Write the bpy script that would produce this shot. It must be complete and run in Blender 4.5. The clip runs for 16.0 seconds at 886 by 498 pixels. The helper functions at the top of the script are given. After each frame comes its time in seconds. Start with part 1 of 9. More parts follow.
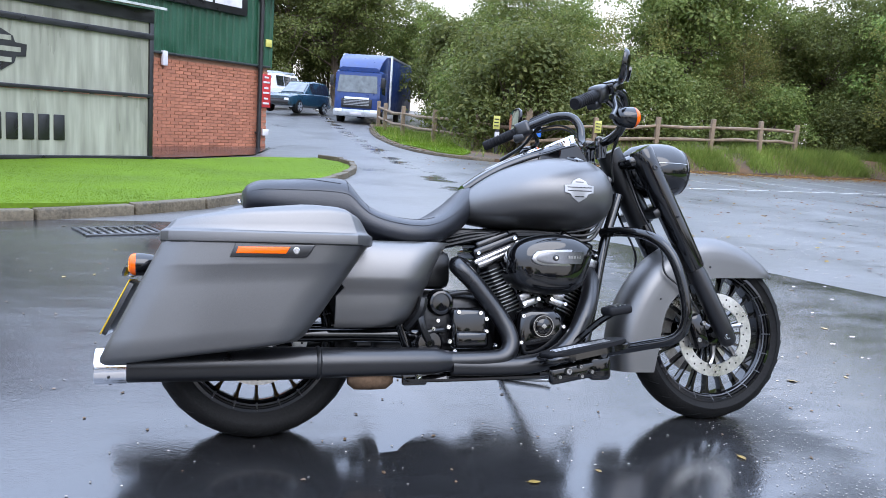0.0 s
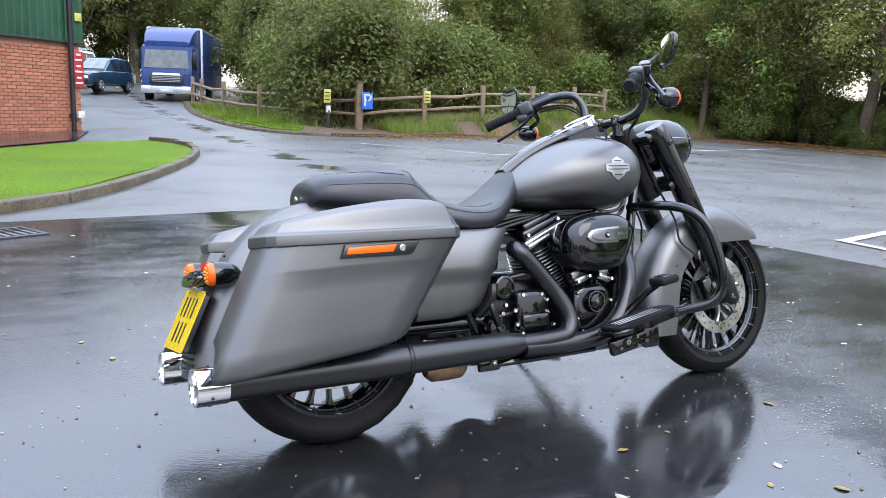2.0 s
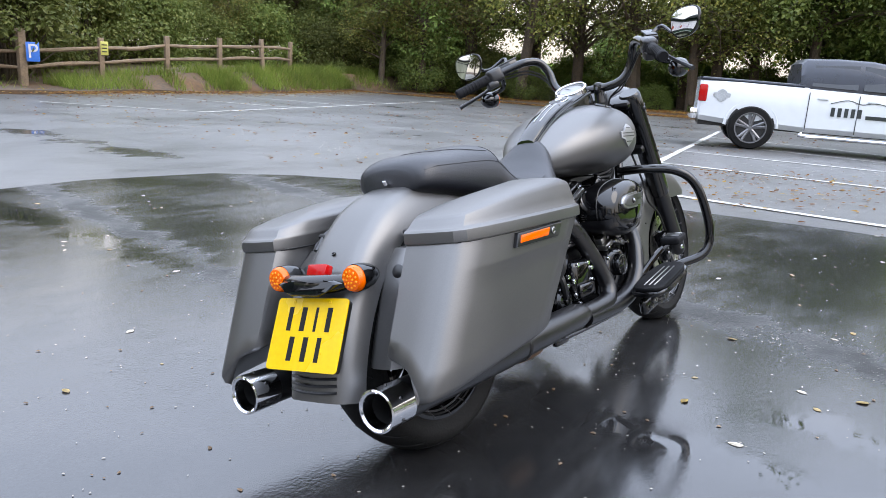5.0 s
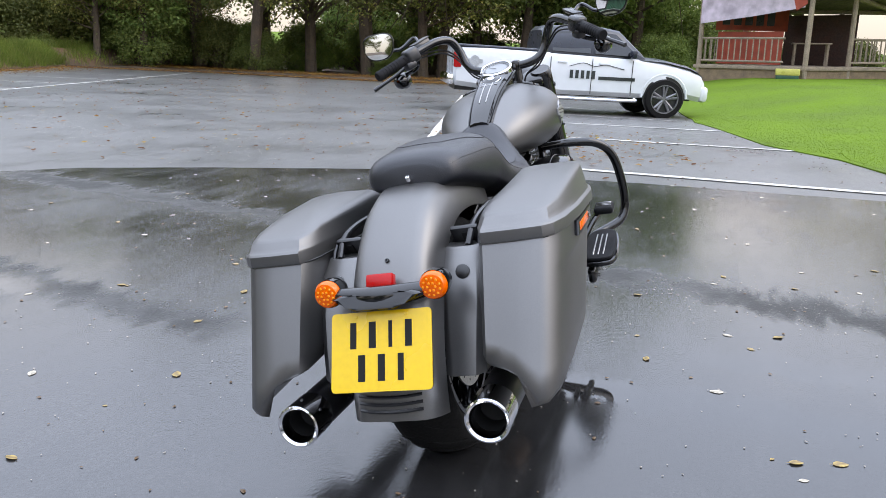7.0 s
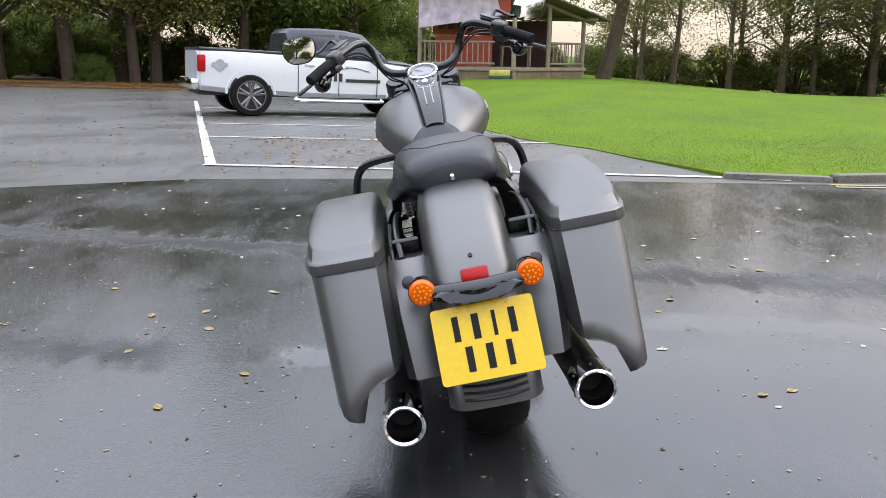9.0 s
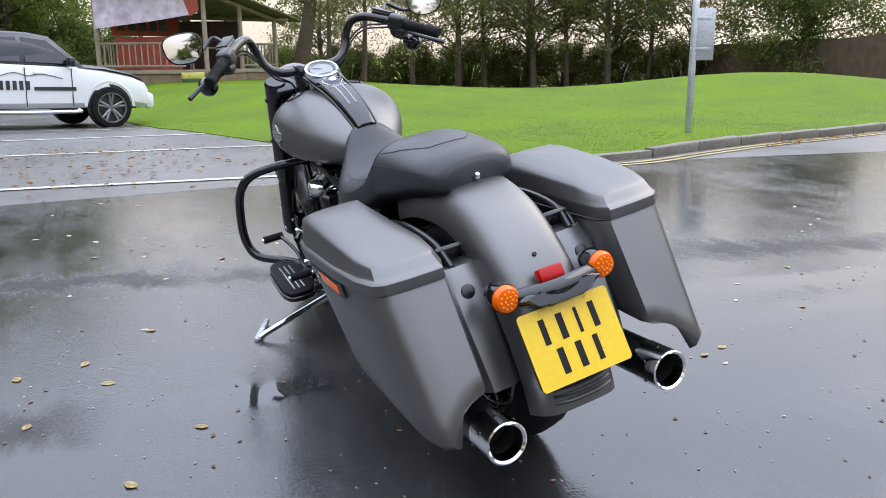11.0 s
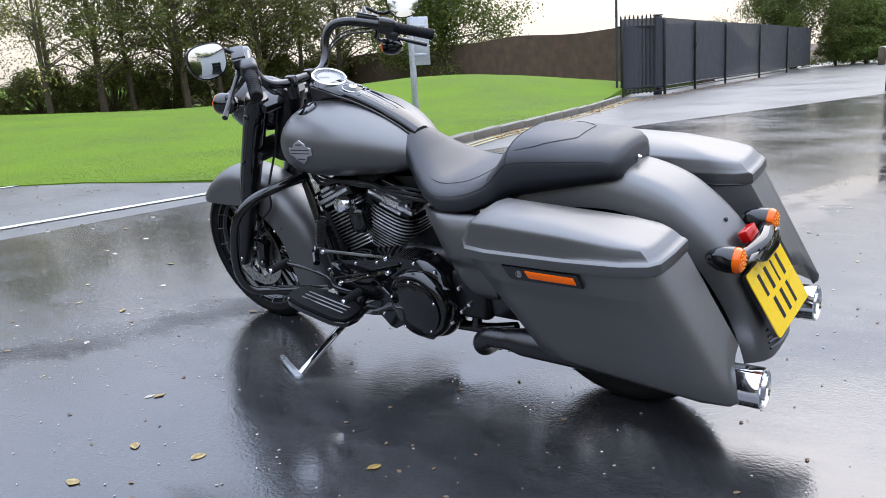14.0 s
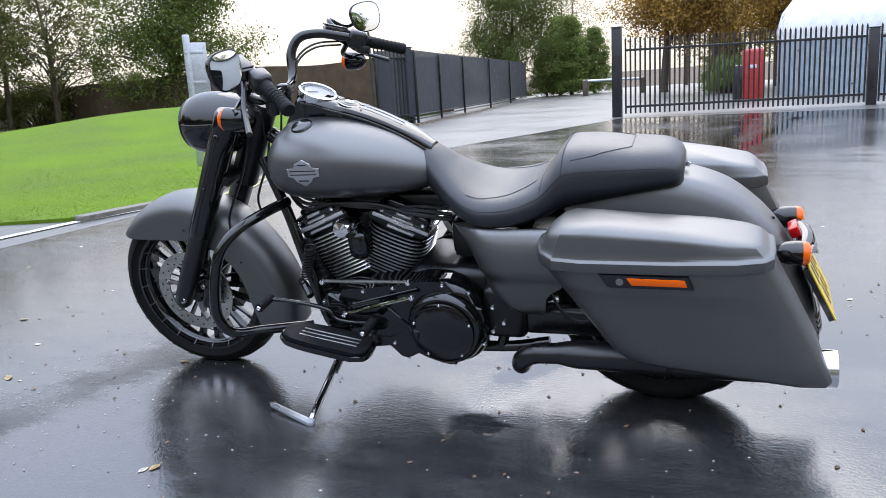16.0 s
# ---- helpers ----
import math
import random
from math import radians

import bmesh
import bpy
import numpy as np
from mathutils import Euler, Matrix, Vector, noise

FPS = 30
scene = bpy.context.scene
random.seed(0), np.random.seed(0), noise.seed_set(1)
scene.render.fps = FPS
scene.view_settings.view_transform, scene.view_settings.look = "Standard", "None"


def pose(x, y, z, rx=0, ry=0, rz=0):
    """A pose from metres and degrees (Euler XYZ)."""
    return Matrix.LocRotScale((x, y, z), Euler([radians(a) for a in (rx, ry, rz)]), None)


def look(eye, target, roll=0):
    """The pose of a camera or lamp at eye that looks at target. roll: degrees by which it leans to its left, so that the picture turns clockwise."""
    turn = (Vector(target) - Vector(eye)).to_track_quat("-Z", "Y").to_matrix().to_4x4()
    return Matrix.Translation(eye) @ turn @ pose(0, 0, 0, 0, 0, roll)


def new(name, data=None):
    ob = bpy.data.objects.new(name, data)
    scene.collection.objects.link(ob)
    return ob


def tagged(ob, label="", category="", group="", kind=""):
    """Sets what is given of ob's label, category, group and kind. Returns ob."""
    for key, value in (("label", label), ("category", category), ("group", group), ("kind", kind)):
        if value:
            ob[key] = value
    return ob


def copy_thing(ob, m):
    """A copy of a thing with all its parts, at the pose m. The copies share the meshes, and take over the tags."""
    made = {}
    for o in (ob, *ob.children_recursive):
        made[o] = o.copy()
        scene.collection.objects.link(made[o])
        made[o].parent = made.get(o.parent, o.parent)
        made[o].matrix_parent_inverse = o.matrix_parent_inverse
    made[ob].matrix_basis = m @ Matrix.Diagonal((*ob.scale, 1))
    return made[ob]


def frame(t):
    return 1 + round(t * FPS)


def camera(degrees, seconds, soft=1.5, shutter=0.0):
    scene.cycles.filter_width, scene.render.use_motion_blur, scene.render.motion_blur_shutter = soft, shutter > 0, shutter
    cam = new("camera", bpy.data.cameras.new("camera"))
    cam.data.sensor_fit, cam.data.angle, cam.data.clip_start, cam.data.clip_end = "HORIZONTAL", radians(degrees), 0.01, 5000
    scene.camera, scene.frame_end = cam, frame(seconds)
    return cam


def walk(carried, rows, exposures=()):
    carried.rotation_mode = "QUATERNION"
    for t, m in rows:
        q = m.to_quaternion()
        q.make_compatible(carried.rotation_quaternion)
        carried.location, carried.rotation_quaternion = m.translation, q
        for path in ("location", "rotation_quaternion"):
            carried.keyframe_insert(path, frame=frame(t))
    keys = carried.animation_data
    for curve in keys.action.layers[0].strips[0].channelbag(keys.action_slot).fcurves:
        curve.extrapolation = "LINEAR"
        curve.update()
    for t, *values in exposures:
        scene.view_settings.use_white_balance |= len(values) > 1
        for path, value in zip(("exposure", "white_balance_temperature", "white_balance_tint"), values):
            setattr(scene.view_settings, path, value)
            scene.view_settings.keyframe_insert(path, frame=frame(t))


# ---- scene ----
cam = camera(58.0, 16.0, 0.9)
PATH = [
    (0, (-0.028, -2.491, 0.994), (0.454, -0.573, 0.693), 3.9),
    (0.5, (-0.192, -2.411, 0.977), (0.443, -0.542, 0.654), 4.5),
    (1, (-0.35, -2.355, 0.982), (0.381, -0.525, 0.638), 4.9),
    (1.5, (-0.544, -2.287, 0.998), (0.279, -0.496, 0.659), 3.5),
    (2, (-0.751, -2.212, 1.002), (0.16, -0.466, 0.655), 2.0),
    (2.5, (-0.907, -2.073, 0.988), (0.118, -0.398, 0.608), 1.9),
    (3, (-1.044, -1.939, 1.0), (0.101, -0.351, 0.593), 1.9),
    (3.5, (-1.209, -1.806, 1.009), (0.066, -0.32, 0.6), 2.3),
    (6, (-1.701, -0.996, 1.016), (-0.028, -0.008, 0.539), 1.8),
    (6.5, (-1.74, -0.819, 1.029), (0.014, 0.003, 0.532), 1.7),
    (7, (-1.883, -0.644, 1.04), (-0.052, -0.005, 0.551), 0.9),
    (7.5, (-1.958, -0.453, 1.032), (-0.077, 0.025, 0.547), 0.5),
    (8, (-1.972, -0.239, 1.026), (-0.058, 0.087, 0.548), 1.5),
    (8.5, (-2.026, -0.047, 1.03), (-0.087, 0.099, 0.562), 1.2),
    (9, (-2.105, 0.157, 1.028), (-0.162, 0.116, 0.556), 0.7),
    (9.5, (-2.071, 0.375, 1.001), (-0.143, 0.17, 0.513), 0.4),
    (10, (-1.982, 0.573, 1.004), (-0.088, 0.15, 0.522), 0.0),
    (12.5, (-1.516, 1.492, 1.008), (0.073, 0.368, 0.548), -1.7),
    (13, (-1.38, 1.658, 0.999), (0.132, 0.434, 0.537), -2.6),
    (13.5, (-1.196, 1.818, 1.006), (0.22, 0.486, 0.533), -2.9),
    (14, (-1.032, 1.999, 1.004), (0.257, 0.541, 0.541), -3.6),
    (14.5, (-0.86, 2.16, 1.022), (0.305, 0.594, 0.585), -3.9),
    (15, (-0.638, 2.255, 0.999), (0.42, 0.613, 0.567), -3.8),
    (15.5, (-0.439, 2.3, 0.997), (0.477, 0.578, 0.555), -3.3),
    (16, (-0.228, 2.365, 0.997), (0.502, 0.553, 0.571), -3.3),
]
walk(cam, [(t, look(eye, target, roll)) for t, eye, target, roll in PATH], exposures=[(0, 0.36, 6150, 13), (3, 0.36, 6800, 12), (6.5, 0.1, 7000, 13), (9, -0.04, 7500, 14), (13, 0.0, 6700, 13), (16, 0.04, 6700, 12)])
# ---- light ----
world = bpy.data.worlds.new("overcast_sky")
scene.world = world
world.use_nodes = True
wn, wl = world.node_tree.nodes, world.node_tree.links
sky = wn.new("ShaderNodeTexSky")
sky.sky_type, sky.sun_disc = "NISHITA", False
sky.sun_elevation, sky.sun_rotation = radians(45), radians(170)
sky.air_density, sky.dust_density, sky.ozone_density = 1.0, 1.0, 1.0
tone = wn.new("ShaderNodeHueSaturation")
tone.inputs["Saturation"].default_value = 0.3
cloud_map = wn.new("ShaderNodeTexCoord")
cloud_noise = wn.new("ShaderNodeTexNoise")
cloud_noise.inputs["Scale"].default_value, cloud_noise.inputs["Detail"].default_value = 2.2, 6
cloud_ramp = wn.new("ShaderNodeMapRange")
for k, v in zip(("From Min", "From Max", "To Min", "To Max"), (0.35, 0.68, 0.85, 1.15)):
    cloud_ramp.inputs[k].default_value = v
mult = wn.new("ShaderNodeMix")
mult.data_type, mult.blend_type = "RGBA", "MULTIPLY"
mult.inputs[0].default_value = 1
wl.new(cloud_map.outputs["Generated"], cloud_noise.inputs["Vector"])
wl.new(cloud_noise.outputs["Fac"], cloud_ramp.inputs["Value"])
wl.new(sky.outputs[0], tone.inputs["Color"])
wl.new(tone.outputs[0], mult.inputs[6])
wl.new(cloud_ramp.outputs[0], mult.inputs[7])
# an overcast dome, several times as bright overhead as at the horizon
split = wn.new("ShaderNodeSeparateXYZ")
wl.new(cloud_map.outputs["Generated"], split.inputs[0])
dome = wn.new("ShaderNodeMapRange")
for k, v in zip(("From Min", "From Max", "To Min", "To Max"), (0.0, 1.0, 7.5, 40.0)):
    dome.inputs[k].default_value = v
wl.new(split.outputs[2], dome.inputs["Value"])
grey = wn.new("ShaderNodeMix")
grey.data_type, grey.blend_type = "RGBA", "MULTIPLY"
grey.inputs[0].default_value = 1
haze = wn.new("ShaderNodeValToRGB")
haze.color_ramp.interpolation = "EASE"
haze.color_ramp.elements[0].color, haze.color_ramp.elements[0].position = (1.08, 1.0, 0.9, 1), 0.02
haze.color_ramp.elements[1].color, haze.color_ramp.elements[1].position = (0.79, 0.95, 1.25, 1), 0.42
wl.new(split.outputs[2], haze.inputs[0])
wl.new(haze.outputs[0], grey.inputs[6])
wl.new(dome.outputs[0], grey.inputs[7])
veil = wn.new("ShaderNodeMix")
veil.data_type = "RGBA"
veil.inputs[0].default_value = 0.75
wl.new(mult.outputs[2], veil.inputs[6])
wl.new(grey.outputs[2], veil.inputs[7])
wl.new(veil.outputs[2], wn["Background"].inputs["Color"])
wn["Background"].inputs["Strength"].default_value = 0.125

sun = new("sun", bpy.data.lights.new("sun", "SUN"))
sun.data.energy, sun.data.angle, sun.data.color = 1.5, radians(45), (1.0, 0.91, 0.79)
sun.matrix_world = look((math.sin(radians(170)) * 20, math.cos(radians(170)) * 20, 20.0), (0, 0, 0))


# ---- helpers for shapes ----
def ground_z(x, y):
    u = max(0.0, min(y, 38.0) - 4)
    z = 0.95 * (u / 34) ** 2 + 0.056 * max(0.0, min(y, 60.0) - 38)
    s = max(0.0, min(x, 60.0) - 5)
    z -= 0.018 * s * s / (s + 1)
    z -= 0.1 * math.exp(-((x - 15.4) / 2.6) ** 2 - ((y - 0.3) / 2.2) ** 2)
    s = max(0.0, min(-y, 60.0) - 3)
    return z - 0.012 * s * s / (s + 1)


def finish(bm, sharp=38):
    bmesh.ops.recalc_face_normals(bm, faces=bm.faces)
    for f in bm.faces:
        f.smooth = True
    lim = radians(sharp)
    for e in bm.edges:
        if len(e.link_faces) == 2 and e.calc_face_angle(0) > lim:
            e.smooth = False


def part(name, bm, material, parent=None, label="", sharp=38):
    """Link a bmesh as one mesh object, under a thing or part if given."""
    finish(bm, sharp)
    me = bpy.data.meshes.new(name)
    bm.to_mesh(me)
    bm.free()
    me.materials.append(material)
    ob = new(name, me)
    if parent is not None:
        ob.parent = parent
    return tagged(ob, label)


def raw(name, verts, faces, material, parent=None, smooth=False):
    me = bpy.data.meshes.new(name)
    me.from_pydata(verts, [], faces)
    me.materials.append(material)
    if smooth:
        me.polygons.foreach_set("use_smooth", [True] * len(me.polygons))
    me.update()
    ob = new(name, me)
    if parent is not None:
        ob.parent = parent
    return ob


def ring_loft(bm, rings, cap=(True, True), close=True):
    """Skin through rings of points, each of the same count."""
    vs = [[bm.verts.new(p) for p in r] for r in rings]
    n = len(vs[0])
    for a, b in zip(vs, vs[1:]):
        for i in range(n if close else n - 1):
            j = (i + 1) % n
            bm.faces.new((a[i], a[j], b[j], b[i]))
    if cap[0]:
        bm.faces.new(vs[0])
    if cap[1]:
        bm.faces.new(list(reversed(vs[-1])))
    return bm


def spline(pts, steps=6):
    """Points along a smooth curve through pts (any dimension)."""
    P = [np.array(p, float) for p in pts]
    P = [2 * P[0] - P[1]] + P + [2 * P[-1] - P[-2]]
    out = []
    for i in range(1, len(P) - 2):
        a, b, c, d = P[i - 1:i + 3]
        for k in range(steps):
            t = k / steps
            out.append(0.5 * (2 * b + (c - a) * t + (2 * a - 5 * b + 4 * c - d) * t * t + (3 * b - a - 3 * c + d) * t ** 3))
    return out + [P[-2]]


def tube(bm, pts, r, seg=10, steps=5, cap=(True, True)):
    """A round bar along a smooth curve; r is a radius or one for each point."""
    rad = r if isinstance(r, (list, tuple)) else [r] * len(pts)
    S = spline([(*p, q) for p, q in zip(pts, rad)], steps) if steps > 1 else [np.array((*p, q)) for p, q in zip(pts, rad)]
    C = [Vector(s[:3]) for s in S]
    side, rings = None, []
    for i, c in enumerate(C):
        d = (C[min(i + 1, len(C) - 1)] - C[max(i - 1, 0)]).normalized()
        if side is None:
            side = d.orthogonal().normalized()
        side = (side - d * side.dot(d)).normalized()
        up = d.cross(side)
        rings.append([c + float(S[i][3]) * (math.cos(a) * side + math.sin(a) * up) for a in (2 * math.pi * k / seg for k in range(seg))])
    return ring_loft(bm, rings, cap)


def lathe(bm, profile, origin, axis, seg=24, cap=False):
    """Turn a profile of (radius, height) round an axis."""
    o, d = Vector(origin), Vector(axis).normalized()
    s = d.orthogonal().normalized()
    if abs(d.y) > 0.9:
        s = Vector((1, 0, 0))
    u = d.cross(s)
    rings = [[o + d * h + max(r, 1e-4) * (math.cos(a) * s + math.sin(a) * u) for a in (2 * math.pi * k / seg for k in range(seg))] for r, h in profile]
    return ring_loft(bm, rings, (cap, cap))


def box(bm, c, s, bevel=0.0, rot=None, segs=2):
    """A block of size s about c, its edges rounded."""
    m = Matrix.Translation(c) @ (rot.to_4x4() if rot is not None else Matrix()) @ Matrix.Diagonal((*s, 1))
    made = bmesh.ops.create_cube(bm, size=1, matrix=m)["verts"]
    if bevel:
        edges = list({e for v in made for e in v.link_edges})
        bmesh.ops.bevel(bm, geom=edges, offset=bevel, segments=segs, profile=0.5, affect="EDGES")
    return bm


def slab(bm, poly, put, d0, d1, bevel=0.0, segs=2):
    """An outline (u, v) given depth from d0 to d1; put(u, v, d) is a place."""
    a = [bm.verts.new(put(u, v, d0)) for u, v in poly]
    b = [bm.verts.new(put(u, v, d1)) for u, v in poly]
    n = len(poly)
    fs = [bm.faces.new(a), bm.faces.new(list(reversed(b)))]
    fs += [bm.faces.new((a[i], b[i], b[(i + 1) % n], a[(i + 1) % n])) for i in range(n)]
    if bevel:
        edges = list({e for f in fs[:2] for e in f.edges})
        bmesh.ops.bevel(bm, geom=edges, offset=bevel, segments=segs, profile=0.5, affect="EDGES")
    return bm


def empty(name, m=None):
    ob = new(name)
    ob.empty_display_size = 0.1
    if m is not None:
        ob.matrix_world = m
    return ob


# ---- materials ----
def principled(name, color, rough=0.5, metal=0.0, coat=0.0, spec=0.5):
    m = bpy.data.materials.new(name)
    m.use_nodes = True
    b = m.node_tree.nodes["Principled BSDF"]
    b.inputs["Base Color"].default_value = (*color, 1)
    b.inputs["Roughness"].default_value, b.inputs["Metallic"].default_value = rough, metal
    b.inputs["Coat Weight"].default_value, b.inputs["Specular IOR Level"].default_value = coat, spec
    return m


def worn(name, color, rough=0.5, metal=0.0, coat=0.0, scale=30.0, vary=0.25, bump=0.0, color2=None, coarse=4.0, rvary=0.15, spec=0.5):
    """A surface whose colour and gloss vary at two scales, with fine relief."""
    m = principled(name, color, rough, metal, coat, spec)
    nt = m.node_tree
    N, L = nt.nodes, nt.links
    b = N["Principled BSDF"]
    tc = N.new("ShaderNodeTexCoord")
    fine, wide = N.new("ShaderNodeTexNoise"), N.new("ShaderNodeTexNoise")
    fine.inputs["Scale"].default_value, fine.inputs["Detail"].default_value = scale, 5
    wide.inputs["Scale"].default_value, wide.inputs["Detail"].default_value = coarse, 4
    for t in (fine, wide):
        L.new(tc.outputs["Object"], t.inputs["Vector"])
    add = N.new("ShaderNodeMath")
    add.operation = "ADD"
    L.new(fine.outputs["Fac"], add.inputs[0])
    L.new(wide.outputs["Fac"], add.inputs[1])
    rg = N.new("ShaderNodeMapRange")
    rg.inputs["From Min"].default_value, rg.inputs["From Max"].default_value = 0.7, 1.3
    L.new(add.outputs[0], rg.inputs["Value"])
    mix = N.new("ShaderNodeMix")
    mix.data_type = "RGBA"
    lo = [c * (1 - vary) for c in color]
    hi = color2 or [min(1, c * (1 + vary)) for c in color]
    mix.inputs[6].default_value, mix.inputs[7].default_value = (*lo, 1), (*hi, 1)
    L.new(rg.outputs[0], mix.inputs[0])
    L.new(mix.outputs[2], b.inputs["Base Color"])
    rr = N.new("ShaderNodeMapRange")
    rr.inputs["To Min"].default_value, rr.inputs["To Max"].default_value = max(0.02, rough - rvary), min(1, rough + rvary)
    L.new(wide.outputs["Fac"], rr.inputs["Value"])
    rr.inputs["From Min"].default_value, rr.inputs["From Max"].default_value = 0.3, 0.7
    L.new(rr.outputs[0], b.inputs["Roughness"])
    if bump:
        bp = N.new("ShaderNodeBump")
        bp.inputs["Strength"].default_value, bp.inputs["Distance"].default_value = bump, 0.01
        L.new(fine.outputs["Fac"], bp.inputs["Height"])
        L.new(bp.outputs[0], b.inputs["Normal"])
    return m


def leafy(name, c1, c2, c3, rough=0.55, spec=0.3, vary=0.0, patch=0.0):
    """Leaves: each island takes its own green, each plant its own cast; some light passes through."""
    m = principled(name, c1, rough, spec=spec)
    nt = m.node_tree
    N, L = nt.nodes, nt.links
    g = N.new("ShaderNodeNewGeometry")
    ramp = N.new("ShaderNodeValToRGB")
    e = ramp.color_ramp.elements
    e[0].color, e[1].color = (*c1, 1), (*c3, 1)
    mid = e.new(0.6)
    mid.color = (*c2, 1)
    L.new(g.outputs["Random Per Island"], ramp.inputs[0])
    info, hue = N.new("ShaderNodeObjectInfo"), N.new("ShaderNodeHueSaturation")
    for sock, lo, hi in (("Hue", 0.5 - 0.012 * vary, 0.5 + 0.016 * vary), ("Value", 1 - 0.3 * vary, 1 + 0.45 * vary)):
        rg = N.new("ShaderNodeMapRange")
        rg.inputs["To Min"].default_value, rg.inputs["To Max"].default_value = lo, hi
        L.new(info.outputs["Random"], rg.inputs["Value"])
        L.new(rg.outputs[0], hue.inputs[sock])
    if patch:
        tc, big, rg = N.new("ShaderNodeTexCoord"), N.new("ShaderNodeTexNoise"), N.new("ShaderNodeMapRange")
        big.inputs["Scale"].default_value, big.inputs["Detail"].default_value = 0.55, 6
        for k, v in zip(("From Min", "From Max", "To Min", "To Max"), (0.32, 0.68, 1 - patch, 1 + patch)):
            rg.inputs[k].default_value = v
        L.new(tc.outputs["Object"], big.inputs["Vector"])
        L.new(big.outputs["Fac"], rg.inputs["Value"])
        L.new(rg.outputs[0], hue.inputs["Value"])
    L.new(ramp.outputs[0], hue.inputs["Color"])
    L.new(hue.outputs[0], N["Principled BSDF"].inputs["Base Color"])
    tr = N.new("ShaderNodeBsdfTranslucent")
    L.new(hue.outputs[0], tr.inputs["Color"])
    mx = N.new("ShaderNodeMixShader")
    mx.inputs[0].default_value = 0.48
    L.new(N["Principled BSDF"].outputs[0], mx.inputs[1])
    L.new(tr.outputs[0], mx.inputs[2])
    L.new(mx.outputs[0], N["Material Output"].inputs["Surface"])
    return m


def band_mask(N, L, tc, wobble, gaps, c0, c1, half, y0, y1, broken=0.36):
    """1 within a ragged band along x = c0 + c1 * y, fading in from y0 to y1."""
    def op(kind, a, b, c=None):
        m = N.new("ShaderNodeMath")
        m.operation = kind
        for i, v in enumerate((a, b, c)):
            if v is None:
                continue
            if isinstance(v, (int, float)):
                m.inputs[i].default_value = v
            else:
                L.new(v, m.inputs[i])
        return m.outputs[0]
    def step(v, lo, hi):
        m = N.new("ShaderNodeMapRange")
        m.interpolation_type = "SMOOTHSTEP"
        m.inputs["From Min"].default_value, m.inputs["From Max"].default_value = min(lo, hi), max(lo, hi)
        m.inputs["To Min"].default_value, m.inputs["To Max"].default_value = (0, 1) if hi > lo else (1, 0)
        L.new(v, m.inputs["Value"])
        return m.outputs[0]
    xyz = N.new("ShaderNodeSeparateXYZ")
    L.new(tc.outputs["Object"], xyz.inputs[0])
    line = op("MULTIPLY_ADD", xyz.outputs[1], -c1, xyz.outputs[0])
    off = op("MULTIPLY_ADD", wobble, 5.0 * half, -c0 - 2.5 * half)
    d = op("ABSOLUTE", op("ADD", line, off), None)
    return op("MULTIPLY", op("MULTIPLY", step(d, half * 1.7, half * 0.3), step(xyz.outputs[1], y0, y1)), step(gaps, broken, broken + 0.24))


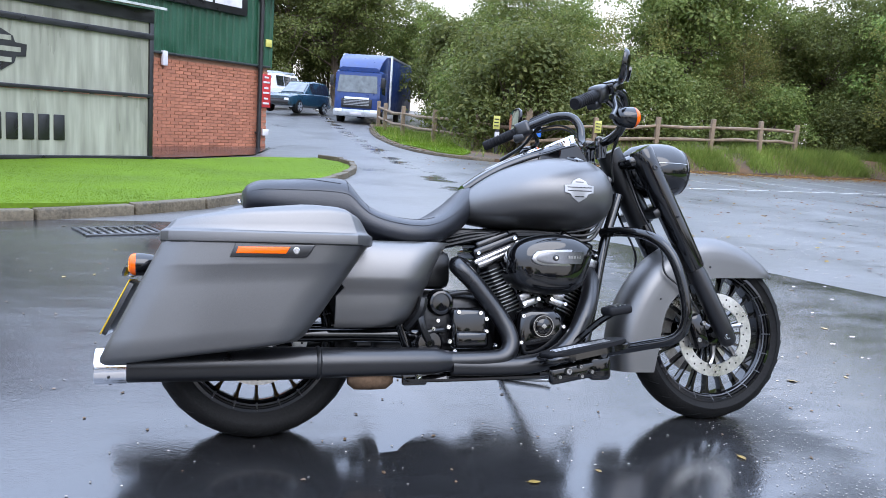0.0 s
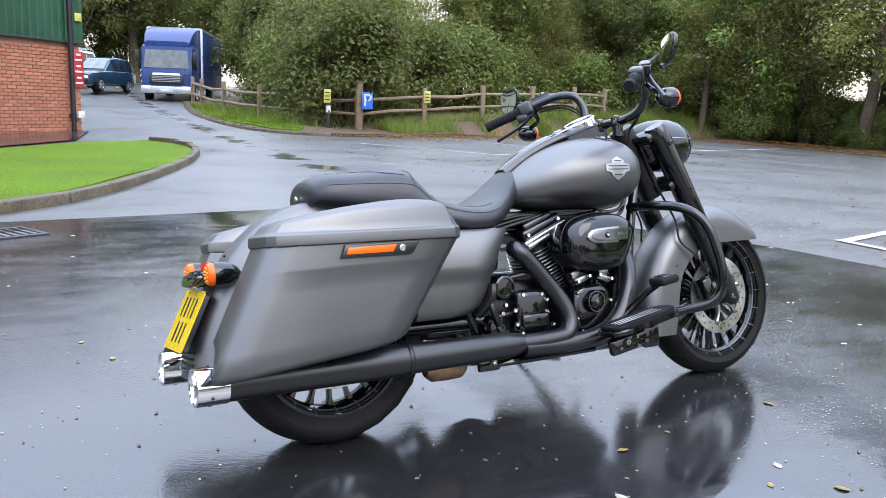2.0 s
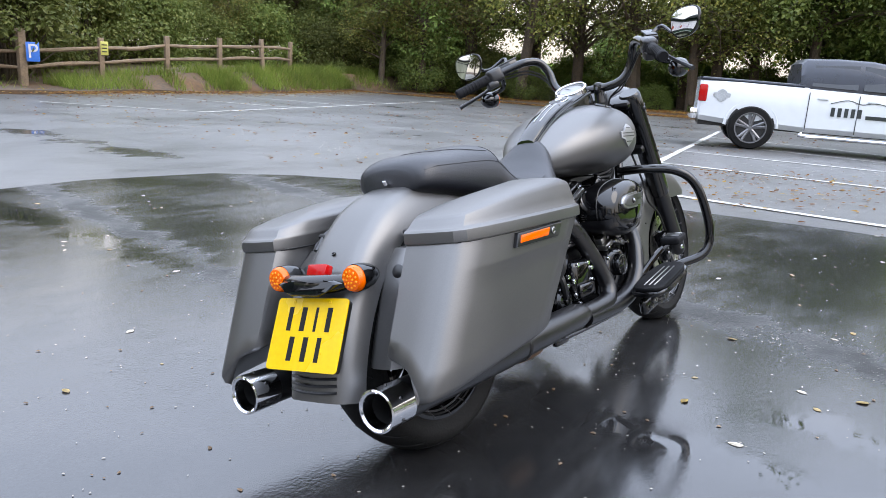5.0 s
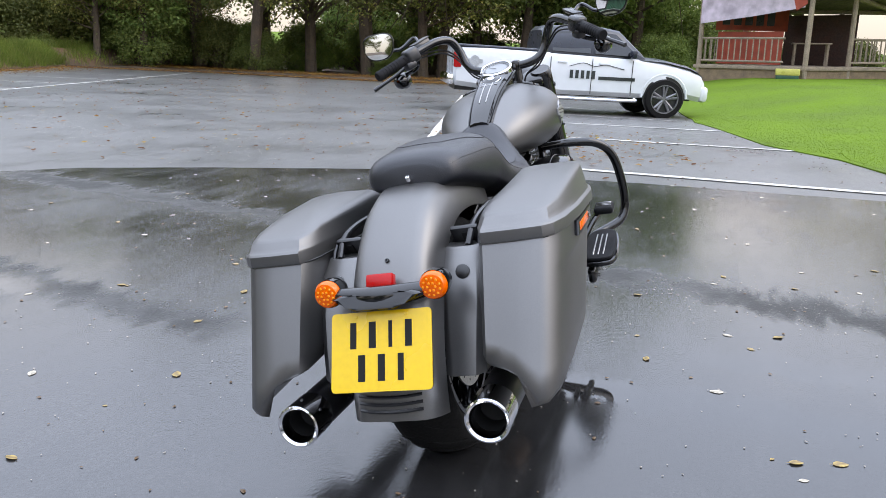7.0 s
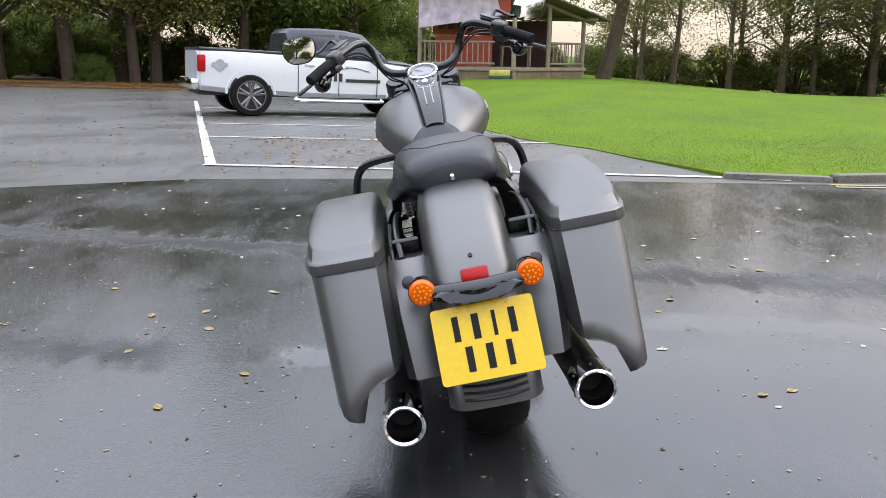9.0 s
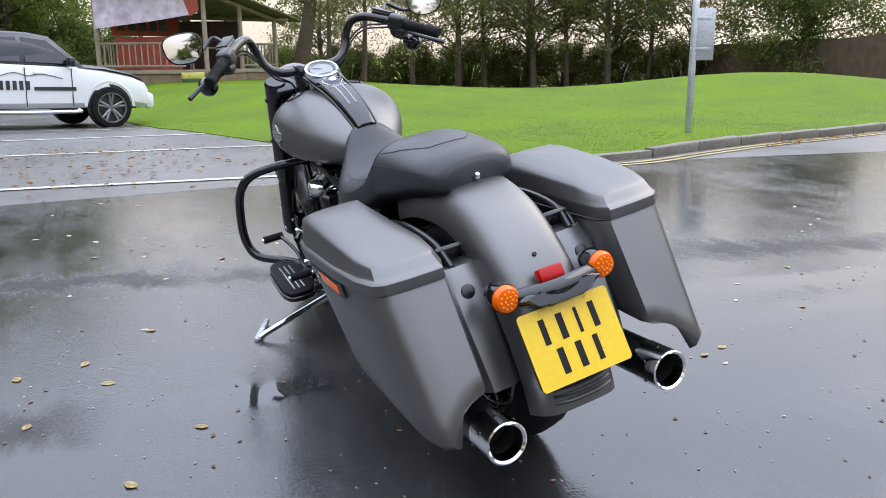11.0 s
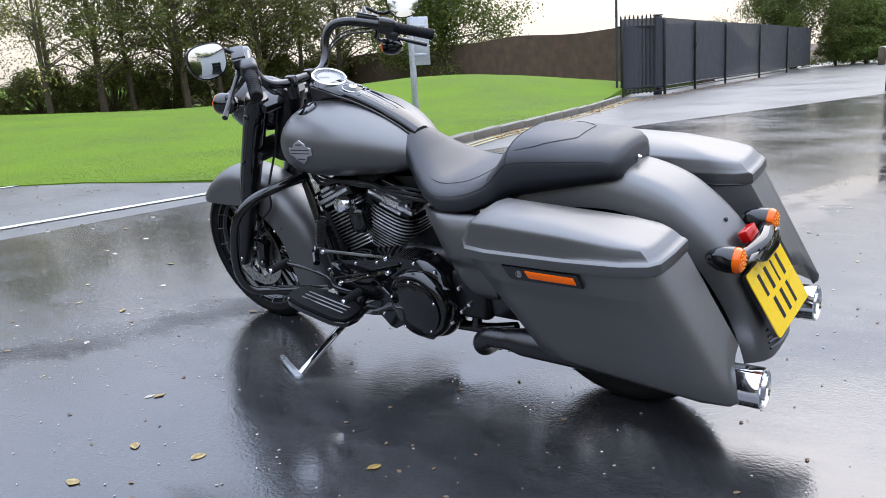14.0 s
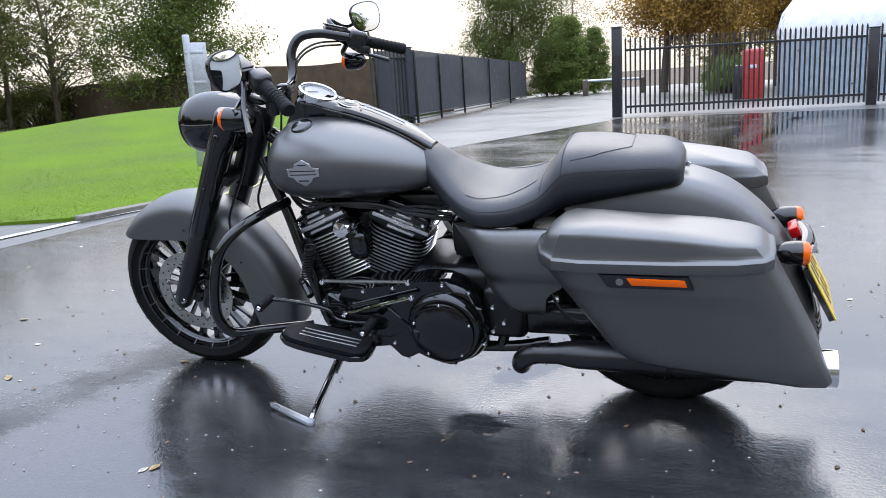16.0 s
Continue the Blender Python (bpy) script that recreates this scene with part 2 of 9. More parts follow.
def wet_asphalt(name, dark, light, film_lo, film_hi, r_wet, r_dry, grit_bands=(), pool_bands=(), gloss=0.9):
    """Tarmac under a broken film of rain: grit below, standing water in the hollows."""
    m = principled(name, dark, 0.2)
    nt = m.node_tree
    N, L = nt.nodes, nt.links
    b = N["Principled BSDF"]
    tc = N.new("ShaderNodeTexCoord")
    grit, blot, pool = (N.new("ShaderNodeTexNoise") for _ in range(3))
    for n, s, d in ((grit, 160, 3), (blot, 1.1, 6), (pool, 0.42, 5)):
        n.inputs["Scale"].default_value, n.inputs["Detail"].default_value = s, d
        L.new(tc.outputs["Object"], n.inputs["Vector"])
    stones = N.new("ShaderNodeTexVoronoi")
    stones.inputs["Scale"].default_value = 90
    L.new(tc.outputs["Object"], stones.inputs["Vector"])
    film = N.new("ShaderNodeMapRange")
    film.interpolation_type = "SMOOTHSTEP"
    film.inputs["From Min"].default_value, film.inputs["From Max"].default_value = film_lo, film_hi
    # ragged, drawn-out edges to the wet
    rag, drawn = N.new("ShaderNodeTexNoise"), N.new("ShaderNodeMapping")
    drawn.inputs["Rotation"].default_value, drawn.inputs["Scale"].default_value = (0, 0, 0.4), (2.2, 6.5, 1.0)
    rag.inputs["Scale"].default_value, rag.inputs["Detail"].default_value = 1.0, 9
    rag.inputs["Roughness"].default_value = 0.68
    L.new(tc.outputs["Object"], drawn.inputs["Vector"])
    L.new(drawn.outputs[0], rag.inputs["Vector"])
    avg, mid, half = (N.new("ShaderNodeMath") for _ in range(3))
    avg.operation, mid.operation, half.operation = "MULTIPLY_ADD", "MULTIPLY_ADD", "MULTIPLY"
    avg.inputs[1].default_value, mid.inputs[1].default_value, half.inputs[1].default_value = 0.28, 0.34, 0.38
    L.new(pool.outputs["Fac"], half.inputs[0])
    L.new(rag.outputs["Fac"], mid.inputs[0])
    L.new(half.outputs[0], mid.inputs[2])
    L.new(blot.outputs["Fac"], avg.inputs[0])
    L.new(mid.outputs[0], avg.inputs[2])
    L.new(avg.outputs[0], film.inputs["Value"])
    mix = N.new("ShaderNodeMix")
    mix.data_type = "RGBA"
    mix.inputs[6].default_value, mix.inputs[7].default_value = (*light, 1), (*dark, 1)
    L.new(film.outputs[0], mix.inputs[0])
    speck = N.new("ShaderNodeMapRange")
    speck.inputs["From Min"].default_value, speck.inputs["From Max"].default_value = 0.2, 0.8
    speck.inputs["To Min"].default_value, speck.inputs["To Max"].default_value = 0.35, 1.8
    L.new(grit.outputs["Fac"], speck.inputs["Value"])
    mul = N.new("ShaderNodeMix")
    mul.data_type, mul.blend_type = "RGBA", "MULTIPLY"
    mul.inputs[0].default_value = 1
    L.new(mix.outputs[2], mul.inputs[6])
    L.new(speck.outputs[0], mul.inputs[7])
    L.new(mul.outputs[2], b.inputs["Base Color"])
    rr = N.new("ShaderNodeMapRange")
    rr.inputs["To Min"].default_value, rr.inputs["To Max"].default_value = r_dry, r_wet
    L.new(film.outputs[0], rr.inputs["Value"])
    L.new(rr.outputs[0], b.inputs["Roughness"])
    bs = N.new("ShaderNodeMapRange")
    bs.inputs["To Min"].default_value, bs.inputs["To Max"].default_value = 0.28, 0.058
    L.new(film.outputs[0], bs.inputs["Value"])
    bp = N.new("ShaderNodeBump")
    bp.inputs["Distance"].default_value = 0.004
    L.new(bs.outputs[0], bp.inputs["Strength"])
    # aggregate showing through the film, and the film's own small ripples
    coat, ripple = N.new("ShaderNodeMath"), N.new("ShaderNodeTexNoise")
    coat.operation = "MULTIPLY_ADD"
    coat.inputs[1].default_value = 0.3
    ripple.inputs["Scale"].default_value, ripple.inputs["Detail"].default_value = 105, 2.5
    ripple.inputs["Roughness"].default_value = 0.55
    L.new(tc.outputs["Object"], ripple.inputs["Vector"])
    L.new(stones.outputs["Distance"], coat.inputs[0])
    L.new(ripple.outputs["Fac"], coat.inputs[2])
    L.new(coat.outputs[0], bp.inputs["Height"])
    L.new(bp.outputs[0], b.inputs["Normal"])
    b.inputs["Specular IOR Level"].default_value = gloss
    # strips of bared coarse stone, and shallow gullies full of water
    for bands, rough, bump_to, tone in ((grit_bands, 0.4, 0.9, (0.018, 0.018, 0.017)), (pool_bands, 0.02, 0.004, None)):
        for spec_ in bands:
            mask = band_mask(N, L, tc, rag.outputs["Fac"], blot.outputs["Fac"], *spec_)
            for sock, node, to in ((b.inputs["Roughness"], None, rough), (bp.inputs["Strength"], None, bump_to)):
                mx = N.new("ShaderNodeMix")
                L.new(mask, mx.inputs[0])
                L.new(sock.links[0].from_socket, mx.inputs[2])
                mx.inputs[3].default_value = to
                L.new(mx.outputs[0], sock)
            if tone:
                mx, lv = N.new("ShaderNodeMix"), b.inputs["Specular IOR Level"]
                L.new(mask, mx.inputs[0])
                mx.inputs[2].default_value, mx.inputs[3].default_value = lv.default_value, 0.22
                if lv.links:
                    L.new(lv.links[0].from_socket, mx.inputs[2])
                L.new(mx.outputs[0], lv)
                mx = N.new("ShaderNodeMix")
                mx.data_type = "RGBA"
                L.new(mask, mx.inputs[0])
                src = mul.inputs[6].links[0].from_socket
                L.new(src, mx.inputs[6])
                mx.inputs[7].default_value = (*tone, 1)
                L.new(mx.outputs[2], mul.inputs[6])
    return m


TARMAC_NEW = wet_asphalt("wet_smooth_tarmac", (0.013, 0.013, 0.0135), (0.036, 0.036, 0.037), 0.36, 0.58, 0.13, 0.25,
                         [(1.87, 0.24, 0.15, -4.2, -2.6, 0.32), (0.3, 0.2, 0.11, 0.95, 1.25, 0.32)], [(1.02, 0.14, 0.085, -0.5, -0.8, 0.25), (0.5, 0.04, 0.085, 1.0, 0.6, 0.25), (0.62, 0.02, 0.12, 1.9, 2.2, 0.25)])
TARMAC_OLD = wet_asphalt("worn_coarse_tarmac", (0.05, 0.05, 0.05), (0.085, 0.083, 0.08), 0.38, 0.76, 0.2, 0.4, pool_bands=[(3.12, 0.02, 0.2, 5.6, 7.2, 0.4)], gloss=0.7)
EARTH = worn("leaf_littered_earth", (0.05, 0.04, 0.025), 0.9, scale=12, vary=0.5, bump=0.6, color2=(0.11, 0.06, 0.025), coarse=0.6)
TURF = worn("mown_turf", (0.086, 0.143, 0.0115), 0.9, scale=25, vary=0.28, bump=0.42, coarse=0.55, spec=0.1)
CONCRETE = worn("mossy_wet_concrete", (0.095, 0.078, 0.052), 0.6, scale=40, vary=0.5, bump=0.6, coarse=3, spec=0.2)
PAINT_LINE = worn("worn_white_road_paint", (0.47, 0.46, 0.43), 0.4, scale=55, vary=0.35, bump=0.15, coarse=5)
YELLOW_LINE = worn("worn_yellow_road_paint", (0.3, 0.24, 0.1), 0.45, scale=55, vary=0.35, coarse=5)
BRICK = worn("orange_brick", (0.33, 0.125, 0.07), 0.75, scale=60, vary=0.3, bump=0.3, coarse=7)
MORTAR = worn("pale_mortar", (0.27, 0.15, 0.1), 0.9, scale=60, vary=0.2, bump=0.3)
CLADDING = worn("green_steel_cladding", (0.012, 0.06, 0.03), 0.42, scale=20, vary=0.25, coarse=1.5)
STEEL_DARK = worn("dark_painted_steel", (0.02, 0.025, 0.025), 0.4, scale=30, vary=0.3)
TIMBER = worn("weathered_oak", (0.17, 0.12, 0.075), 0.8, scale=35, vary=0.4, bump=0.5, coarse=5)
TIMBER_GREY = worn("silvered_timber", (0.24, 0.19, 0.14), 0.8, scale=30, vary=0.35, bump=0.4, coarse=4)
BARK = worn("rough_bark", (0.07, 0.05, 0.032), 0.9, scale=25, vary=0.5, bump=0.9, coarse=4)
FOLIAGE = leafy("mixed_green_leaves", (0.08, 0.105, 0.024), (0.12, 0.145, 0.034), (0.19, 0.2, 0.055), vary=1.0)
FOLIAGE_AUTUMN = leafy("autumn_leaves", (0.1, 0.115, 0.028), (0.16, 0.165, 0.04), (0.26, 0.22, 0.06), vary=1.0)
FOLIAGE_DARK = leafy("dark_evergreen_leaves", (0.095, 0.14, 0.034), (0.155, 0.21, 0.05), (0.25, 0.3, 0.075), vary=0.9)
BLADES = leafy("grass_blades", (0.098, 0.155, 0.011), (0.108, 0.168, 0.012), (0.125, 0.185, 0.016), spec=0.08, patch=0.26)
FALLEN = leafy("fallen_leaves", (0.12, 0.045, 0.015), (0.26, 0.12, 0.03), (0.4, 0.28, 0.06))
LEAF_GROUND = worn("wet_fallen_leaf", (0.22, 0.13, 0.035), 0.4, scale=30, vary=0.5, color2=(0.38, 0.27, 0.07), coarse=20)
BLACK_MATTE_IRON = worn("wet_cast_iron", (0.03, 0.03, 0.03), 0.35, 0.4, scale=60, vary=0.4)
IRON_WET = worn("worn_cast_iron_bar", (0.09, 0.088, 0.085), 0.3, 0.5, scale=60, vary=0.4)
RUBBER = worn("tyre_rubber", (0.01, 0.01, 0.01), 0.62, scale=150, vary=0.4, bump=0.15, color2=(0.014, 0.0135, 0.013), coarse=9, spec=0.1)
CHROME = worn("chrome_plate", (0.78, 0.78, 0.8), 0.07, 1.0, scale=60, vary=0.05, rvary=0.04)
RED_LENS = principled("red_lens", (0.36, 0.004, 0.004), 0.14, spec=0.3)
SHIELD_OUT = [(-0.052, 0.012), (-0.05, -0.012), (-0.03, -0.014), (-0.026, -0.026), (0.0, -0.043), (0.026, -0.026), (0.03, -0.014), (0.05, -0.012), (0.052, 0.012), (0.028, 0.014), (0.024, 0.026), (0.0, 0.038), (-0.024, 0.026), (-0.028, 0.014)]
ROUGH_GRASS = leafy("rough_verge_grass", (0.11, 0.16, 0.025), (0.15, 0.2, 0.04), (0.23, 0.24, 0.06), spec=0.1, patch=0.35)
CONCRETE_PALE = worn("damp_pale_concrete", (0.105, 0.095, 0.075), 0.55, scale=40, vary=0.4, bump=0.5, coarse=3)


# ---- ground ----
def sheet(name, x0, x1, y0, y1, step, material, lift=0.0, inside=None):
    xs, ys = np.arange(x0, x1 + 1e-6, step), np.arange(y0, y1 + 1e-6, step)
    V = [(x, y, ground_z(x, y) + lift) for y in ys for x in xs]
    n = len(xs)
    F = []
    for j in range(len(ys) - 1):
        for i in range(n - 1):
            if inside is None or inside(xs[i] + step / 2, ys[j] + step / 2):
                F.append((j * n + i, j * n + i + 1, (j + 1) * n + i + 1, (j + 1) * n + i))
    return raw(name, V, F, material, smooth=True)


def draped(name, poly, material, lift, height=None, rim=0.0, step=0.4):
    """A patch of ground within an outline, with height(x, y) above the ground; its rim drops by rim."""
    bm = bmesh.new()
    outline = [bm.verts.new((x, y, 0)) for x, y in poly]
    bm.faces.new(outline)
    xs, ys = [p[0] for p in poly], [p[1] for p in poly]
    for k in range(1, int((max(xs) - min(xs)) / step) + 1):
        bmesh.ops.bisect_plane(bm, geom=bm.verts[:] + bm.edges[:] + bm.faces[:], plane_co=(min(xs) + k * step, 0, 0), plane_no=(1, 0, 0))
    for k in range(1, int((max(ys) - min(ys)) / step) + 1):
        bmesh.ops.bisect_plane(bm, geom=bm.verts[:] + bm.edges[:] + bm.faces[:], plane_co=(0, min(ys) + k * step, 0), plane_no=(0, 1, 0))
    bmesh.ops.triangulate(bm, faces=[f for f in bm.faces if len(f.verts) > 4])
    for v in bm.verts:
        v.co.z = ground_z(v.co.x, v.co.y) + lift + (height(v.co.x, v.co.y) if height else 0)
    if rim:
        ext = bmesh.ops.extrude_edge_only(bm, edges=[e for e in bm.edges if e.is_boundary])
        for v in ext["geom"]:
            if isinstance(v, bmesh.types.BMVert):
                v.co.z = ground_z(v.co.x, v.co.y) - rim
    return part(name, bm, material, sharp=60)


tagged(sheet("ground", -300, 300, -300, 300, 10, EARTH, -0.25), "brown earth strewn with leaves under the woods", "ground", kind="structure")
tagged(sheet("road", -30, 34, -60, 64, 1.0, TARMAC_OLD), "wet worn tarmac of the car park and lane", "road", kind="structure")
PATCH = [(-12, -15.0), (-2, -15.6), (2.5, -15.2), (3.3, -11.5), (4.1, -8.2), (4.45, -5.0), (4.55, -2.5), (4.66, 0), (4.5, 2.1), (3.95, 3.5), (3.45, 4.5), (2.9, 5.05), (1.8, 5.26), (0, 5.0), (-5, 4.3), (-12, 3.5)]
tagged(draped("tarmac_patch", PATCH, TARMAC_NEW, 0.004, step=1.0), "dark smooth tarmac with a film of rain", "road", kind="structure")


def line_strip(name, a, b, w, material, label, lift=0.008):
    a, b = Vector((*a, 0)), Vector((*b, 0))
    d = (b - a).normalized()
    s = Vector((-d.y, d.x, 0)) * w / 2
    n = max(2, int((b - a).length / 0.5))
    bm = bmesh.new()
    L, R = [], []
    rng = random.Random(int(a.x * 100 + b.y * 10))
    for i in range(n + 1):
        c = a + (b - a) * i / n
        for side, k in ((L, 1), (R, -1)):
            p = c + s * k * rng.uniform(0.9, 1.08)
            side.append(bm.verts.new((p.x, p.y, ground_z(p.x, p.y) + lift)))
    for i in range(n):
        bm.faces.new((L[i], L[i + 1], R[i + 1], R[i]))
    ob = part(name, bm, material)
    return tagged(ob, label, "road marking", "car park lines", "structure")


LINES = [((5.41, 2.25), (4.87, -2.45), 0.10), ((5.45, 2.2), (19.5, 6.3), 0.10), ((8.44, 3.04), (7.95, -1.5), 0.09), ((10.95, 3.75), (10.5, -0.6), 0.09),
         ((13.5, 4.5), (13.05, 0), 0.09), ((16.1, 5.3), (15.6, 0.3), 0.09), ((8.45, 13.1), (26.5, 20.4), 0.10), ((8.45, 13.1), (6.3, 15.8), 0.10), ((12.2, 14.7), (10.2, 19.4), 0.09),
         ((15.4, 15.9), (13.3, 21.0), 0.09), ((18.4, 17.1), (16.4, 22.4), 0.09), ((21.6, 18.4), (19.6, 24.0), 0.09), ((4.86, -2.5), (4.72, -3.0), 0.09)]
for a, b, w in LINES:
    line_strip("parking_line", a, b, w, PAINT_LINE, "worn white painted bay line on wet tarmac")

# kerbs: runs of single stones
KERB_ISLAND = [(-7.5, 2.0), (-4.5, 3.2), (-1.96, 4.62), (-1.2, 5.2), (-0.6, 5.85), (-0.06, 6.75), (0.96, 9.2), (1.62, 11.2), (1.95, 12.8), (2.0, 14.4), (1.5, 15.6)]
KERB_EAST = [(4.88, -2.46), (4.72, -3.1), (4.74, -3.9), (5.05, -4.8), (5.5, -6.2), (6.0, -8.2), (6.7, -10.8), (7.5, -13.2), (8.25, -15.2)]
KERB_VERGE = [(5.2, 33), (4.75, 29), (4.58, 26), (4.55, 23), (4.7, 21), (5.05, 19.5), (5.8, 18.5), (7.0, 18.2)]


def along(pts, gap):
    S = [Vector((*p, 0)) for p in spline(pts, 20)]
    out, need = [S[0]], gap
    for a, b in zip(S, S[1:]):
        while (b - out[-1]).length >= gap:
            d = b - a
            lo = 0.0
            for k in range(21):
                p = a + d * k / 20
                if (p - out[-1]).length >= gap:
                    break
            out.append(p)
            if (b - out[-1]).length < gap:
                break
    return out


def kerb_run(name, pts, label, w=0.125, h=0.1, length=0.91, sunk=0, stone=CONCRETE):
    root = tagged(empty(name, Matrix.Translation((*pts[0], ground_z(*pts[0])))), label, "kerb", kind="structure")
    P = along(pts, length)
    rng = random.Random(len(P))
    meshes = []
    for k in range(4):
        bm = bmesh.new()
        box(bm, (0, 0, h / 2 - 0.04), (length - 0.012, w, h + 0.08), 0.018)
        for v in bm.verts:
            v.co += Vector((rng.uniform(-1, 1), rng.uniform(-1, 1), rng.uniform(-1, 1))) * 0.004
        finish(bm)
        me = bpy.data.meshes.new("kerb_stone")
        bm.to_mesh(me)
        bm.free()
        me.materials.append(stone)
        meshes.append(me)
    for i, (a, b) in enumerate(zip(P, P[1:])):
        c = (a + b) / 2
        ob = new("kerb_stone", meshes[rng.randrange(4)])
        ob.parent = root
        ob.matrix_world = Matrix.Translation((c.x, c.y, ground_z(c.x, c.y) + rng.uniform(-0.006, 0.006) - (0.05 - 0.02 * i if i < sunk else 0))) @ Matrix.Rotation(math.atan2(b.y - a.y, b.x - a.x), 4, "Z")
        ob.matrix_parent_inverse = Matrix()
        ob.matrix_basis = root.matrix_world.inverted() @ ob.matrix_world
    return root


def offset_line(pts, d):
    S = [Vector((*p, 0)) for p in spline(pts, 5)]
    out = []
    for i, p in enumerate(S):
        t = (S[min(i + 1, len(S) - 1)] - S[max(i - 1, 0)]).normalized()
        out.append((p.x - t.y * d, p.y + t.x * d))
    return out


kerb_run("kerb_island", KERB_ISLAND, "mossy grey concrete kerb round the lawn")
kerb_run("kerb_east", KERB_EAST, "wet grey concrete kerb along the lawn", h=0.1, sunk=2, stone=CONCRETE_PALE)
kerb_run("kerb_verge", KERB_VERGE, "low concrete kerb beside the lane", h=0.08)
for off in (-0.22, -0.34):
    for a, b in zip(offset_line(KERB_EAST, off)[6:], offset_line(KERB_EAST, off)[7:]):
        line_strip("yellow_line", a, b, 0.06, YELLOW_LINE, "faded double yellow line along the kerb")


def swell(x, y, cx, cy, rx, ry, h):
    d = ((x - cx) / rx) ** 2 + ((y - cy) / ry) ** 2
    return h * math.exp(-d)


def lawn_rise(x, y):
    rim = np.interp(x, (4.9, 8.5, 14.3, 24.0, 46.0), (-2.5, -1.1, 0.0, 2.2, 6.0)) - y
    return min(1.0, max(0.0, rim / 3.5)) * lawn_swell(x, y)


def lawn_swell(x, y):
    edge = min(1.0, max(0.0, (x - 5.0 + max(0, -y - 4) * -0.15) / 3))
    far = 0.03 * max(0.0, min(x, 40) - 9) * float(np.interp(y, (-17, -6), (0.1, 1.0)))
    return edge * (swell(x, y, 14.0, -15.5, 5.5, 4.5, 0.74) + swell(x, y, 20, -6, 9, 7, 0.18) + far)


LAWN_ISLAND = offset_line(KERB_ISLAND, 0.06) + [(-1.65, 12.55), (-3.7, 10.75), (-8, 7), (-12, 2)]
LAWN_EAST = [(p[0] + 0.05, p[1]) for p in offset_line(KERB_EAST, 0.05)] + [(9.5, -18), (10.5, -26), (34, -40), (48, -20), (46, 6), (24, 2.2), (18, 0.6), (14.3, -0.02), (12.7, -0.12), (8.5, -1.1), (7.2, -1.78), (6.2, -2.05)]
BANK = [(7.6, 18.6), (10, 19.5), (13.2, 20.5), (16.5, 21.4), (20.5, 22.9), (24.5, 25.0)]
VERGE = offset_line(KERB_VERGE, 0.06)[::-1] + [(5.6, 36), (30, 44), (60, 40), (60, 10), (30, 8), (28.5, 12), (28, 20)] + BANK[:0:-1]


def bank(x, y):
    """The verge climbs from the car park's edge to the fence."""
    inside = y - np.interp(x, [p[0] for p in BANK], [p[1] for p in BANK])
    f = min(1.0, max(0.0, inside / 0.9))
    return f * f * (3 - 2 * f) * float(np.interp(x, (8.2, 12.5, 18.0), (0.0, 0.42, 0.66)))


lawn_a = tagged(draped("lawn_island", LAWN_ISLAND, TURF, 0.095, lambda x, y: 0.03 + 0.015 * math.sin(x * 1.3 + y) - 0.085 * min(1.0, max(0.0, (y - 0.7 * x - 6) / 6)), rim=0.02), "bright mown wet grass island beside the lane", "lawn", kind="structure")
lawn_b = tagged(draped("lawn_east", LAWN_EAST, TURF, 0.012, lambda x, y: 0.03 * min(1, max(0, (4.5 - x - y) / 3)) + lawn_rise(x, y), rim=0.03, step=0.9), "bright mown lawn rising to a grassy mound", "lawn", kind="structure")
verge = tagged(draped("verge", VERGE, EARTH, 0.03, lambda x, y: 0.05 + 0.05 * noise.noise((x * 0.4, y * 0.4, 0)) + bank(x, y), rim=0.03, step=0.6), "leaf-littered earth verge under the trees", "verge", kind="structure")


lawn_c = tagged(draped("lawn_strip", [(5.4, 33), (4.95, 29), (4.76, 26), (4.73, 23), (4.86, 21.1), (5.2, 19.7), (5.75, 19.0), (6.3, 20.2), (6.5, 22.5), (7.2, 26), (7.4, 30), (6.6, 33)], TURF, 0.03, lambda x, y: 0.09 + 0.06 * noise.noise((x * 0.4, y * 0.4, 0)), rim=0.05, step=0.5), "bright mown grass strip under the rail fence", "lawn", kind="structure")
tagged(draped("meadow", [(47, -34), (130, -60), (130, 90), (47, 50)], TURF, -0.1, lambda x, y: 0.6 + 0.02 * (x - 47), step=8), "sunlit green meadow seen between the trees", "meadow", kind="structure")


# ---- grass and leaves as scattered blades ----
def blades(name, spots, material, h, w, seed, label, category="grass"):
    rng = np.random.default_rng(seed)
    P = np.array(spots, float)
    n = len(P)
    a = rng.uniform(0, 2 * np.pi, n)
    hh = h * rng.uniform(0.5, 1.3, n)
    lean = rng.normal(0, 0.45, (n, 2)) * hh[:, None]
    dx, dy = np.cos(a) * w / 2, np.sin(a) * w / 2
    V = np.empty((n, 3, 3))
    V[:, 0] = P + np.stack([dx, dy, 0 * dx], 1)
    V[:, 1] = P - np.stack([dx, dy, 0 * dx], 1)
    V[:, 2] = P + np.stack([lean[:, 0], lean[:, 1], hh], 1)
    ob = raw(name, V.reshape(-1, 3).tolist(), np.arange(3 * n).reshape(n, 3).tolist(), material)
    return tagged(ob, label, category, kind="stuff")


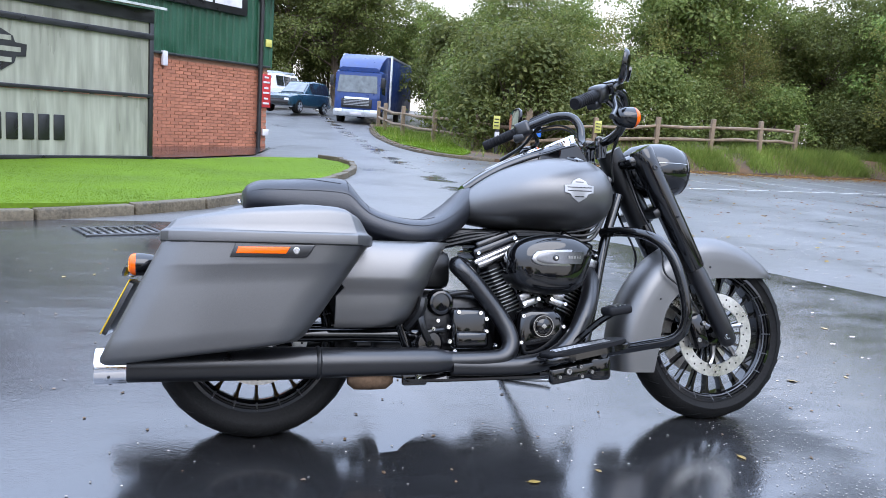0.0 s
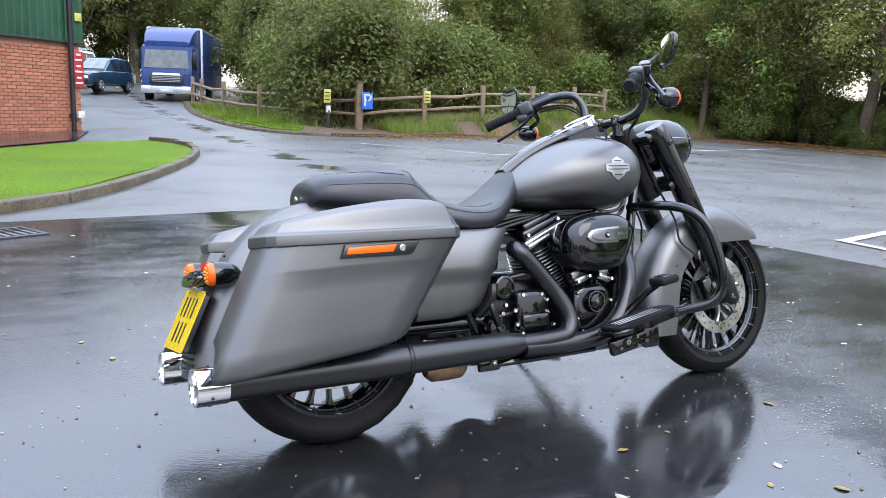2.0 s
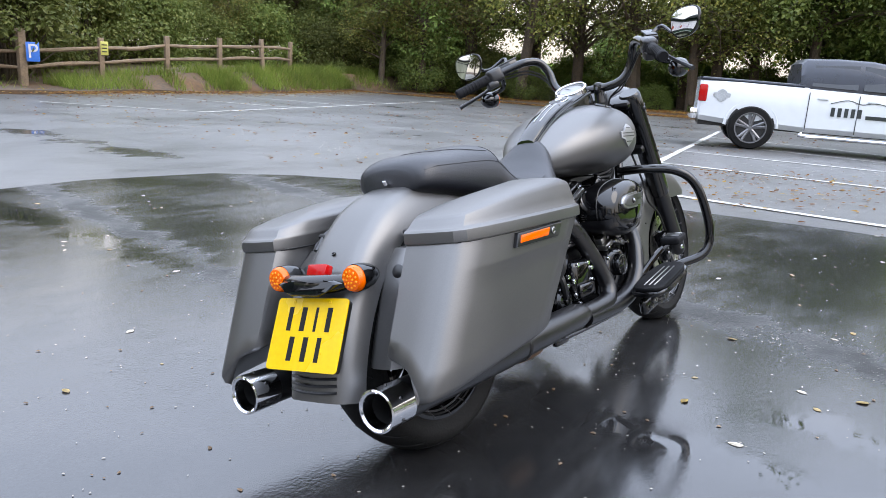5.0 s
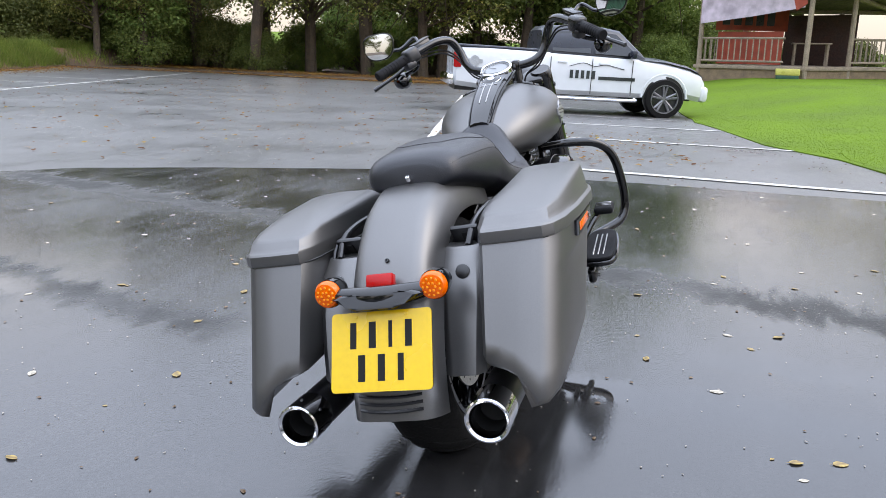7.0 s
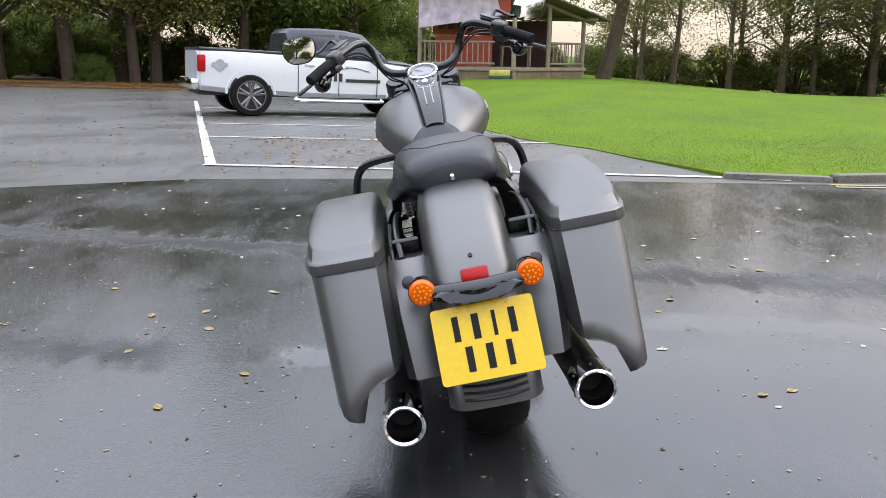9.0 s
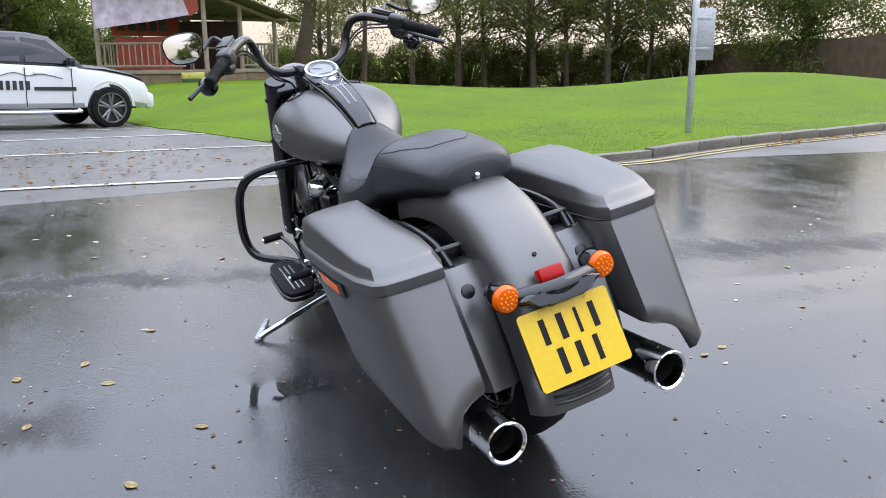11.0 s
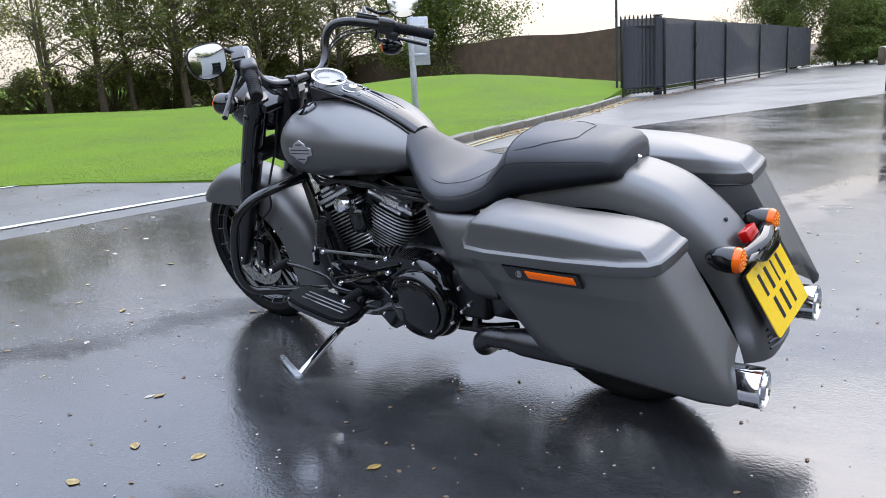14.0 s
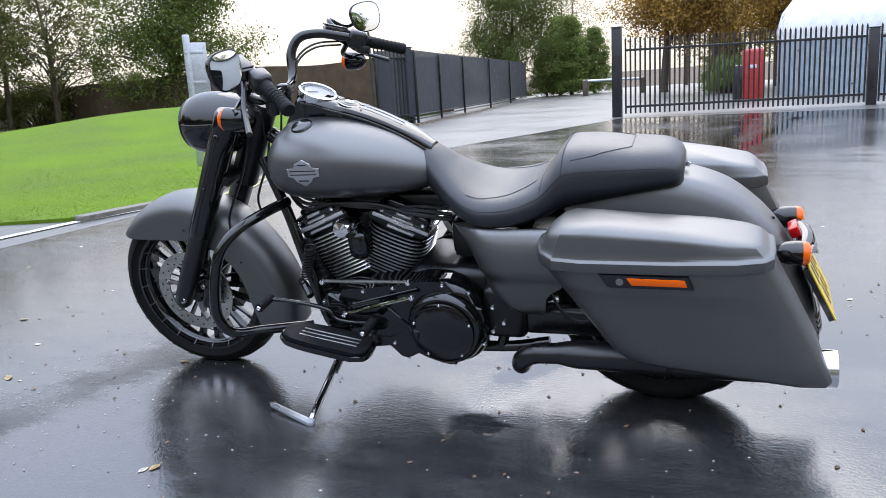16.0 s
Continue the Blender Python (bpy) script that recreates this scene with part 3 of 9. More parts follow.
def surface_spots(ob, count, seed, keep=lambda x, y: 1.0):
    """Random places on a sheet, thinned by keep(x, y)."""
    rng = random.Random(seed)
    me = ob.data
    me.calc_loop_triangles()
    tris = [[me.vertices[i].co for i in t.vertices] for t in me.loop_triangles if t.normal.z > 0.5]
    wts = [((b - a).cross(c - a)).length * keep(*((a + b + c) / 3).xy) for a, b, c in tris]
    out = []
    for a, b, c in rng.choices(tris, wts, k=count):
        u, v = rng.random(), rng.random()
        if u + v > 1:
            u, v = 1 - u, 1 - v
        out.append(tuple(a + (b - a) * u + (c - a) * v))
    return out


def near_weight(x, y):
    return 1 / max(4.0, math.hypot(x + 0.5, y)) ** 1.6


blades("lawn_grass", surface_spots(lawn_a, 90000, 1, near_weight), BLADES, 0.009, 0.006, 1, "short wet green grass")
blades("lawn_grass", surface_spots(lawn_b, 170000, 2, near_weight), BLADES, 0.009, 0.008, 2, "short wet green grass")
blades("lawn_grass", surface_spots(lawn_c, 16000, 6), BLADES, 0.05, 0.014, 6, "short wet green grass under the fence")


def verge_weight(x, y):
    front = y - np.interp(x, (9, 13, 17.5, 22, 26), (20.4, 21.0, 22.3, 24.2, 26.4))
    tuft = max(0.0, noise.noise((x * 0.7, y * 0.7, 3.0)) + 0.35)
    return (math.exp(-(front / 0.8) ** 2) * tuft if x > 9 else 0) + 0.06 * math.exp(-((x - 6.5) / 1.5) ** 2 - ((y - 27) / 5) ** 2)


blades("verge_grass", surface_spots(verge, 46000, 3, verge_weight), ROUGH_GRASS, 0.34, 0.02, 3, "long rough grass along the fence")


# ---- trees ----
def leaf_cloud(centres, spread, per, size, seed, flat=0.75):
    """Clusters of small folded leaves about centres."""
    rng = np.random.default_rng(seed)
    C = np.repeat(np.array(centres, float), per, axis=0)
    n = len(C)
    P = C + rng.normal(0, 1, (n, 3)) * spread * np.array([1, 1, flat])
    N = (P - C) / max(spread, 0.05) * 0.55 + rng.normal(0, 0.55, (n, 3)) + np.array([0, 0, 0.75])
    N /= np.linalg.norm(N, axis=1)[:, None] + 1e-9
    A = np.cross(N, rng.normal(0, 1, (n, 3)))
    A /= np.linalg.norm(A, axis=1)[:, None] + 1e-9
    B = np.cross(N, A)
    s = (size * rng.uniform(0.55, 1.35, n))[:, None]
    V = np.empty((n, 4, 3))
    V[:, 0], V[:, 2] = P - A * s * 0.5, P + A * s * 0.5
    V[:, 1], V[:, 3] = P + B * s * 0.28 + N * s * 0.12, P - B * s * 0.28 + N * s * 0.12
    idx = np.arange(4 * n).reshape(n, 4)
    F = np.concatenate([idx[:, [0, 1, 2]], idx[:, [0, 2, 3]]])
    return V.reshape(-1, 3).tolist(), F.tolist()


def tree(name, seed, height, spread, trunk_r, leaves, size, material, label, bare=0.35, lean=0.0, clusters=90, low=0.25, puff=0.5):
    """A tapered trunk, branching limbs and a crown of leaf clusters with gaps."""
    rng = random.Random(seed)
    root = tagged(empty(name), label, "tree")
    bm = bmesh.new()
    top = Vector((lean * height, rng.uniform(-0.3, 0.3), height * 0.8))
    mid = Vector((lean * height * 0.35 + rng.uniform(-0.2, 0.2), rng.uniform(-0.2, 0.2), height * 0.4))
    tube(bm, [(0, 0, -0.4), (0.0, 0, 0.15), mid * 0.5, mid, (mid + top) / 2, top], [trunk_r * 1.5, trunk_r * 1.1, trunk_r * 0.95, trunk_r * 0.7, trunk_r * 0.4, trunk_r * 0.12], 9, 3)
    tips = []
    for k in range(clusters // 6):
        t = rng.uniform(low, 0.95)
        base = mid * (t / 0.5) if t < 0.5 else mid.lerp(top, (t - 0.5) / 0.5)
        a, reach = rng.uniform(0, 6.283), spread * rng.uniform(0.55, 1.0) * (1.1 - 0.55 * t)
        end = base + Vector((math.cos(a) * reach, math.sin(a) * reach, height * rng.uniform(0.02, 0.2)))
        half = base.lerp(end, 0.5) + Vector((0, 0, rng.uniform(0, 0.06) * height))
        r = trunk_r * 0.38 * (1.1 - t)
        tube(bm, [base, half, end], [r, r * 0.6, r * 0.15], 5, 3)
        for _ in range(6):
            q = half.lerp(end, rng.uniform(0, 1.25))
            tip = q + Vector((rng.gauss(0, 1), rng.gauss(0, 1), rng.gauss(0, 0.8))) * spread * 0.2
            tube(bm, [q, q.lerp(tip, 0.5) + Vector((0, 0, 0.05)), tip], [r * 0.3, r * 0.2, 0.008], 4, 1)
            tips.append(tip)
    part("trunk", bm, BARK, root)
    keep = [t for t in tips if rng.random() > bare]
    V, F = leaf_cloud(keep, puff, max(1, leaves // max(1, len(keep))), size, seed)
    raw("crown", V, F, material, root)
    return root


def bush(name, seed, w, h, leaves, size, material, label, category="bush"):
    """A dense shrub: stems from the ground and leaf clusters over an uneven dome."""
    rng = random.Random(seed)
    root = tagged(empty(name), label, category)
    bm = bmesh.new()
    centres = []
    for k in range(90):
        a, e = rng.uniform(0, 6.283), rng.random() ** 0.7
        r = w * 0.5 * math.sqrt(1 - (e * 0.92) ** 2) * rng.uniform(0.55, 1.05)
        c = Vector((math.cos(a) * r, math.sin(a) * r, h * (0.1 + 0.85 * e) * rng.uniform(0.75, 1.1)))
        centres.append(c)
        tube(bm, [(c.x * 0.2, c.y * 0.2, -0.2), (c.x * 0.5, c.y * 0.5, c.z * 0.5), c], [0.035, 0.025, 0.008], 5, 2)
    part("branchwork", bm, BARK, root)
    V, F = leaf_cloud(centres, min(w, h) * 0.082, leaves // 90, size, seed, 0.8)
    raw("foliage", V, F, material, root)
    return root


def stand(ob, x, y, rz=0.0, s=1.0, dz=0.0):
    ob.matrix_world = Matrix.Translation((x, y, ground_z(x, y) + dz)) @ Matrix.Rotation(rz, 4, "Z") @ Matrix.Scale(s, 4)
    return ob


def again(ob, x, y, rz, s, dz=0.0, group=""):
    c = copy_thing(ob, Matrix())
    c.matrix_basis = Matrix.Translation((x, y, ground_z(x, y) + dz)) @ Matrix.Rotation(rz, 4, "Z") @ Matrix.Scale(s, 4)
    return tagged(c, group=group)


def stature(x, y):
    """How tall the wood stands, by its side of the car park."""
    return float(np.interp(math.degrees(math.atan2(y, x)), (-180, -140, -100, -12, -2, 22, 29, 37, 42, 47, 60, 66, 78, 86, 100, 140, 180), (0.8, 0.8, 1, 1, 1.2, 1.2, 1.26, 1.18, 0.85, 0.72, 0.7, 0.65, 0.65, 1.0, 1.15, 1.0, 0.9)))


rng0 = random.Random(5)
oak = stand(tree("oak_tree", 11, 11, 4.6, 0.26, 24000, 0.21, FOLIAGE, "tall leafy green tree behind the car park", 0.22, lean=0.05, clusters=240, puff=0.37), 20, 33)
thin_tree = stand(tree("autumn_tree", 12, 10, 3.6, 0.2, 13000, 0.14, FOLIAGE_AUTUMN, "slender tree with thinning yellow leaves", 0.4, lean=0.1, clusters=150, puff=0.4), 28, 24)
dark_tree = stand(tree("dark_tree", 13, 10, 4.4, 0.24, 20000, 0.21, FOLIAGE_DARK, "dense dark tree of the wood", 0.25, lean=0.07, clusters=220, puff=0.42), 37.5, 11.5)
open_tree = stand(tree("open_tree", 14, 11.5, 4.4, 0.27, 6000, 0.19, FOLIAGE, "tall dark-stemmed tree with sky between its boughs", 0.46, lean=0.04, clusters=270, low=0.24, puff=0.34), 33.4, 18.6)
hazel = stand(bush("hazel_bush", 21, 4.6, 4.2, 17000, 0.165, FOLIAGE, "broad green hazel bush beside the rail fence"), 8.75, 23.0)
shrub = stand(bush("dark_shrub", 22, 4.2, 3.0, 20000, 0.12, FOLIAGE_DARK, "dark low shrub along the wood's edge"), 33.5, 14.6, 0.0, 0.4)
for x, y, s in ((13, 35, 1.1), (27, 32, 1.0), (14, 51, 1.0), (16, 42, 1.2), (24, 40, 1.25), (35, 30, 1.1), (3, 60, 1.1), (-3, 62, 1.2), (12, 60, 1.3), (-8, 58, 1.2), (55, 45, 1.4), (68, 9, 1.5), (47, 44, 1.3), (29.5, 30, 1.0), (34, 33, 1.2), (25, 34, 1.0), (31, 37, 1.2), (38, 38, 1.2), (6, 57, 1.2), (9, 66, 1.3), (1, 68, 1.3), (-26, -30, 1.0), (-31, -18, 1.0), (-28, -5, 1.1), (-32, 8, 1.2), (-27, 20, 1.2), (-20, -40, 1.0)):
    again(oak, x, y, rng0.uniform(0, 6), s * stature(x, y) * rng0.uniform(0.9, 1.1), group="wood edge trees")
for x, y, s in ((30, 26, 1.0), (37, 9, 1.0), (40, 4, 1.1), (44, 10, 1.3), (20, 48, 1.3)):
    again(dark_tree, x, y, rng0.uniform(0, 6), s * stature(x, y) * rng0.uniform(0.9, 1.1), group="wood edge trees")
for x, y, s in ((31.5, 23.5, 1.2), (34.5, 21.8, 1.3), (33.5, 15.6, 1.1), (38, 15, 1.1), (35.5, 12.6, 0.9)):
    again(open_tree, x, y, rng0.uniform(0, 6), s * rng0.uniform(0.9, 1.1), group="wood edge trees")
for x, y, s in ((22, 30, 0.9), (34, 13, 0.9), (16, 31, 0.9), (30.3, 19.8, 0.95), (27, 25.6, 0.85)):
    again(thin_tree, x, y, rng0.uniform(0, 6), s * stature(x, y) * rng0.uniform(0.9, 1.1), group="autumn trees")
for x, y, s in ((12.6, 26.8, 1.0), (9.5, 26.5, 1.0), (10.2, 33.5, 0.95), (21.6, 24.9, 0.22), (22.6, 25.4, 0.26), (23.8, 26.2, 0.24), (25.3, 27.0, 0.28), (19.2, 23.5, 0.16), (17.0, 22.4, 0.13), (27, 27.2, 0.3), (15.8, 28.0, 0.9), (19, 29.5, 0.85), (22.5, 29.5, 0.8), (10.5, 31, 1.15), (26, 28, 0.8), (11.5, 40, 1.3), (12.5, 47, 1.2), (0, 56, 1.3), (-5, 55, 1.2), (6, 60, 1.2), (29, 28, 0.9), (31.5, 28.5, 1.0), (27, 29.5, 0.9), (31, 22, 0.6), (33, 25, 0.8), (-25, -11, 0.7), (-24, -6, 0.8), (-25, -1, 0.8), (-24, 4, 0.7), (-25, 9, 0.8)):
    again(hazel, x, y, rng0.uniform(0, 6), s * rng0.uniform(0.9, 1.1), group="hedge bushes")
for x, y, s in ((31, 20, 0.55), (36, 6, 0.75), (38, 2.5, 0.7), (29, 24.5, 0.9), (40, 0, 1.0), (35, 24, 0.7), (41, 7, 1.4), (42, 2, 1.3), (45, 5, 1.6), (44, 21, 1.5), (42, -4, 0.7), (41, -9, 0.7)):
    again(shrub, x, y, rng0.uniform(0, 6), s * rng0.uniform(0.9, 1.15), group="hedge shrubs")


# the glow of light from behind this hedge is put into its leaf colours
field_hedge = stand(bush("field_hedge", 24, 4.0, 2.3, 15000, 0.13, leafy("painted_backlit_hedge_leaves", (0.085, 0.13, 0.02), (0.13, 0.18, 0.03), (0.2, 0.22, 0.05), vary=0.6), "hedge bush at the back of the wood, its leaves coloured light as if backlit"), 36.5, 20.5)
for x, y, s in ((38, 17.6, 1.0), (39.8, 15, 1.1), (41, 12.4, 1.0), (35, 23.4, 0.95), (33.6, 25.6, 0.9), (34.8, 19.2, 0.6), (42.6, 18, 1.2)):
    again(field_hedge, x, y, rng0.uniform(0, 6), s, group="field hedge")

# ---- buildings ----
GLAZING = worn("grimy_frosted_panel", (0.25, 0.25, 0.2), 0.35, scale=3, vary=0.35, coarse=0.8)
# rain streaks: the grain is drawn out downwards
gn_ = GLAZING.node_tree
drawn = gn_.nodes.new("ShaderNodeMapping")
drawn.inputs["Scale"].default_value = (3.2, 3.2, 0.35)
coords = [n for n in gn_.nodes if n.type == "TEX_COORD"][0]
gn_.links.new(coords.outputs["Object"], drawn.inputs["Vector"])
for n in [n for n in gn_.nodes if n.type == "TEX_NOISE"]:
    gn_.links.new(drawn.outputs[0], n.inputs["Vector"])
ROOF_SHEET = worn("dull_roof_sheet", (0.4, 0.41, 0.4), 0.5, scale=8, vary=0.3)
WHITE_SIGN = worn("pale_sign_face", (0.55, 0.53, 0.55), 0.4, scale=4, vary=0.12)
RED_SIGN = worn("red_sign_face", (0.38, 0.02, 0.02), 0.4, scale=20, vary=0.2)
YELLOW_SIGN = worn("yellow_sign_face", (0.46, 0.43, 0.1), 0.4, scale=20, vary=0.15)
BLUE_SIGN = worn("blue_sign_face", (0.03, 0.14, 0.5), 0.4, scale=20, vary=0.15)
BLACK_PAINT = worn("black_paint", (0.012, 0.012, 0.013), 0.4, scale=40, vary=0.3)
WHITE_PAINT = worn("white_vehicle_paint", (0.6, 0.62, 0.64), 0.22, 0, 0.5, scale=8, vary=0.02, rvary=0.05)
NAVY_PAINT = worn("dark_blue_vehicle_paint", (0.01, 0.013, 0.022), 0.3, 0, 0.0, scale=8, vary=0.2, rvary=0.05)
BLUE_PAINT = worn("royal_blue_lorry_paint", (0.005, 0.026, 0.12), 0.32, 0, 0.0, scale=6, vary=0.2, rvary=0.06)
BLUE_CURTAIN = worn("blue_lorry_curtain", (0.006, 0.024, 0.11), 0.5, scale=5, vary=0.3, bump=0.2)
TEAL_PAINT = worn("teal_vehicle_paint", (0.012, 0.04, 0.06), 0.22, 0, 0.6, scale=8, vary=0.2, rvary=0.05)
TINTED = worn("tinted_window_glass", (0.012, 0.014, 0.017), 0.05, 0, 0.3, scale=3, vary=0.3, rvary=0.02)
PALE_GLASS = worn("windscreen_glass", (0.1, 0.115, 0.12), 0.06, 0, 0.3, scale=3, vary=0.3, rvary=0.02)
BANNER_PALE = worn("pale_lilac_banner", (0.5, 0.42, 0.5), 0.6, scale=3, vary=0.3)
BANNER_RED = worn("orange_red_banner", (0.3, 0.05, 0.025), 0.6, scale=3, vary=0.3)
SHED_DARK = worn("dark_stained_boards", (0.05, 0.025, 0.02), 0.8, scale=20, vary=0.4, bump=0.3)
SHINGLE = worn("mossy_roof_shingle", (0.14, 0.12, 0.09), 0.85, scale=12, vary=0.4, bump=0.5)
HEATHER = worn("brown_heather_screen", (0.07, 0.042, 0.026), 0.95, scale=60, vary=0.5, bump=0.8, coarse=3)
MESH_SCREEN = worn("dark_grey_fence_screen", (0.04, 0.043, 0.051), 0.75, scale=20, vary=0.25, bump=0.2)
[n for n in MESH_SCREEN.node_tree.nodes if n.type == "BSDF_PRINCIPLED"][0].inputs["Alpha"].default_value = 0.8
GALV = worn("galvanised_steel", (0.42, 0.44, 0.46), 0.4, 0.7, scale=30, vary=0.2)
WHITE_SHELL = worn("white_tank_shell", (0.72, 0.73, 0.74), 0.3, scale=5, vary=0.1)
BLUE_GREY = worn("blue_grey_panel", (0.25, 0.31, 0.36), 0.5, scale=5, vary=0.2)

E1 = Vector((0.73, 0.683, 0)).normalized()
IN = Vector((-0.683, 0.73, 0)).normalized()


def facing(origin):
    m = Matrix((E1, IN, Vector((0, 0, 1)))).transposed().to_4x4()
    return Matrix.Translation(origin) @ m


unit = empty("workshop_building", facing((0.42, 18.53, 0.14)))
tagged(unit, "green clad workshop over an orange brick base", "building")
bm = bmesh.new()
box(bm, (-6, 0.28, 0.95), (12, 0.5, 2.14))
box(bm, (-0.25, 5.2, 0.95), (0.5, 9.4, 2.14))
part("base_wall", bm, MORTAR, unit)
bm = bmesh.new()
prof = []
x = -12.0
while x < 0.02:
    prof += [(x, 0.0), (x + 0.03, -0.035), (x + 0.09, -0.035), (x + 0.12, 0.0)]
    x += 0.2
for z0, z1 in ((2.02, 4.5),):
    for (xa, ya), (xb, yb) in zip(prof, prof[1:]):
        bm.faces.new([bm.verts.new(p) for p in ((xa, ya, z0), (xb, yb, z0), (xb, yb, z1), (xa, ya, z1))])
box(bm, (-6, 0.25, 3.25), (12, 0.44, 2.46))
box(bm, (-0.2, 5.2, 3.25), (0.4, 9.4, 2.46))
part("cladding", bm, CLADDING, unit, "ribbed dark green steel cladding")
bm = bmesh.new()
box(bm, (-6, -0.03, 2.04), (12.04, 0.1, 0.05), 0.01)
part("drip_flashing", bm, STEEL_DARK, unit)
bm = bmesh.new()
box(bm, (-6, 4.8, 4.58), (12.6, 10.4, 0.2), 0.03)
part("roof", bm, STEEL_DARK, unit)
bm = bmesh.new()
box(bm, (-5.0, -0.06, 3.75), (8.3, 0.12, 1.2), 0.02)
sign = part("sign_board", bm, BLACK_PAINT, unit, "long black-framed sign board")
bm = bmesh.new()
box(bm, (-5.0, -0.125, 3.77), (7.9, 0.02, 0.92))
part("sign_face", bm, WHITE_SIGN, sign)
for k in range(9):
    bm = bmesh.new()
    box(bm, (-1.6 - 0.62 * k, -0.138, 3.66), (0.4, 0.012, 0.3), 0.01)
    part("sign_bar", bm, BANNER_PALE if k % 3 else BANNER_RED, sign)
for xx in (-1.9, -3.3, -5.0, -6.7):
    bm = bmesh.new()
    box(bm, (xx, -0.14, 3.77), (0.05, 0.02, 0.94))
    part("mullion", bm, BLACK_PAINT, sign)
bm = bmesh.new()
tube(bm, [(-0.36, -0.1, 0.0), (-0.36, -0.1, 2.0), (-0.36, -0.1, 4.45)], 0.055, 12, 1)
for z in (0.4, 2.0, 3.6):
    box(bm, (-0.36, -0.07, z), (0.15, 0.08, 0.05), 0.01)
part("downpipe", bm, BLACK_PAINT, unit)
bm = bmesh.new()
box(bm, (-0.1, -0.03, 1.45), (0.32, 0.04, 0.82), 0.01)
notice = part("notice_board", bm, RED_SIGN, unit, "tall red notice board with pale bars")
for k, z in enumerate((1.78, 1.66, 1.52, 1.4, 1.26, 1.14)):
    bm = bmesh.new()
    box(bm, (-0.1, -0.055, z), (0.22 if k % 2 else 0.14, 0.008, 0.045), 0.003)
    part("notice_bar", bm, WHITE_SIGN, notice)
bm = bmesh.new()
box(bm, (-0.06, -0.05, 2.62), (0.2, 0.03, 0.18), 0.005)
part("warning_sign", bm, YELLOW_SIGN, unit)
bm = bmesh.new()
box(bm, (-0.1, -0.06, 0.42), (0.2, 0.06, 0.16), 0.01)
part("meter_box", bm, WHITE_SIGN, unit)
bm = bmesh.new()
box(bm, (-3.16, -0.06, 1.93), (0.13, 0.1, 0.32), 0.02)
part("alarm_box", bm, WHITE_SIGN, unit)
bm = bmesh.new()
box(bm, (-0.1, -0.18, 3.75), (0.2, 0.3, 0.14), 0.03)
part("floodlight", bm, WHITE_SIGN, unit)
# bricks in stretcher bond
bm = bmesh.new()
box(bm, (0, 0, 0), (0.215, 0.03, 0.065), 0.004, None, 1)
finish(bm)
brick_mesh = bpy.data.meshes.new("brick")
bm.to_mesh(brick_mesh)
bm.free()
brick_mat = BRICK.copy()
nt = brick_mat.node_tree
info = nt.nodes.new("ShaderNodeObjectInfo")
hue = nt.nodes.new("ShaderNodeHueSaturation")
mr = nt.nodes.new("ShaderNodeMapRange")
mr.inputs["To Min"].default_value, mr.inputs["To Max"].default_value = 0.82, 1.18
src = nt.nodes["Principled BSDF"].inputs["Base Color"].links[0].from_socket
nt.links.new(info.outputs["Random"], mr.inputs["Value"])
nt.links.new(mr.outputs[0], hue.inputs["Value"])
nt.links.new(src, hue.inputs["Color"])
nt.links.new(hue.outputs[0], nt.nodes["Principled BSDF"].inputs["Base Color"])
brick_mesh.materials.append(brick_mat)
rest_v, rest_f = [], []
for row in range(27):
    for k in range(52):
        xx, zz = -0.11 - 0.225 * k - (0.1125 if row % 2 else 0), -0.06 + 0.075 * row
        if xx < -11.8 or zz < -0.1:
            continue
        if k < 12 and len(unit.children) < 330:
            ob = new("brick", brick_mesh)
            ob.parent = unit
            ob.matrix_basis = Matrix.Translation((xx, 0.025, zz))
        else:
            o = len(rest_v)
            rest_v += [(xx + sx * 0.1075, y, zz + sz * 0.0325) for y in (0.01, 0.04) for sx, sz in ((-1, -1), (1, -1), (1, 1), (-1, 1))]
            rest_f += [(o, o + 1, o + 2, o + 3), (o + 4, o + 7, o + 6, o + 5), (o, o + 4, o + 5, o + 1), (o + 3, o + 2, o + 6, o + 7), (o + 1, o + 5, o + 6, o + 2), (o, o + 3, o + 7, o + 4)]
tagged(raw("brickwork", rest_v, rest_f, BRICK, unit), kind="stuff")

# the showroom across the yard, seen in the mirrors
SHOW_WALL = worn("pale_grey_wall_panel", (0.5, 0.5, 0.49), 0.5, scale=6, vary=0.1, coarse=0.8)
show = empty("showroom_building", Matrix.Translation((-17, -16, ground_z(-17, -16))) @ Matrix.Rotation(radians(-45), 4, "Z"))
tagged(show, "pale grey showroom with dark-framed glass doors", "building")
bm = bmesh.new()
box(bm, (0, -3.0, 2.2), (14, 6, 4.6), 0.02)
part("wall", bm, SHOW_WALL, show)
bm = bmesh.new()
box(bm, (0, -3.0, 4.6), (14.4, 6.4, 0.2), 0.03)
part("roof", bm, STEEL_DARK, show)
for x in (-3.6, 1.2):
    bm = bmesh.new()
    for sx in (-1, 1):
        box(bm, (x + sx * 0.95, 0.03, 1.35), (0.1, 0.1, 2.7), 0.01)
    for z in (0.05, 2.1, 2.7):
        box(bm, (x, 0.03, z), (2.0, 0.1, 0.1), 0.01)
    win = part("window", bm, BLACK_PAINT, show)
    bm = bmesh.new()
    box(bm, (x, 0.015, 1.35), (1.84, 0.02, 2.6))
    part("pane", bm, TINTED, win)

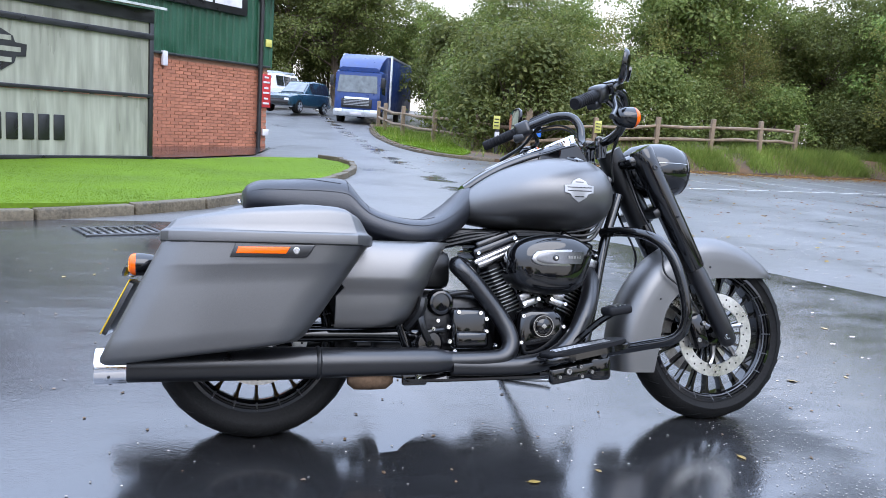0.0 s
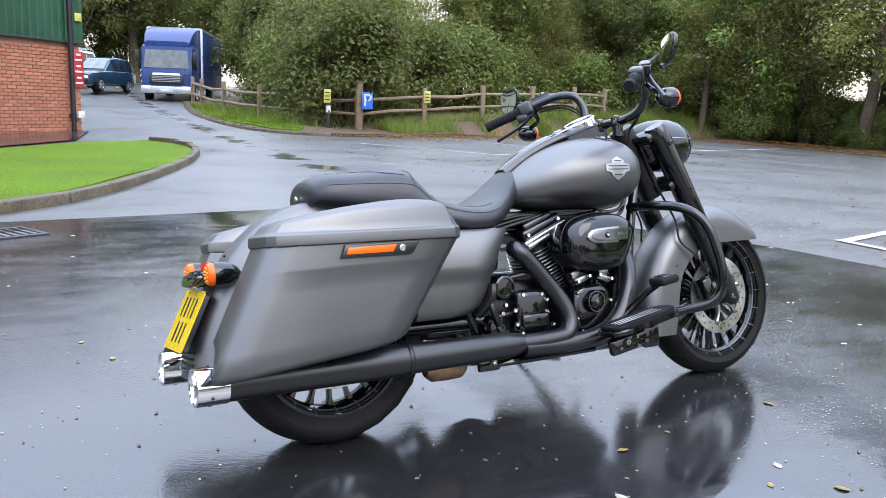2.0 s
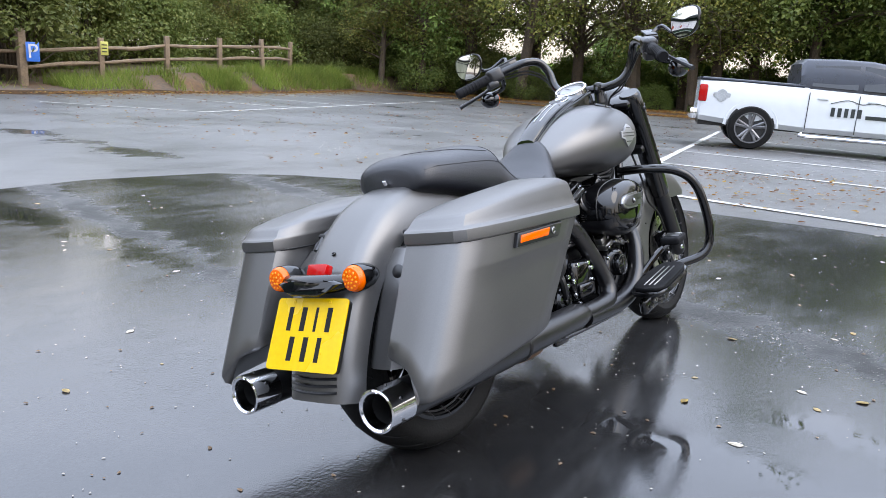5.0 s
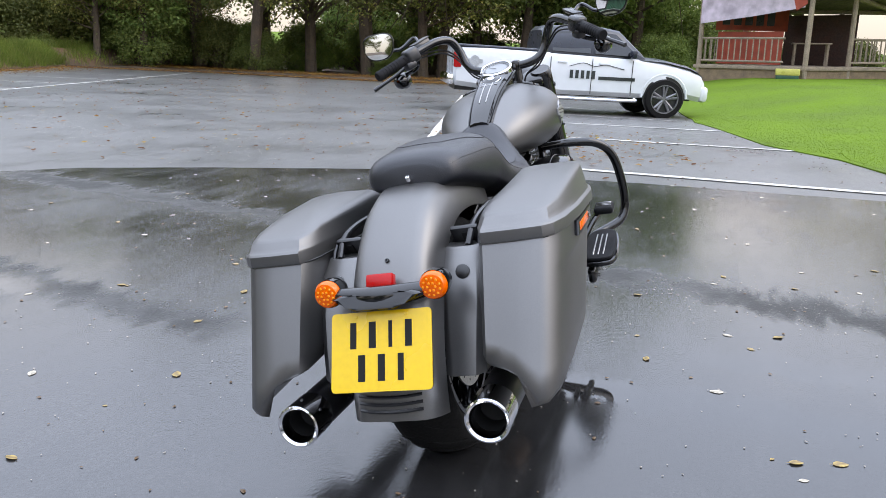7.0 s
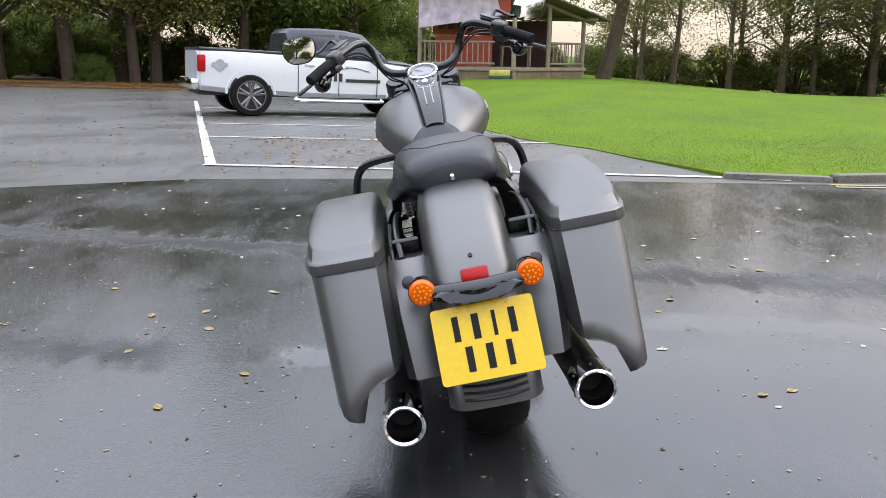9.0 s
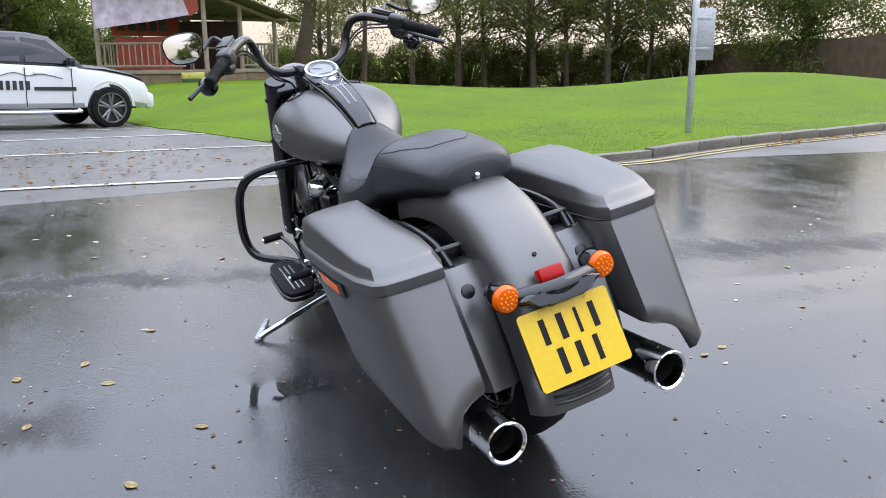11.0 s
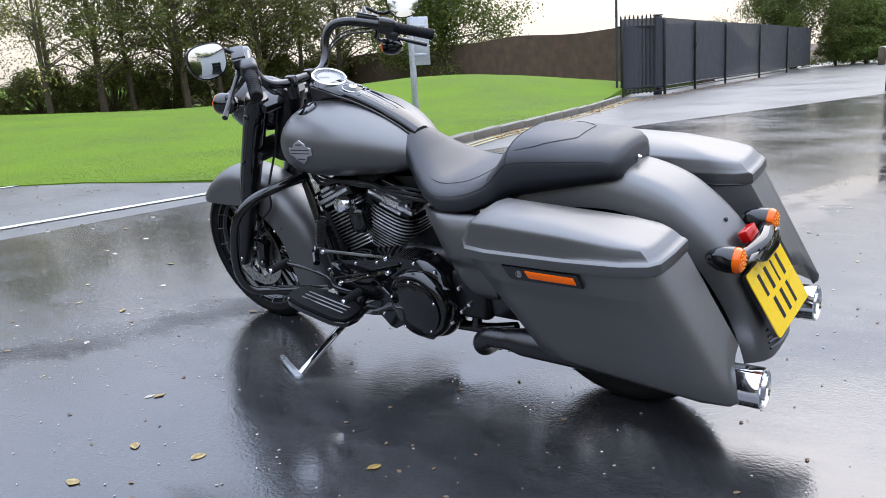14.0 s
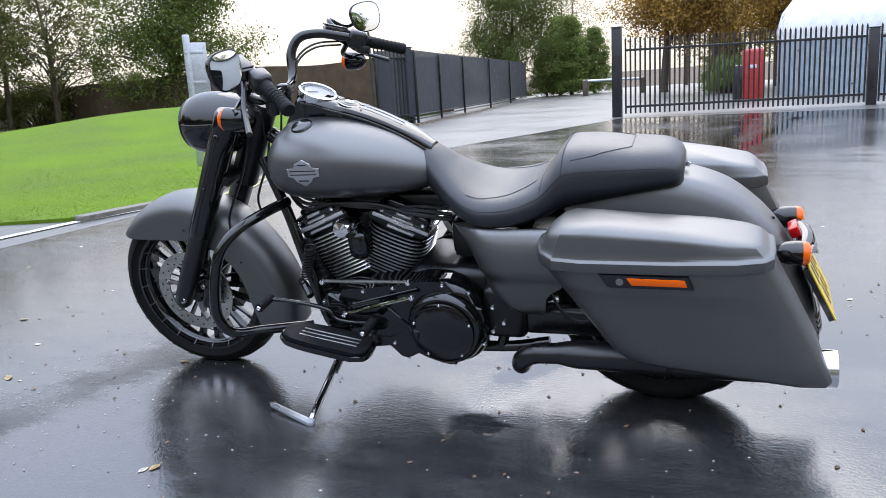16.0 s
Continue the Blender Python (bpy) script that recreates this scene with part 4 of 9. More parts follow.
shelter = empty("glazed_shelter", facing((-1.68, 12.56, 0.03)))
tagged(shelter, "black steel shelter with grimy frosted panels", "shelter")
for k in range(3):
    bm = bmesh.new()
    box(bm, (-0.04 - 3.66 * k, 0, 1.25), (0.08, 0.08, 2.5), 0.008)
    part("post", bm, BLACK_PAINT, shelter)
for z, h in ((0.08, 0.07), (1.15, 0.06), (2.16, 0.1), (2.5, 0.22)):
    bm = bmesh.new()
    box(bm, (-3.7, 0, z), (7.4, 0.1, h), 0.01)
    part("rail", bm, BLACK_PAINT, shelter)
for k in range(2):
    for z, h in ((0.61, 1.0), (1.65, 0.94), (2.3, 0.2)):
        bm = bmesh.new()
        box(bm, (-1.87 - 3.66 * k, 0.012, z), (3.58, 0.016, h))
        part("pane", bm, GLAZING, shelter)
for k in range(5):
    bm = bmesh.new()
    box(bm, (-1.72 - 0.25 * k, -0.003, 0.55), (0.18, 0.012, 0.4), 0.01)
    part("letter_bar", bm, BLACK_PAINT, shelter)
bm = bmesh.new()
slab(bm, [(u * 7.5, v * 7.5) for u, v in SHIELD_OUT], lambda u, v, d: (-2.62 + u, -0.004 - d, 1.68 + v), 0, 0.006)
part("emblem", bm, BLACK_PAINT, shelter)
bm = bmesh.new()
for v in (0.2, 0.0, -0.2):
    box(bm, (-2.62, -0.014, 1.68 + v * 0.8), (0.58 if v == 0 else 0.3, 0.006, 0.07))
part("emblem_bar", bm, GLAZING, shelter)
bm = bmesh.new()
slab(bm, [(-7.6, -0.25), (0.1, -0.25), (0.1, 2.85), (-7.6, 2.85)], lambda u, v, d: (u, v, 2.62 + 0.12 * (v + 0.25) + d), 0, 0.04)
part("roof", bm, ROOF_SHEET, shelter)
bm = bmesh.new()
for v in (0.7, 1.7, 2.7):
    box(bm, (-0.04, v, 1.3), (0.06, 0.06, 2.6))
box(bm, (-0.04, 1.4, 2.5), (0.06, 2.8, 0.1))
part("side_frame", bm, BLACK_PAINT, shelter)

tagged(draped("forecourt", [(-2.6, 12.2), (-1.3, 13.3), (0.1, 15.3), (0.55, 18.4), (-6, 13.0)], TARMAC_NEW, 0.03, step=0.8), "dark wet path between the lawn and the workshop", "path", kind="structure")

# ---- drain ----
drain = empty("drain_grate", Matrix.Translation((-1.0, 4.22, 0.006)) @ Matrix.Rotation(radians(25), 4, "Z"))
tagged(drain, "black cast-iron drain grate by the kerb", "drain")
bm = bmesh.new()
for s in (-1, 1):
    box(bm, (s * 0.28, 0, 0), (0.04, 0.44, 0.02), 0.004)
    box(bm, (0, s * 0.2, 0), (0.52, 0.04, 0.02), 0.004)
box(bm, (0, 0, -0.006), (0.54, 0.4, 0.006))
part("frame", bm, BLACK_MATTE_IRON, drain)
for k in range(8):
    bm = bmesh.new()
    box(bm, (-0.22 + 0.063 * k, 0, 0.002), (0.032, 0.36, 0.018), 0.004)
    part("bar", bm, IRON_WET, drain)


# ---- fence and signs ----
rail_fence = empty("rail_fence", Matrix.Translation((8.2, 20.9, ground_z(8.2, 20.9))))
tagged(rail_fence, "weathered split-rail fence along the verge", "fence")
POSTS = [(5.7, 34.0), (5.5, 30.9), (5.6, 27.4), (6.1, 24.3), (7.05, 22.3), (8.25, 20.9), (10.55, 21.1), (12.86, 21.4), (15.2, 21.95), (17.7, 22.85), (20.1, 24.1)]
inv = rail_fence.matrix_world.inverted()
frng = random.Random(3)
for k, (x, y) in enumerate(POSTS):
    g = ground_z(x, y) + 0.03 + bank(x, y)
    hgt = 1.2 if k != 5 else 1.5
    bm = bmesh.new()
    box(bm, inv @ Vector((x, y, g + hgt / 2 - 0.1)), (0.15 if k != 5 else 0.2, 0.13 if k != 5 else 0.2, hgt + 0.2), 0.02, Matrix.Rotation(frng.uniform(-0.06, 0.06), 3, "X"))
    part("post", bm, TIMBER, rail_fence)
    if k:
        x0, y0 = POSTS[k - 1]
        g0 = ground_z(x0, y0) + 0.03 + bank(x0, y0)
        for h in (0.5, 0.92):
            a, b = inv @ Vector((x0, y0, g0 + h)), inv @ Vector((x, y, g + h))
            m = (a + b) / 2 + Vector((0, 0, frng.uniform(-0.07, 0.05)))
            bm = bmesh.new()
            tube(bm, [a, a.lerp(m, 0.6), m, m.lerp(b, 0.4), b], [0.04, 0.055, 0.06, 0.055, 0.04], 7, 2)
            part("rail", bm, TIMBER, rail_fence)


def small_sign(name, p, w, h, mat, label, turn=0.0, letter=None):
    root = tagged(empty(name, Matrix.Translation(p) @ Matrix.Rotation(turn, 4, "Z")), label, "sign")
    bm = bmesh.new()
    box(bm, (0, 0, 0), (w, 0.015, h), 0.004)
    part("panel", bm, mat, root)
    if letter:
        cu = bpy.data.curves.new("letter", "FONT")
        cu.body, cu.size, cu.extrude, cu.align_x, cu.align_y = letter, h * 1.05, 0.002, "CENTER", "CENTER"
        cu.materials.append(WHITE_SIGN)
        ob = new("letter", cu)
        ob.parent = root
        ob.matrix_basis = Matrix.Translation((0, -0.012, 0)) @ Matrix.Rotation(radians(90), 4, "X")
    else:
        for k in range(3):
            bm = bmesh.new()
            box(bm, (0, -0.01, h * (0.25 - 0.25 * k)), (w * 0.7, 0.006, h * 0.08))
            part("text_bar", bm, BLACK_PAINT, root)
    return root


g = ground_z(8.25, 20.9)
small_sign("parking_sign", (8.42, 20.62, g + 0.95), 0.32, 0.5, BLUE_SIGN, "blue parking sign with a white letter on the fence", radians(-25), "P")
small_sign("yellow_notice", (7.25, 20.9, g + 1.05), 0.2, 0.4, YELLOW_SIGN, "small yellow notice on a post by the fence", radians(-25))
small_sign("yellow_notice", (10.6, 20.98, ground_z(11, 21) + 1.18), 0.2, 0.38, YELLOW_SIGN, "small yellow notice on the rail fence", radians(-25))
bol = empty("bollard", Matrix.Translation((7.3, 20.95, ground_z(7.3, 20.95))))
tagged(bol, "short black bollard beside the fence", "bollard")
bm = bmesh.new()
lathe(bm, [(0.07, -0.1), (0.07, 1.15), (0.055, 1.2), (0.0, 1.21)], (0, 0, 0), (0, 0, 1), 14)
part("post", bm, BLACK_PAINT, bol)
bm = bmesh.new()
lathe(bm, [(0.072, 0.55), (0.073, 0.6), (0.073, 0.7), (0.072, 0.75)], (0, 0, 0), (0, 0, 1), 14)
part("band", bm, WHITE_SIGN, bol)


# ---- vehicles ----
WHEEL_GREY = worn("grey_alloy_wheel", (0.17, 0.17, 0.175), 0.4, 0.6, scale=30, vary=0.2)


def tyre_wheel(parent, c, r, w, side, spokes=5, rim=None):
    bm = bmesh.new()
    h = w / 2
    lathe(bm, [(r * 0.66, -h * 0.8), (r * 0.72, -h), (r * 0.94, -h * 0.95), (r, -h * 0.6), (r, h * 0.6), (r * 0.94, h * 0.95), (r * 0.72, h), (r * 0.66, h * 0.8)], c, (0, 1, 0), 36)
    t = part("wheel", bm, RUBBER, parent)
    bm = bmesh.new()
    lathe(bm, [(r * 0.7, side * h * 0.8), (r * 0.68, side * h * 0.9), (r * 0.64, side * h * 0.6), (r * 0.6, side * h * 0.1), (0.0, side * h * 0.05)], c, (0, 1, 0), 30)
    part("barrel", bm, BLACK_PAINT, t)
    for k in range(spokes):
        a = 2 * math.pi * k / spokes + 0.3
        bm = bmesh.new()
        for da in (-0.16, 0.16):
            pts = [Vector(c) + Vector((math.cos(a + da * 0.2) * r * 0.1, side * h * 0.62, math.sin(a + da * 0.2) * r * 0.1)), Vector(c) + Vector((math.cos(a + da) * r * 0.66, side * h * 0.8, math.sin(a + da) * r * 0.66))]
            tube(bm, pts, [r * 0.085, r * 0.07], 6, 1)
        part("spoke", bm, rim or GALV, t)
    bm = bmesh.new()
    lathe(bm, [(r * 0.7, side * h * 0.86), (r * 0.72, side * h * 1.03), (r * 0.68, side * h * 1.03), (r * 0.66, side * h * 0.86)], c, (0, 1, 0), 30)
    part("rim_lip", bm, rim or GALV, t)
    bm = bmesh.new()
    lathe(bm, [(r * 0.17, side * h * 0.5), (r * 0.15, side * h * 0.78), (0.0, side * h * 0.8)], c, (0, 1, 0), 16)
    part("hub", bm, rim or GALV, t)
    return t


def skin(bm, stations, n=5):
    """A car body from stations of (x, half width, sill z, waist z, top z, top half width)."""
    rings = []
    for x, hw, zs, zw, zt, tw in stations:
        half = [(hw * 0.9, zs), (hw, zs + 0.1), (hw * 1.01, (zs + zw) / 2), (hw, zw - 0.06), (hw * 0.975, zw), (tw + (hw * 0.95 - tw) * 0.12, zt - 0.06 if zt > zw + 0.1 else zt - 0.01), (tw * 0.9, zt)]
        rings.append([(x, y, z) for y, z in half] + [(x, -y, z) for y, z in reversed(half)])
    return ring_loft(bm, rings)


def arch_trim(parent, x, z, r, hw, side, mat):
    bm = bmesh.new()
    tube(bm, [(x + math.cos(a) * r, side * hw, z + math.sin(a) * r) for a in [math.pi * k / 10 for k in range(11)]], 0.035, 6, 1)
    return part("wheel_arch", bm, mat, parent)


# white pickup: x runs forward from the rear axle
pickup = empty("pickup_truck", Matrix.Translation((14.0, 3.84, -0.135)) @ Matrix.Rotation(radians(-66.3), 4, "Z") @ Matrix.Rotation(radians(2.2), 4, "Y") @ Matrix.Scale(0.9, 4))
tagged(pickup, "white four-door pickup with dark roof and bonnet", "pickup truck")
bm = bmesh.new()
skin(bm, [(-1.06, 0.88, 0.55, 1.26, 1.3, 0.84), (-1.0, 0.95, 0.5, 1.28, 1.32, 0.9), (-0.5, 0.98, 0.46, 1.28, 1.32, 0.93), (0.0, 1.0, 0.46, 1.27, 1.31, 0.93), (0.95, 0.98, 0.42, 1.26, 1.3, 0.92), (1.0, 0.98, 0.42, 1.26, 1.28, 0.92),
          (2.6, 0.98, 0.42, 1.22, 1.24, 0.9), (2.9, 0.98, 0.42, 1.19, 1.24, 0.88), (3.5, 0.99, 0.44, 1.12, 1.2, 0.84), (4.05, 0.97, 0.45, 1.02, 1.1, 0.8), (4.35, 0.9, 0.4, 0.92, 1.0, 0.74), (4.48, 0.78, 0.42, 0.8, 0.86, 0.66)])
body = part("body", bm, WHITE_PAINT, pickup, "white lower body", sharp=30)
bm = bmesh.new()
ring_loft(bm, [[(x, y, z) for y, z in ((-w, z0), (-w * 0.97, z0 + (z1 - z0) * 0.5), (-tw, z1 - 0.05), (-tw * 0.88, z1), (tw * 0.88, z1), (tw, z1 - 0.05), (w * 0.97, z0 + (z1 - z0) * 0.5), (w, z0))]
               for x, w, z0, z1, tw in ((0.8, 0.93, 1.26, 1.74, 0.74), (0.9, 0.93, 1.26, 1.84, 0.74), (1.5, 0.93, 1.25, 1.87, 0.74), (2.1, 0.92, 1.23, 1.86, 0.74), (2.5, 0.91, 1.22, 1.8, 0.74), (3.05, 0.88, 1.2, 1.33, 0.8), (3.12, 0.86, 1.19, 1.24, 0.8))])
cab = part("cab", bm, NAVY_PAINT, pickup, "dark blue cab roof and pillars", sharp=30)
bm = bmesh.new()
ring_loft(bm, [[(x, -w, z - 0.03), (x, -w * 0.8, z + 0.02), (x, -w * 0.4, z + 0.045), (x, w * 0.4, z + 0.045), (x, w * 0.8, z + 0.02), (x, w, z - 0.03)] for x, w, z in ((2.95, 0.93, 1.25), (3.5, 0.945, 1.225), (4.05, 0.925, 1.125), (4.3, 0.86, 1.03), (4.42, 0.78, 0.95))])
part("bonnet", bm, NAVY_PAINT, pickup, "dark blue bonnet")
bm = bmesh.new()
for s in (-1, 1):
    tube(bm, [(-1.02, s * 0.92, 1.325), (0.9, s * 0.92, 1.305)], 0.035, 8, 1)
tube(bm, [(-1.04, -0.9, 1.32), (-1.04, 0.9, 1.32)], 0.035, 8, 1)
part("bed_rail", bm, NAVY_PAINT, pickup)
for s in (-1, 1):
    for P in ([(1.02, 1.32), (1.06, 1.72), (1.85, 1.76), (1.85, 1.3)], [(1.95, 1.3), (1.95, 1.76), (2.4, 1.72), (2.86, 1.32), (2.84, 1.28)]):
        bm = bmesh.new()
        slab(bm, P, lambda u, v, d: (u, s * (0.955 - (v - 1.25) * 0.33 + d), v), -0.02, 0.008)
        part("side_window", bm, TINTED, cab)
    for xx in (1.0, 1.9, 2.78):
        bm = bmesh.new()
        box(bm, (xx, s * 0.99, 0.83), (0.014, 0.012, 0.74))
        part("door_gap", bm, BLACK_PAINT, body)
    for xx in (1.25, 2.15):
        bm = bmesh.new()
        box(bm, (xx, s * 0.995, 1.1), (0.2, 0.03, 0.05), 0.012)
        part("door_handle", bm, WHITE_PAINT, body)
    bm = bmesh.new()
    tube(bm, [(0.95, s * 1.02, 0.4), (1.05, s * 1.06, 0.36), (2.75, s * 1.06, 0.36), (2.85, s * 1.02, 0.4)], 0.04, 8, 3)
    part("side_step", bm, CHROME, pickup)
    bm = bmesh.new()
    box(bm, (-0.98, s * 0.93, 1.04), (0.16, 0.12, 0.34), 0.03)
    part("tail_lamp", bm, RED_LENS, pickup, "red tail lamp")
    bm = bmesh.new()
    box(bm, (4.33, s * 0.7, 0.84), (0.2, 0.34, 0.18), 0.05, Matrix.Rotation(s * 0.3, 3, "Z"))
    part("headlamp", bm, WHITE_SHELL, pickup, "pale headlamp")
    bm = bmesh.new()
    box(bm, (2.75, s * 1.06, 1.32), (0.12, 0.2, 0.18), 0.04)
    part("door_mirror", bm, NAVY_PAINT, pickup)
    for xx in (0.0, 3.53):
        tyre_wheel(pickup, (xx, s * 0.92, 0.425), 0.425, 0.28, s, 5, WHEEL_GREY)
        arch_trim(body, xx, 0.45, 0.5, 0.97, s, WHITE_PAINT)
        # black disc that paints in the shade inside the wheel arch
        bm = bmesh.new()
        lathe(bm, [(0.44, -0.06), (0.45, 0.06), (0.0, 0.065)], (xx, s * 0.935, 0.45), (0, s, 0), 28)
        part("arch_shadow_gap", bm, BLACK_PAINT, body)
    # dark decals on the doors, as bars
    for k in range(5):
        bm = bmesh.new()
        box(bm, (1.46 + 0.12 * k, s * 0.9985, 0.86), (0.07, 0.006, 0.17))
        part("decal_bar", bm, STEEL_DARK, body)
    bm = bmesh.new()
    box(bm, (2.45, s * 0.9985, 0.8), (0.8, 0.006, 0.07))
    part("decal_bar", bm, STEEL_DARK, body)
    bm = bmesh.new()
    tube(bm, [(1.4, s * 0.999, 1.02), (1.7, s * 0.999, 1.1), (1.95, s * 0.999, 1.04), (2.2, s * 0.999, 1.08), (2.6, s * 0.999, 1.0)], 0.008, 5, 4)
    part("decal_stroke", bm, STEEL_DARK, body)
    bm = bmesh.new()
    slab(bm, [(u * 3.2, v * 3.2) for u, v in SHIELD_OUT], lambda u, v, d: (-0.62 + u, s * (0.988 + d), 1.02 + v), 0, 0.006)
    part("decal_emblem", bm, GALV, body)
bm = bmesh.new()
slab(bm, [(-0.72, 1.28), (-0.64, 1.72), (0.64, 1.72), (0.72, 1.28)], lambda u, v, d: (3.02 - (v - 1.28) * 1.05 + d, u, v + 0.02), -0.01, 0.02)
part("windscreen", bm, TINTED, cab)
bm = bmesh.new()
box(bm, (-1.12, 0, 0.62), (0.16, 1.86, 0.22), 0.05)
box(bm, (-0.75, -0.3, 0.5), (0.5, 0.2, 0.12), 0.03)
part("rear_bumper", bm, CHROME, pickup)
bm = bmesh.new()
box(bm, (4.46, 0, 0.56), (0.2, 1.8, 0.34), 0.08)
part("front_bumper", bm, WHITE_PAINT, pickup)
bm = bmesh.new()
box(bm, (4.42, 0, 0.86), (0.1, 1.0, 0.22), 0.03)
part("grille", bm, BLACK_PAINT, pickup)
bm = bmesh.new()
box(bm, (1.6, 0, 0.5), (5.2, 1.5, 0.2))
part("chassis", bm, BLACK_PAINT, pickup)

# blue lorry, coming this way
th = Vector((-0.34, -0.94, 0)).normalized()
lorry = empty("lorry", Matrix.Translation((5.05, 36.6, 0.86)) @ Matrix((th, Vector((-th.y, th.x, 0)), Vector((0, 0, 1)))).transposed().to_4x4())
tagged(lorry, "blue curtain-sided lorry parked on the lane", "lorry")
bm = bmesh.new()
ring_loft(bm, [[(x, -w, z0), (x, -w, z1 - 0.1), (x, -w * 0.94, z1), (x, w * 0.94, z1), (x, w, z1 - 0.1), (x, w, z0)] for x, w, z0, z1 in ((-1.7, 1.12, 0.75, 2.55), (-0.25, 1.13, 0.65, 2.55), (0.0, 1.12, 0.6, 2.45), (0.12, 1.1, 0.6, 1.55), (0.2, 1.02, 0.62, 1.3))])
lcab = part("cab", bm, BLUE_PAINT, lorry, "royal blue lorry cab", sharp=30)
bm = bmesh.new()
slab(bm, [(-0.98, 1.5), (-0.92, 2.3), (0.92, 2.3), (0.98, 1.5)], lambda u, v, d: (0.14 - (v - 1.5) * 0.14 + d, u, v), -0.02, 0.025)
part("windscreen", bm, PALE_GLASS, lcab)
bm = bmesh.new()
ring_loft(bm, [[(x, -w, 2.5), (x, -w, z), (x, -w * 0.85, z + 0.08), (x, w * 0.85, z + 0.08), (x, w, z), (x, w, 2.5)] for x, w, z in ((-1.7, 1.12, 3.35), (-1.2, 1.1, 3.3), (-0.5, 1.05, 3.0), (-0.1, 0.98, 2.62))])
part("roof_deflector", bm, BLUE_PAINT, lcab)
bm = bmesh.new()
box(bm, (0.19, 0, 0.98), (0.1, 1.5, 0.44), 0.04)
part("grille", bm, BLACK_PAINT, lcab)
bm = bmesh.new()
box(bm, (0.22, 0, 1.22), (0.06, 1.2, 0.1), 0.02)
part("grille_bar", bm, WHITE_SHELL, lcab)
for k in range(4):
    bm = bmesh.new()
    box(bm, (0.24, 0, 0.9 + 0.07 * k), (0.02, 1.24, 0.025))
    part("grille_slat", bm, GALV, lcab)
bm = bmesh.new()
box(bm, (0.14, 0, 0.52), (0.3, 2.24, 0.34), 0.06)
part("bumper", bm, GALV, lorry, "grey lorry bumper")
for s in (-1, 1):
    bm = bmesh.new()
    box(bm, (0.26, s * 0.86, 0.62), (0.08, 0.36, 0.16), 0.03)
    part("headlamp", bm, WHITE_SHELL, lorry)
    bm = bmesh.new()
    box(bm, (0.2, s * 1.25, 2.0), (0.1, 0.18, 0.5), 0.04)
    part("mirror", bm, BLACK_PAINT, lorry)
    for xx in (-0.9, -5.6):
        tyre_wheel(lorry, (xx, s * 1.0, 0.42), 0.42, 0.28, s, 6)
    bm = bmesh.new()
    slab(bm, [(-1.1, 1.45), (-1.05, 2.25), (-0.4, 2.25), (-0.2, 1.5)], lambda u, v, d: (u, s * (1.12 + d), v), -0.01, 0.012)
    part("door_window", bm, TINTED, lcab)
bm = bmesh.new()
box(bm, (0.3, 0, 0.5), (0.02, 0.52, 0.12), 0.005)
part("plate", bm, WHITE_SIGN, lorry)
bm = bmesh.new()
box(bm, (-5.2, 0, 2.1), (6.6, 2.46, 2.6), 0.03)
lbox = part("box_body", bm, BLUE_CURTAIN, lorry, "dark blue curtain-sided box")
bm = bmesh.new()
for s in (-1, 1):
    box(bm, (-5.2, s * 1.22, 3.4), (6.62, 0.06, 0.1), 0.01)
box(bm, (-1.88, 0, 3.4), (0.08, 2.46, 0.1), 0.01)
part("box_trim", bm, GALV, lbox)
for s in (-1, 1):
    bm = bmesh.new()
    box(bm, (-1.98, s * 1.225, 2.1), (0.3, 0.06, 2.62), 0.01)
    part("headboard_edge", bm, WHITE_SHELL, lbox, "white front edge of the box")
bm = bmesh.new()
box(bm, (-4.5, 0, 0.72), (7.6, 0.9, 0.2))
part("chassis", bm, BLACK_PAINT, lorry)


